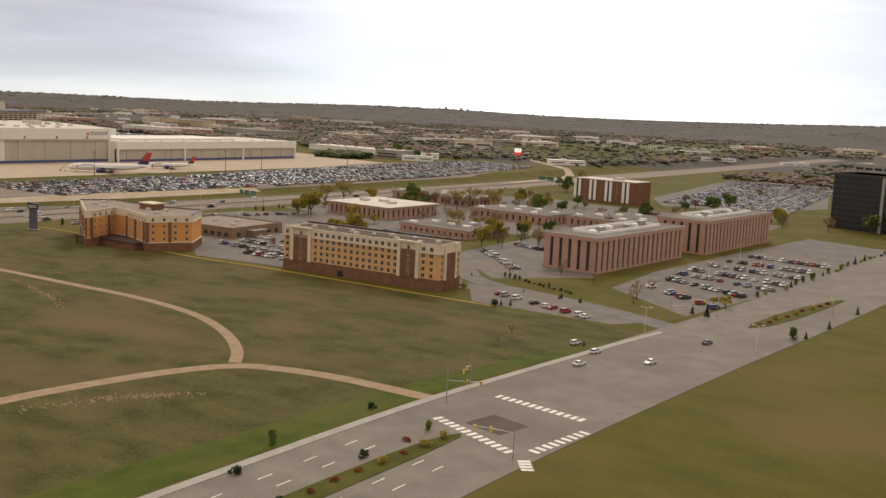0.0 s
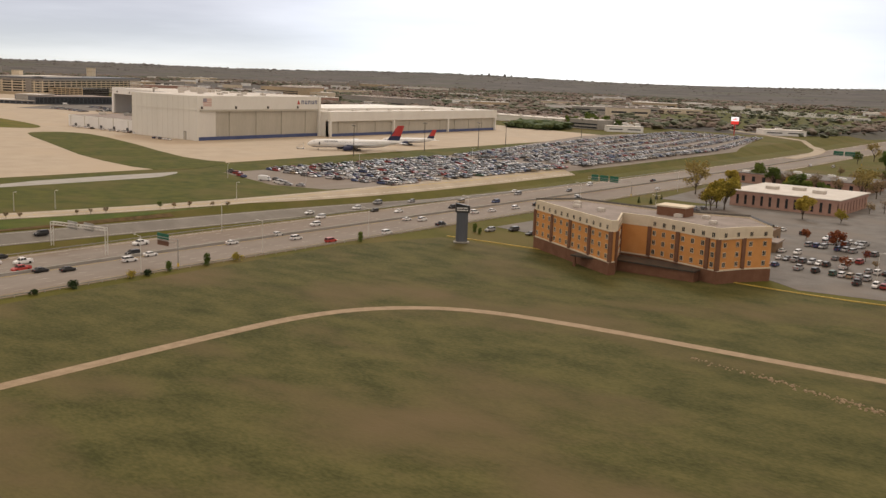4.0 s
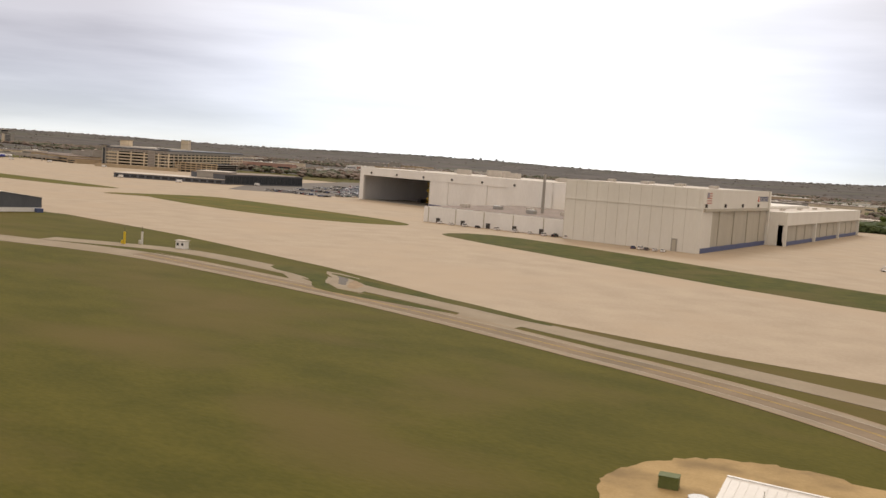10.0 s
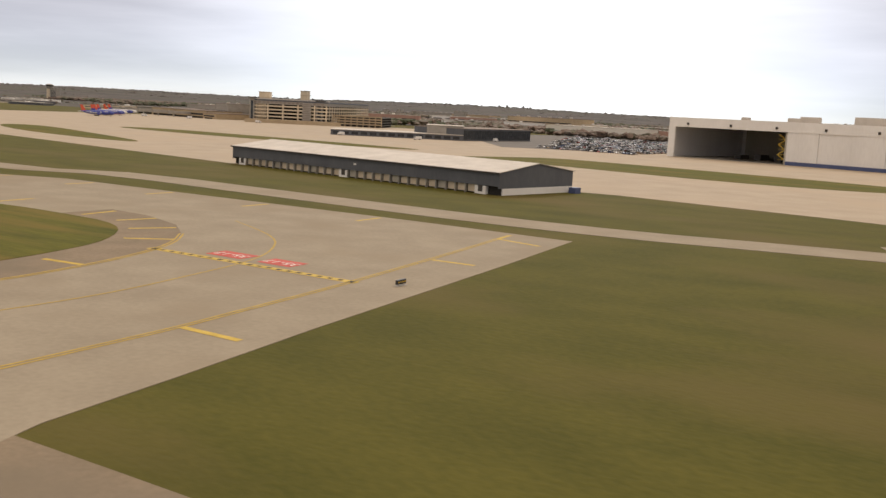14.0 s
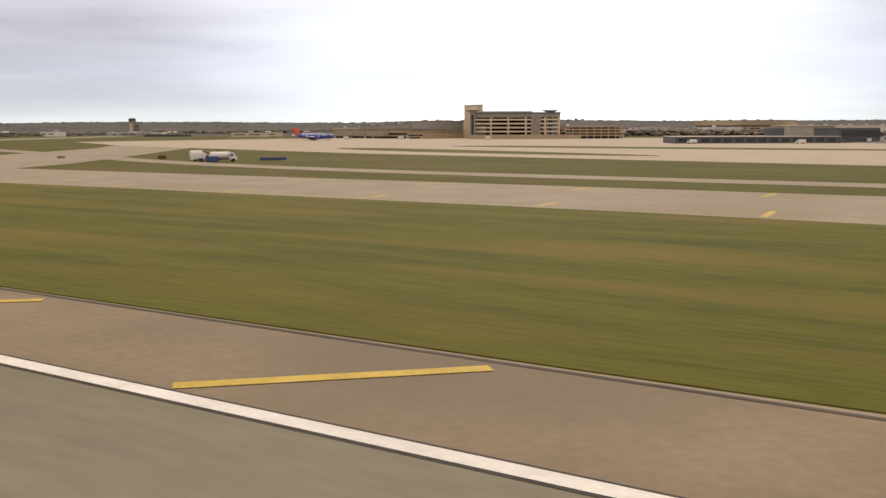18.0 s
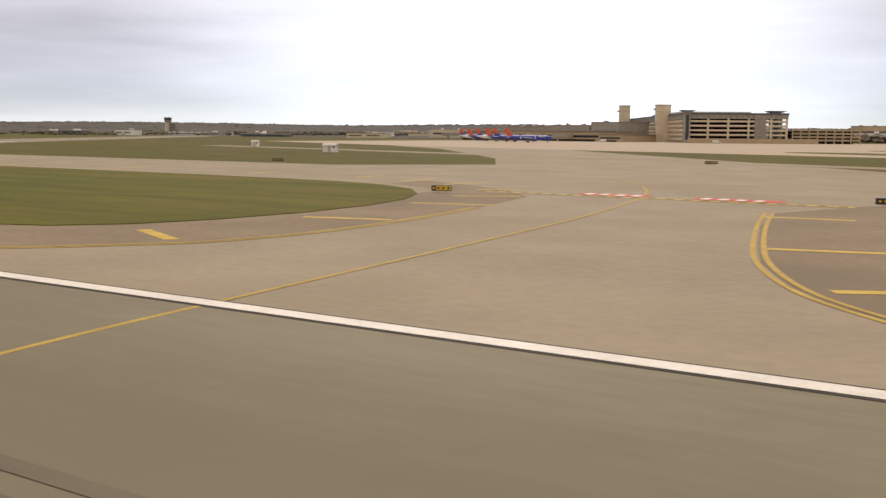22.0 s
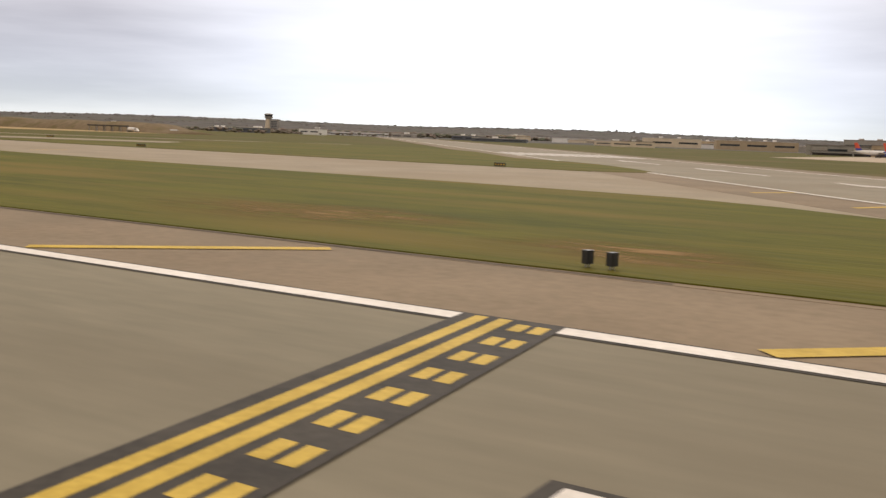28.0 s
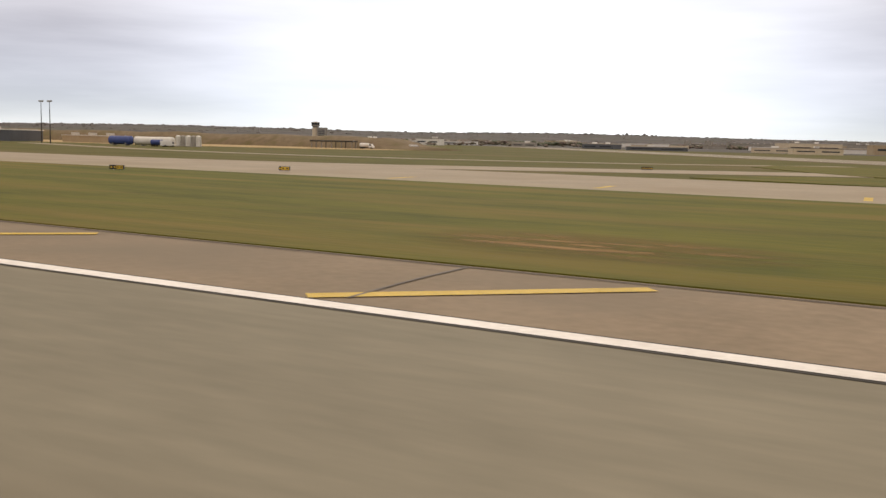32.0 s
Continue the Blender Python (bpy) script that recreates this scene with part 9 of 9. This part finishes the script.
# the two square boards beside the runway
for x in (-791.2, -792.3):
    airfield_sign(x, 35.5, 70, 0.5, [(1, SIGN_BLACK, SIGN_BLACK)], "narrow black board on a post beside the runway", 0.8)


YELLOW_POST = mat("yellow_post_paint", (0.58, 0.42, 0.03), (0.68, 0.50, 0.05), 0.5, 0.1, 0.6)
for i, (x, y, m) in enumerate(((86, 224, YELLOW_POST), (88, 230, WHITE_LAMP))):
    t = empty("gate_post", x, y, ground_z(x), 0, ("thick yellow" if i == 0 else "thick white") + " gate post with a thin aerial", "post", "gate posts")
    bm = bmesh.new()
    tube(bm, (0, 0, -0.1), (0, 0, 4.4), 0.42, 12)
    part("post", bm, m, t)
    bm = bmesh.new()
    tube(bm, (0, 0, 4.4), (0, 0, 6.3), 0.06, 6)
    part("aerial", bm, DARK_STEEL, t)
    bm = bmesh.new()
    box(bm, -1.5, -0.6, -0.3, 0.3, 0, 1.3)
    part("control_box", bm, m, t)


def hut(x, y, turn, a, b, h, label, name="equipment_hut", roof_over=0.3, door=True, window=False, peak=0.0):
    t = empty(name, x, y, ground_z(x) + 0.05, turn, label, "hut", "huts")
    bm = bmesh.new()
    box(bm, -a / 2, a / 2, -b / 2, b / 2, 0.12, h)
    part("wall", bm, WHITE_METAL, t)
    bm = bmesh.new()
    o = roof_over
    if peak:
        for s in (-1, 1):
            prism(bm, [(-a / 2 - o, 0), (a / 2 + o, 0), (a / 2 + o, s * (b / 2 + o)), (-a / 2 - o, s * (b / 2 + o))], h - 0.02, [h + peak, h + peak, h + 0.08, h + 0.08])
    else:
        box(bm, -a / 2 - o, a / 2 + o, -b / 2 - o, b / 2 + o, h, h + 0.22)
    part("roof", bm, LIGHT_ROOF, t)
    bm = bmesh.new()
    box(bm, -a / 2 - 0.4, a / 2 + 0.4, -b / 2 - 0.4, b / 2 + 0.4, -0.15, 0.12)
    part("slab", bm, GREY_CONCRETE, t)
    if door:
        bm = bmesh.new()
        box(bm, -0.5, 0.5, -b / 2 - 0.05, -b / 2 + 0.02, 0.14, 2.15)
        part("door", bm, GREY_DOOR, t)
        bm = bmesh.new()
        box(bm, a * 0.28, a * 0.28 + 0.6, -b / 2 - 0.04, -b / 2 + 0.02, 1.5, 2.1)
        part("louvre", bm, DARK_STEEL, t)
    if window:
        for s in (-1, 1):
            bm = bmesh.new()
            box(bm, s * a * 0.26 - 0.45, s * a * 0.26 + 0.45, -b / 2 - 0.04, -b / 2 + 0.02, 1.1, 2.0)
            part("window", bm, GLASS, t)
        bm = bmesh.new()
        box(bm, -a / 2 - 0.04, -a / 2 + 0.02, -b * 0.3, b * 0.3, 1.1, 2.0)
        part("window", bm, GLASS, t)
    return t


hut(104, 234, 12, 3.6, 2.6, 2.7, "small white guard hut with dark windows beside the road", "guard_hut", window=True, door=False)
hut(-624, 250, 20, 4.4, 3, 2.2, "white equipment shelter on the airfield grass", peak=0.9)
hut(-712, 309, 20, 2.8, 2.2, 2.2, "white equipment shelter on the airfield grass", peak=0.8)



# rows of broken stone left in the rough field
def rubble(line, count, spread, seed):
    rnd = random.Random(seed)
    vs, fs = [], []
    pts = smooth_line(line, 2)
    for _ in range(count):
        u = rnd.uniform(0, len(pts) - 1.001)
        i = int(u)
        a, b = Vector(pts[i][:2]), Vector(pts[i + 1][:2])
        p = a.lerp(b, u - i) + Vector((rnd.gauss(0, spread), rnd.gauss(0, spread)))
        r, z, o = rnd.uniform(0.12, 0.42), ground_z(p.x) + 0.04, len(vs)
        n = 5
        turn = rnd.uniform(0, 6)
        for k in range(n):
            q = rnd.uniform(0.7, 1.2) * r
            vs.append((p.x + q * math.cos(turn + k * 1.257), p.y + q * math.sin(turn + k * 1.257), z - 0.05))
        for k in range(n):
            q = rnd.uniform(0.4, 0.8) * r
            vs.append((p.x + q * math.cos(turn + k * 1.257), p.y + q * math.sin(turn + k * 1.257), z + r * rnd.uniform(0.3, 0.7)))
        fs += [(o + k, o + (k + 1) % n, o + n + (k + 1) % n, o + n + k) for k in range(n)] + [tuple(o + n + k for k in range(n))]
    me = bpy.data.meshes.new("rubble")
    me.from_pydata(vs, [], fs)
    me.materials.append(GRAVEL)
    tagged(new("rubble", me), "row of pale broken stones in the rough grass", "rubble", kind="stuff")


rubble([(692, 202.6), (716, 197.7), (733, 193), (748, 187)], 220, 0.9, 31)
rubble([(838, 115), (842.6, 133), (851.4, 143.8), (857, 152)], 260, 1.2, 32)
for x, y, k, g in ((775, 502, "bare", 1.1), (772, 534, "bare", 1.2), (770, 572, "brown", 1.1), (770, 496, "maple", 0.5), (811, 424, "bare", 0.8), (781, 586, "bare", 1.2), (780, 631, "brown", 1.2), (729, 477, "bare", 1.0), (747, 477, "gold", 1.1), (651, 588, "brown", 1.3), (663, 605, "gold", 1.3), (662, 463, "gold", 1.2)):
    plant(k, x, y, g)


# ---- distance ----
def hill_height(x, y):
    d = math.hypot(x, y)
    k = min(1.0, max(0.0, (d - 2500) / 4200))
    return ground_z(x) * (d < 2600) - 2 + (50 + 20 * min(1.0, max(0.0, (x + 4500) / 4000))) * k * k * (3 - 2 * k) + (10 * math.sin(x / 700 + 1) + 8 * math.sin(y / 510 + x / 900)) * k


def far_hills():
    bm = bmesh.new()
    rings = []
    for r in (2400, 2900, 3500, 4200, 5000, 5800, 6600, 7400, 8000):
        ring = []
        for k in range(97):
            a = radians(-20 + 220 * k / 96)
            x, y = r * math.cos(a), r * math.sin(a)
            ring.append(bm.verts.new((x, y, hill_height(x, y) if r > 2400 else -9)))
        rings.append(ring)
    for p, q in zip(rings, rings[1:]):
        for i in range(1, len(p)):
            bm.faces.new((p[i - 1], q[i - 1], q[i], p[i]))
    bmesh.ops.recalc_face_normals(bm, faces=bm.faces[:])
    return bm


tagged(part("far_hills", far_hills(), WOODS), "low wooded hills along the horizon", "hills", kind="structure")

ICO = None


def clump_shape(rnd):
    """One low, uneven crown of facets."""
    global ICO
    if ICO is None:
        bm = bmesh.new()
        bmesh.ops.create_icosphere(bm, subdivisions=1, radius=1.0)
        bm.verts.ensure_lookup_table()
        ICO = ([v.co.copy() for v in bm.verts], [[v.index for v in f.verts] for f in bm.faces])
        bm.free()
    return ICO


def woods(name, spots, label, material):
    """Many trees as uneven crowns, each of a few lobes."""
    rnd = random.Random(77)
    vs, fs = [], []
    for x, y, z, h in spots:
        for lobe in range(2 if h < 8 else 3):
            base, tris = clump_shape(rnd)
            cx, cy, cz = x + rnd.gauss(0, 0.28) * h, y + rnd.gauss(0, 0.28) * h, z + h * rnd.uniform(0.22, 0.58)
            r, rz, o = h * rnd.uniform(0.38, 0.66), h * rnd.uniform(0.18, 0.3), len(vs)
            for v in base:
                j = rnd.uniform(0.65, 1.25)
                vs.append((cx + v.x * r * j, cy + v.y * r * j, cz + v.z * rz * j))
            fs += [tuple(o + i for i in t) for t in tris]
    me = bpy.data.meshes.new(name)
    me.from_pydata(vs, [], fs)
    me.materials.append(material)
    return tagged(new(name, me), label, "trees", kind="stuff")


# far foliage: autumn colours made paler and bluer to carry painted distance haze
MIXED_LEAF = leaf_mat("hazy_mixed_autumn_leaves", (0.095, 0.086, 0.065), (0.135, 0.116, 0.091), (0.170, 0.138, 0.110), (0.113, 0.111, 0.074), (0.186, 0.146, 0.120), (0.151, 0.130, 0.107))
RUSSET_LEAF = leaf_mat("hazy_russet_autumn_leaves", (0.127, 0.099, 0.082), (0.163, 0.124, 0.100), (0.202, 0.151, 0.121))
OLIVE_LEAF = leaf_mat("hazy_dull_green_leaves", (0.065, 0.072, 0.049), (0.092, 0.100, 0.061), (0.121, 0.128, 0.078))
HILL_LEAF = leaf_mat("hazy_grey_brown_leaves", (0.090, 0.082, 0.076), (0.128, 0.111, 0.100), (0.108, 0.102, 0.084))
far = random.Random(12)
spots = []


def clear(x, y):
    """Open ground that no wood covers."""
    if y < 1080 and -1100 < x < 345:
        return True
    if y < 1150 and x >= 300 and x < 960:
        return True
    if -60 < x - 535 < 110 and 700 < y < 2300:
        return True
    if 0 < x < 430 and 1280 < y < 2650 and far.random() < 0.82:
        return True
    if x < -400 and y < 1000 - (x + 400) * 0.4:
        return True
    if -1750 < x < -950 and y < 2150:
        return True
    return False


stands = {"russet": [], "olive": [], "mixed": []}
count = 0
while count < 19000:
    y = 1050 + 2700 * far.random() ** 1.5
    x = far.uniform(-3600, 1400)
    dens = 0.66 + 0.5 * math.sin(x / 130 + 2 * math.sin(y / 170)) * math.sin(y / 90 + x / 240)
    if far.random() < dens and not clear(x, y):
        hue = noise.noise((x / 210, y / 150, 3.0)) + far.gauss(0, 0.16)
        stands["russet" if hue > 0.16 else "olive" if hue < -0.14 else "mixed"].append((x, y, -4 if x > 474 else ground_z(x), far.uniform(6, 12.5)))
        count += 1
for key, material in (("russet", RUSSET_LEAF), ("olive", OLIVE_LEAF), ("mixed", MIXED_LEAF)):
    woods("far_woods", stands[key], {"russet": "russet-brown", "olive": "dull green", "mixed": "mixed autumn"}[key] + " woods spreading to the hills", material)
GROVE_LEAF = leaf_mat("green_grove_leaves", (0.050, 0.070, 0.030), (0.078, 0.100, 0.040), (0.115, 0.130, 0.056))
woods("grove", [(far.uniform(196, 252), far.uniform(914, 966), -1.2, far.uniform(7, 13)) for _ in range(110)], "dense grove of green trees behind the hangar", GROVE_LEAF)
# trees along the skyline of the hills
spots = []
for k in range(4200):
    a = radians(far.uniform(5, 178))
    r = 6300 + 1500 * far.random()
    x, y = r * math.cos(a), r * math.sin(a)
    spots.append((x, y, hill_height(x, y) - 4, far.uniform(7, 15)))
for k in range(7000):
    a = radians(far.uniform(5, 178))
    r = 3500 + 2800 * far.random()
    x, y = r * math.cos(a), r * math.sin(a)
    if noise.noise((x / 500, y / 300, 8.0)) > -0.12:
        h = far.uniform(12, 22)
        spots.append((x, y, hill_height(x, y) - 0.62 * h, h))
woods("hill_woods", spots, "brown and green woods along the far hills", HILL_LEAF)
# tree line behind the airfield's far end
spots = []
for k in range(900):
    x = far.uniform(-3900, -1500)
    y = far.uniform(640, 950) + (-1150 - x) * 0.28
    if far.random() < 0.5:
        y += far.uniform(0, 500)
    spots.append((x, y, 0, far.uniform(4, 8)))
woods("airfield_tree_line", spots, "tree line behind the far end of the airfield", MIXED_LEAF)

# green park beyond the pole sign
sheet("park", rounded([(250, 1270), (430, 1270), (450, 1700), (440, 2200), (340, 2650), (20, 2700), (-30, 1850), (110, 1450)], 2), 0.35, LAWN, label="green park dotted with trees", category="park")


stones = random.Random(61)
bm = bmesh.new()
for row in range(26):
    for k in range(34):
        x, y = 60 + 6.0 * k + 0.5 * row, 1960 + 13 * row
        if stones.random() < 0.75:
            box(bm, x - 0.9, x + 0.9, y - 0.4, y + 0.4, ground_z(x) + 0.3, ground_z(x) + 1.9)
tagged(part("headstones", bm, WHITE_METAL), "rows of white headstones on the green park", "headstones", kind="stuff")
spots = [(stones.uniform(0, 425), stones.uniform(1290, 2640), -2, stones.uniform(4.0, 7.5)) for k in range(330)]
woods("park_trees", spots, "small dark trees dotted over the green park", OLIVE_LEAF)


# far roofs
def far_block(x, y, a, b, h, turn, wall, roof, name="warehouse", label="far pale warehouse with a flat roof"):
    t = empty(name, x, y, (ground_z(x) if math.hypot(x, y) < 2500 else hill_height(x, y)) - 0.3, turn, label, "building", "far buildings")
    bm = bmesh.new()
    box(bm, -a / 2, a / 2, -b / 2, b / 2, 0, h)
    part("wall", bm, wall, t)
    bm = bmesh.new()
    box(bm, -a / 2 - 0.3, a / 2 + 0.3, -b / 2 - 0.3, b / 2 + 0.3, h, h + 0.6)
    part("roof", bm, roof, t)
    n = max(2, int(a / 28))
    for k in range(n):
        bm = bmesh.new()
        c = -a / 2 + a * (k + 0.5) / n
        box(bm, c - a / n * 0.36, c + a / n * 0.36, -b / 2 - 0.08, -b / 2 + 0.05, h * 0.44, h * 0.64)
        part("window_band", bm, GLASS, t)
    for k in range(2):
        bm = bmesh.new()
        c = far.uniform(-a * 0.35, a * 0.35)
        box(bm, c - 2, c + 2, -2, 2, h + 0.6, h + 2.4)
        part("roof_unit", bm, WHITE_METAL, t)


for k in range(46):
    y = far.uniform(1150, 2700)
    x = far.uniform(-0.95 * y, 0.25 * y)
    if 150 < x < 900 and y < 2300:
        continue
    far_block(x, y, far.uniform(40, 120), far.uniform(25, 60), far.uniform(7, 14), far.uniform(20, 50), far.choice((CREAM_STUCCO, GREY_CONCRETE, PINK_BRICK, WHITE_METAL, TAN_CONCRETE)), far.choice((LIGHT_ROOF, LIGHT_ROOF, ROOF)))
for x, y, a, b, h in ((330, 1900, 70, 18, 6), (470, 1650, 60, 12, 5), (560, 1800, 50, 12, 5), (900, 1250, 60, 40, 9), (420, 1180, 50, 30, 6), (265, 1045, 60, 22, 7), (300, 1000, 40, 20, 6)):
    far_block(x, y, a, b, h, 35, WHITE_METAL, LIGHT_ROOF, "warehouse", "long white building beside the park")
for k in range(95):
    y = 1180 + 1500 * far.random()
    x = far.uniform(-1.0 * y, 0.02 * y)
    a, b, h = far.uniform(14, 70), far.uniform(10, 24), far.uniform(5, 9)
    t = empty("warehouse", x, y, ground_z(x) - 0.3, far.uniform(15, 50), "small pale building among far trees", "building", "far buildings")
    bm = bmesh.new()
    box(bm, -a / 2, a / 2, -b / 2, b / 2, 0, h)
    part("wall", bm, far.choice((WHITE_METAL, CREAM_STUCCO, GREY_CONCRETE, WHITE_METAL)), t)
    bm = bmesh.new()
    box(bm, -a / 2 - 0.4, a / 2 + 0.4, -b / 2 - 0.4, b / 2 + 0.4, h, h + 0.7)
    part("roof", bm, far.choice((LIGHT_ROOF, LIGHT_ROOF, ROOF)), t)
# buildings of the far side of the airfield
for k in range(26):
    x = -1150 - 85 * k + far.uniform(-25, 25)
    y = 1000 - 10 * k + far.uniform(-60, 120) + (k > 12) * 200
    far_block(x, y, far.uniform(18, 62), far.uniform(12, 30), far.uniform(3.5, 8), far.uniform(-10, 30), far.choice((WHITE_METAL, GREY_CONCRETE, WHITE_METAL, CREAM_STUCCO, SLATE_METAL)), far.choice((LIGHT_ROOF, ROOF)))

# the city's towers on the horizon
# pale grey has the distance haze put into the towers' base colour
TOWER_BLUE = mat("hazy_tower_glass", (0.26, 0.265, 0.27), (0.34, 0.345, 0.35), 30, 4, 0.5)
CITY, CITY_W = Vector((-3250, 6220)), Vector((0.84, 0.54))
for k, (off, h, w) in enumerate(((-180, 70, 40), (-120, 110, 45), (-60, 165, 50), (-15, 205, 42), (35, 130, 60), (80, 190, 48), (120, 150, 46), (165, 100, 60), (210, 120, 40), (260, 80, 60), (300, 65, 70), (-240, 60, 70))):
    h *= 0.17
    t = empty("skyscraper", CITY.x + CITY_W.x * off * 1.3, CITY.y + CITY_W.y * off * 1.1, 50, 30, "hazy city tower far on the horizon", "skyscraper", "city towers")
    bm = bmesh.new()
    w *= 0.4
    box(bm, -w / 2, w / 2, -w / 2, w / 2, 0, h * 0.82)
    part("tower", bm, TOWER_BLUE, t)
    bm = bmesh.new()
    prism(bm, rounded([(-w * 0.36, -w * 0.36), (w * 0.36, -w * 0.36), (w * 0.36, w * 0.36), (-w * 0.36, w * 0.36)], 1), h * 0.82, h)
    part("crown", bm, TOWER_BLUE, t)

# sand banks and brown hillside at the far end
SAND = mat("brown_sand_bank", (0.14, 0.105, 0.062), (0.205, 0.155, 0.095), 4, 0.4, 0.95, 0.05, c=(0.13, 0.105, 0.045), patch=14)
sheet("dirt_yard", ragged(rounded([(-1262, 400), (-1268, 470), (-1400, 470), (-1720, 470), (-1720, 350), (-1470, 345), (-1380, 340), (-1300, 370)], 2), 1.5, 11), 0.055, DIRT, label="bare brown yard along the earth bank", category="dirt")


def earth_bank(line, half_width, height, seed):
    """A long flat-topped bank of earth along a line, its ends sloping down."""
    rnd, bm, rows = random.Random(seed), bmesh.new(), []
    pts = smooth_line(line, 3)
    n = len(pts)
    for i, p in enumerate(pts):
        a, b = Vector(pts[max(i - 1, 0)]), Vector(pts[min(i + 1, n - 1)])
        side = (b - a).normalized()
        side = Vector((-side.y, side.x))
        fade = min(1.0, (i + 0.3) / 4, (n - 0.7 - i) / 4)
        row = []
        for u, v in ((-1, 0), (-0.82, 0.3), (-0.55, 0.78), (-0.4, 0.95), (0, 1.0), (0.4, 0.95), (0.8, 0.4), (1, 0)):
            q = Vector(p) + side * (u * half_width + rnd.gauss(0, 0.5))
            top = height + 1.4 * (i / n) + 0.35 * math.sin(i * 0.9)
            row.append(bm.verts.new((q.x, q.y, -0.1 + v * top * fade + (rnd.gauss(0, 0.16) if v else 0))))
        rows.append(row)
    for p, q in zip(rows, rows[1:]):
        for k in range(7):
            bm.faces.new((p[k], p[k + 1], q[k + 1], q[k]))
    for row in (rows[0], rows[-1]):
        bm.faces.new(row)
    bmesh.ops.recalc_face_normals(bm, faces=bm.faces[:])
    tagged(part("earth_bank", bm, SAND, smooth=True), "long flat-topped bank of brown earth and dry grass", "earth bank")


earth_bank([(-1258, 462), (-1300, 466), (-1360, 470), (-1440, 468), (-1530, 462), (-1620, 458), (-1720, 470), (-1850, 500), (-2000, 540)], 22, 6.6, 4)


# ---- the whole place is set down at one reduced scale, because its airliner flies faster than the allowed pace ----
for ob in list(scene.objects):
    if ob.parent is None and ob.type in {"MESH", "EMPTY"}:
        ob.matrix_basis = Matrix.Scale(SIZE, 4) @ ob.matrix_basis
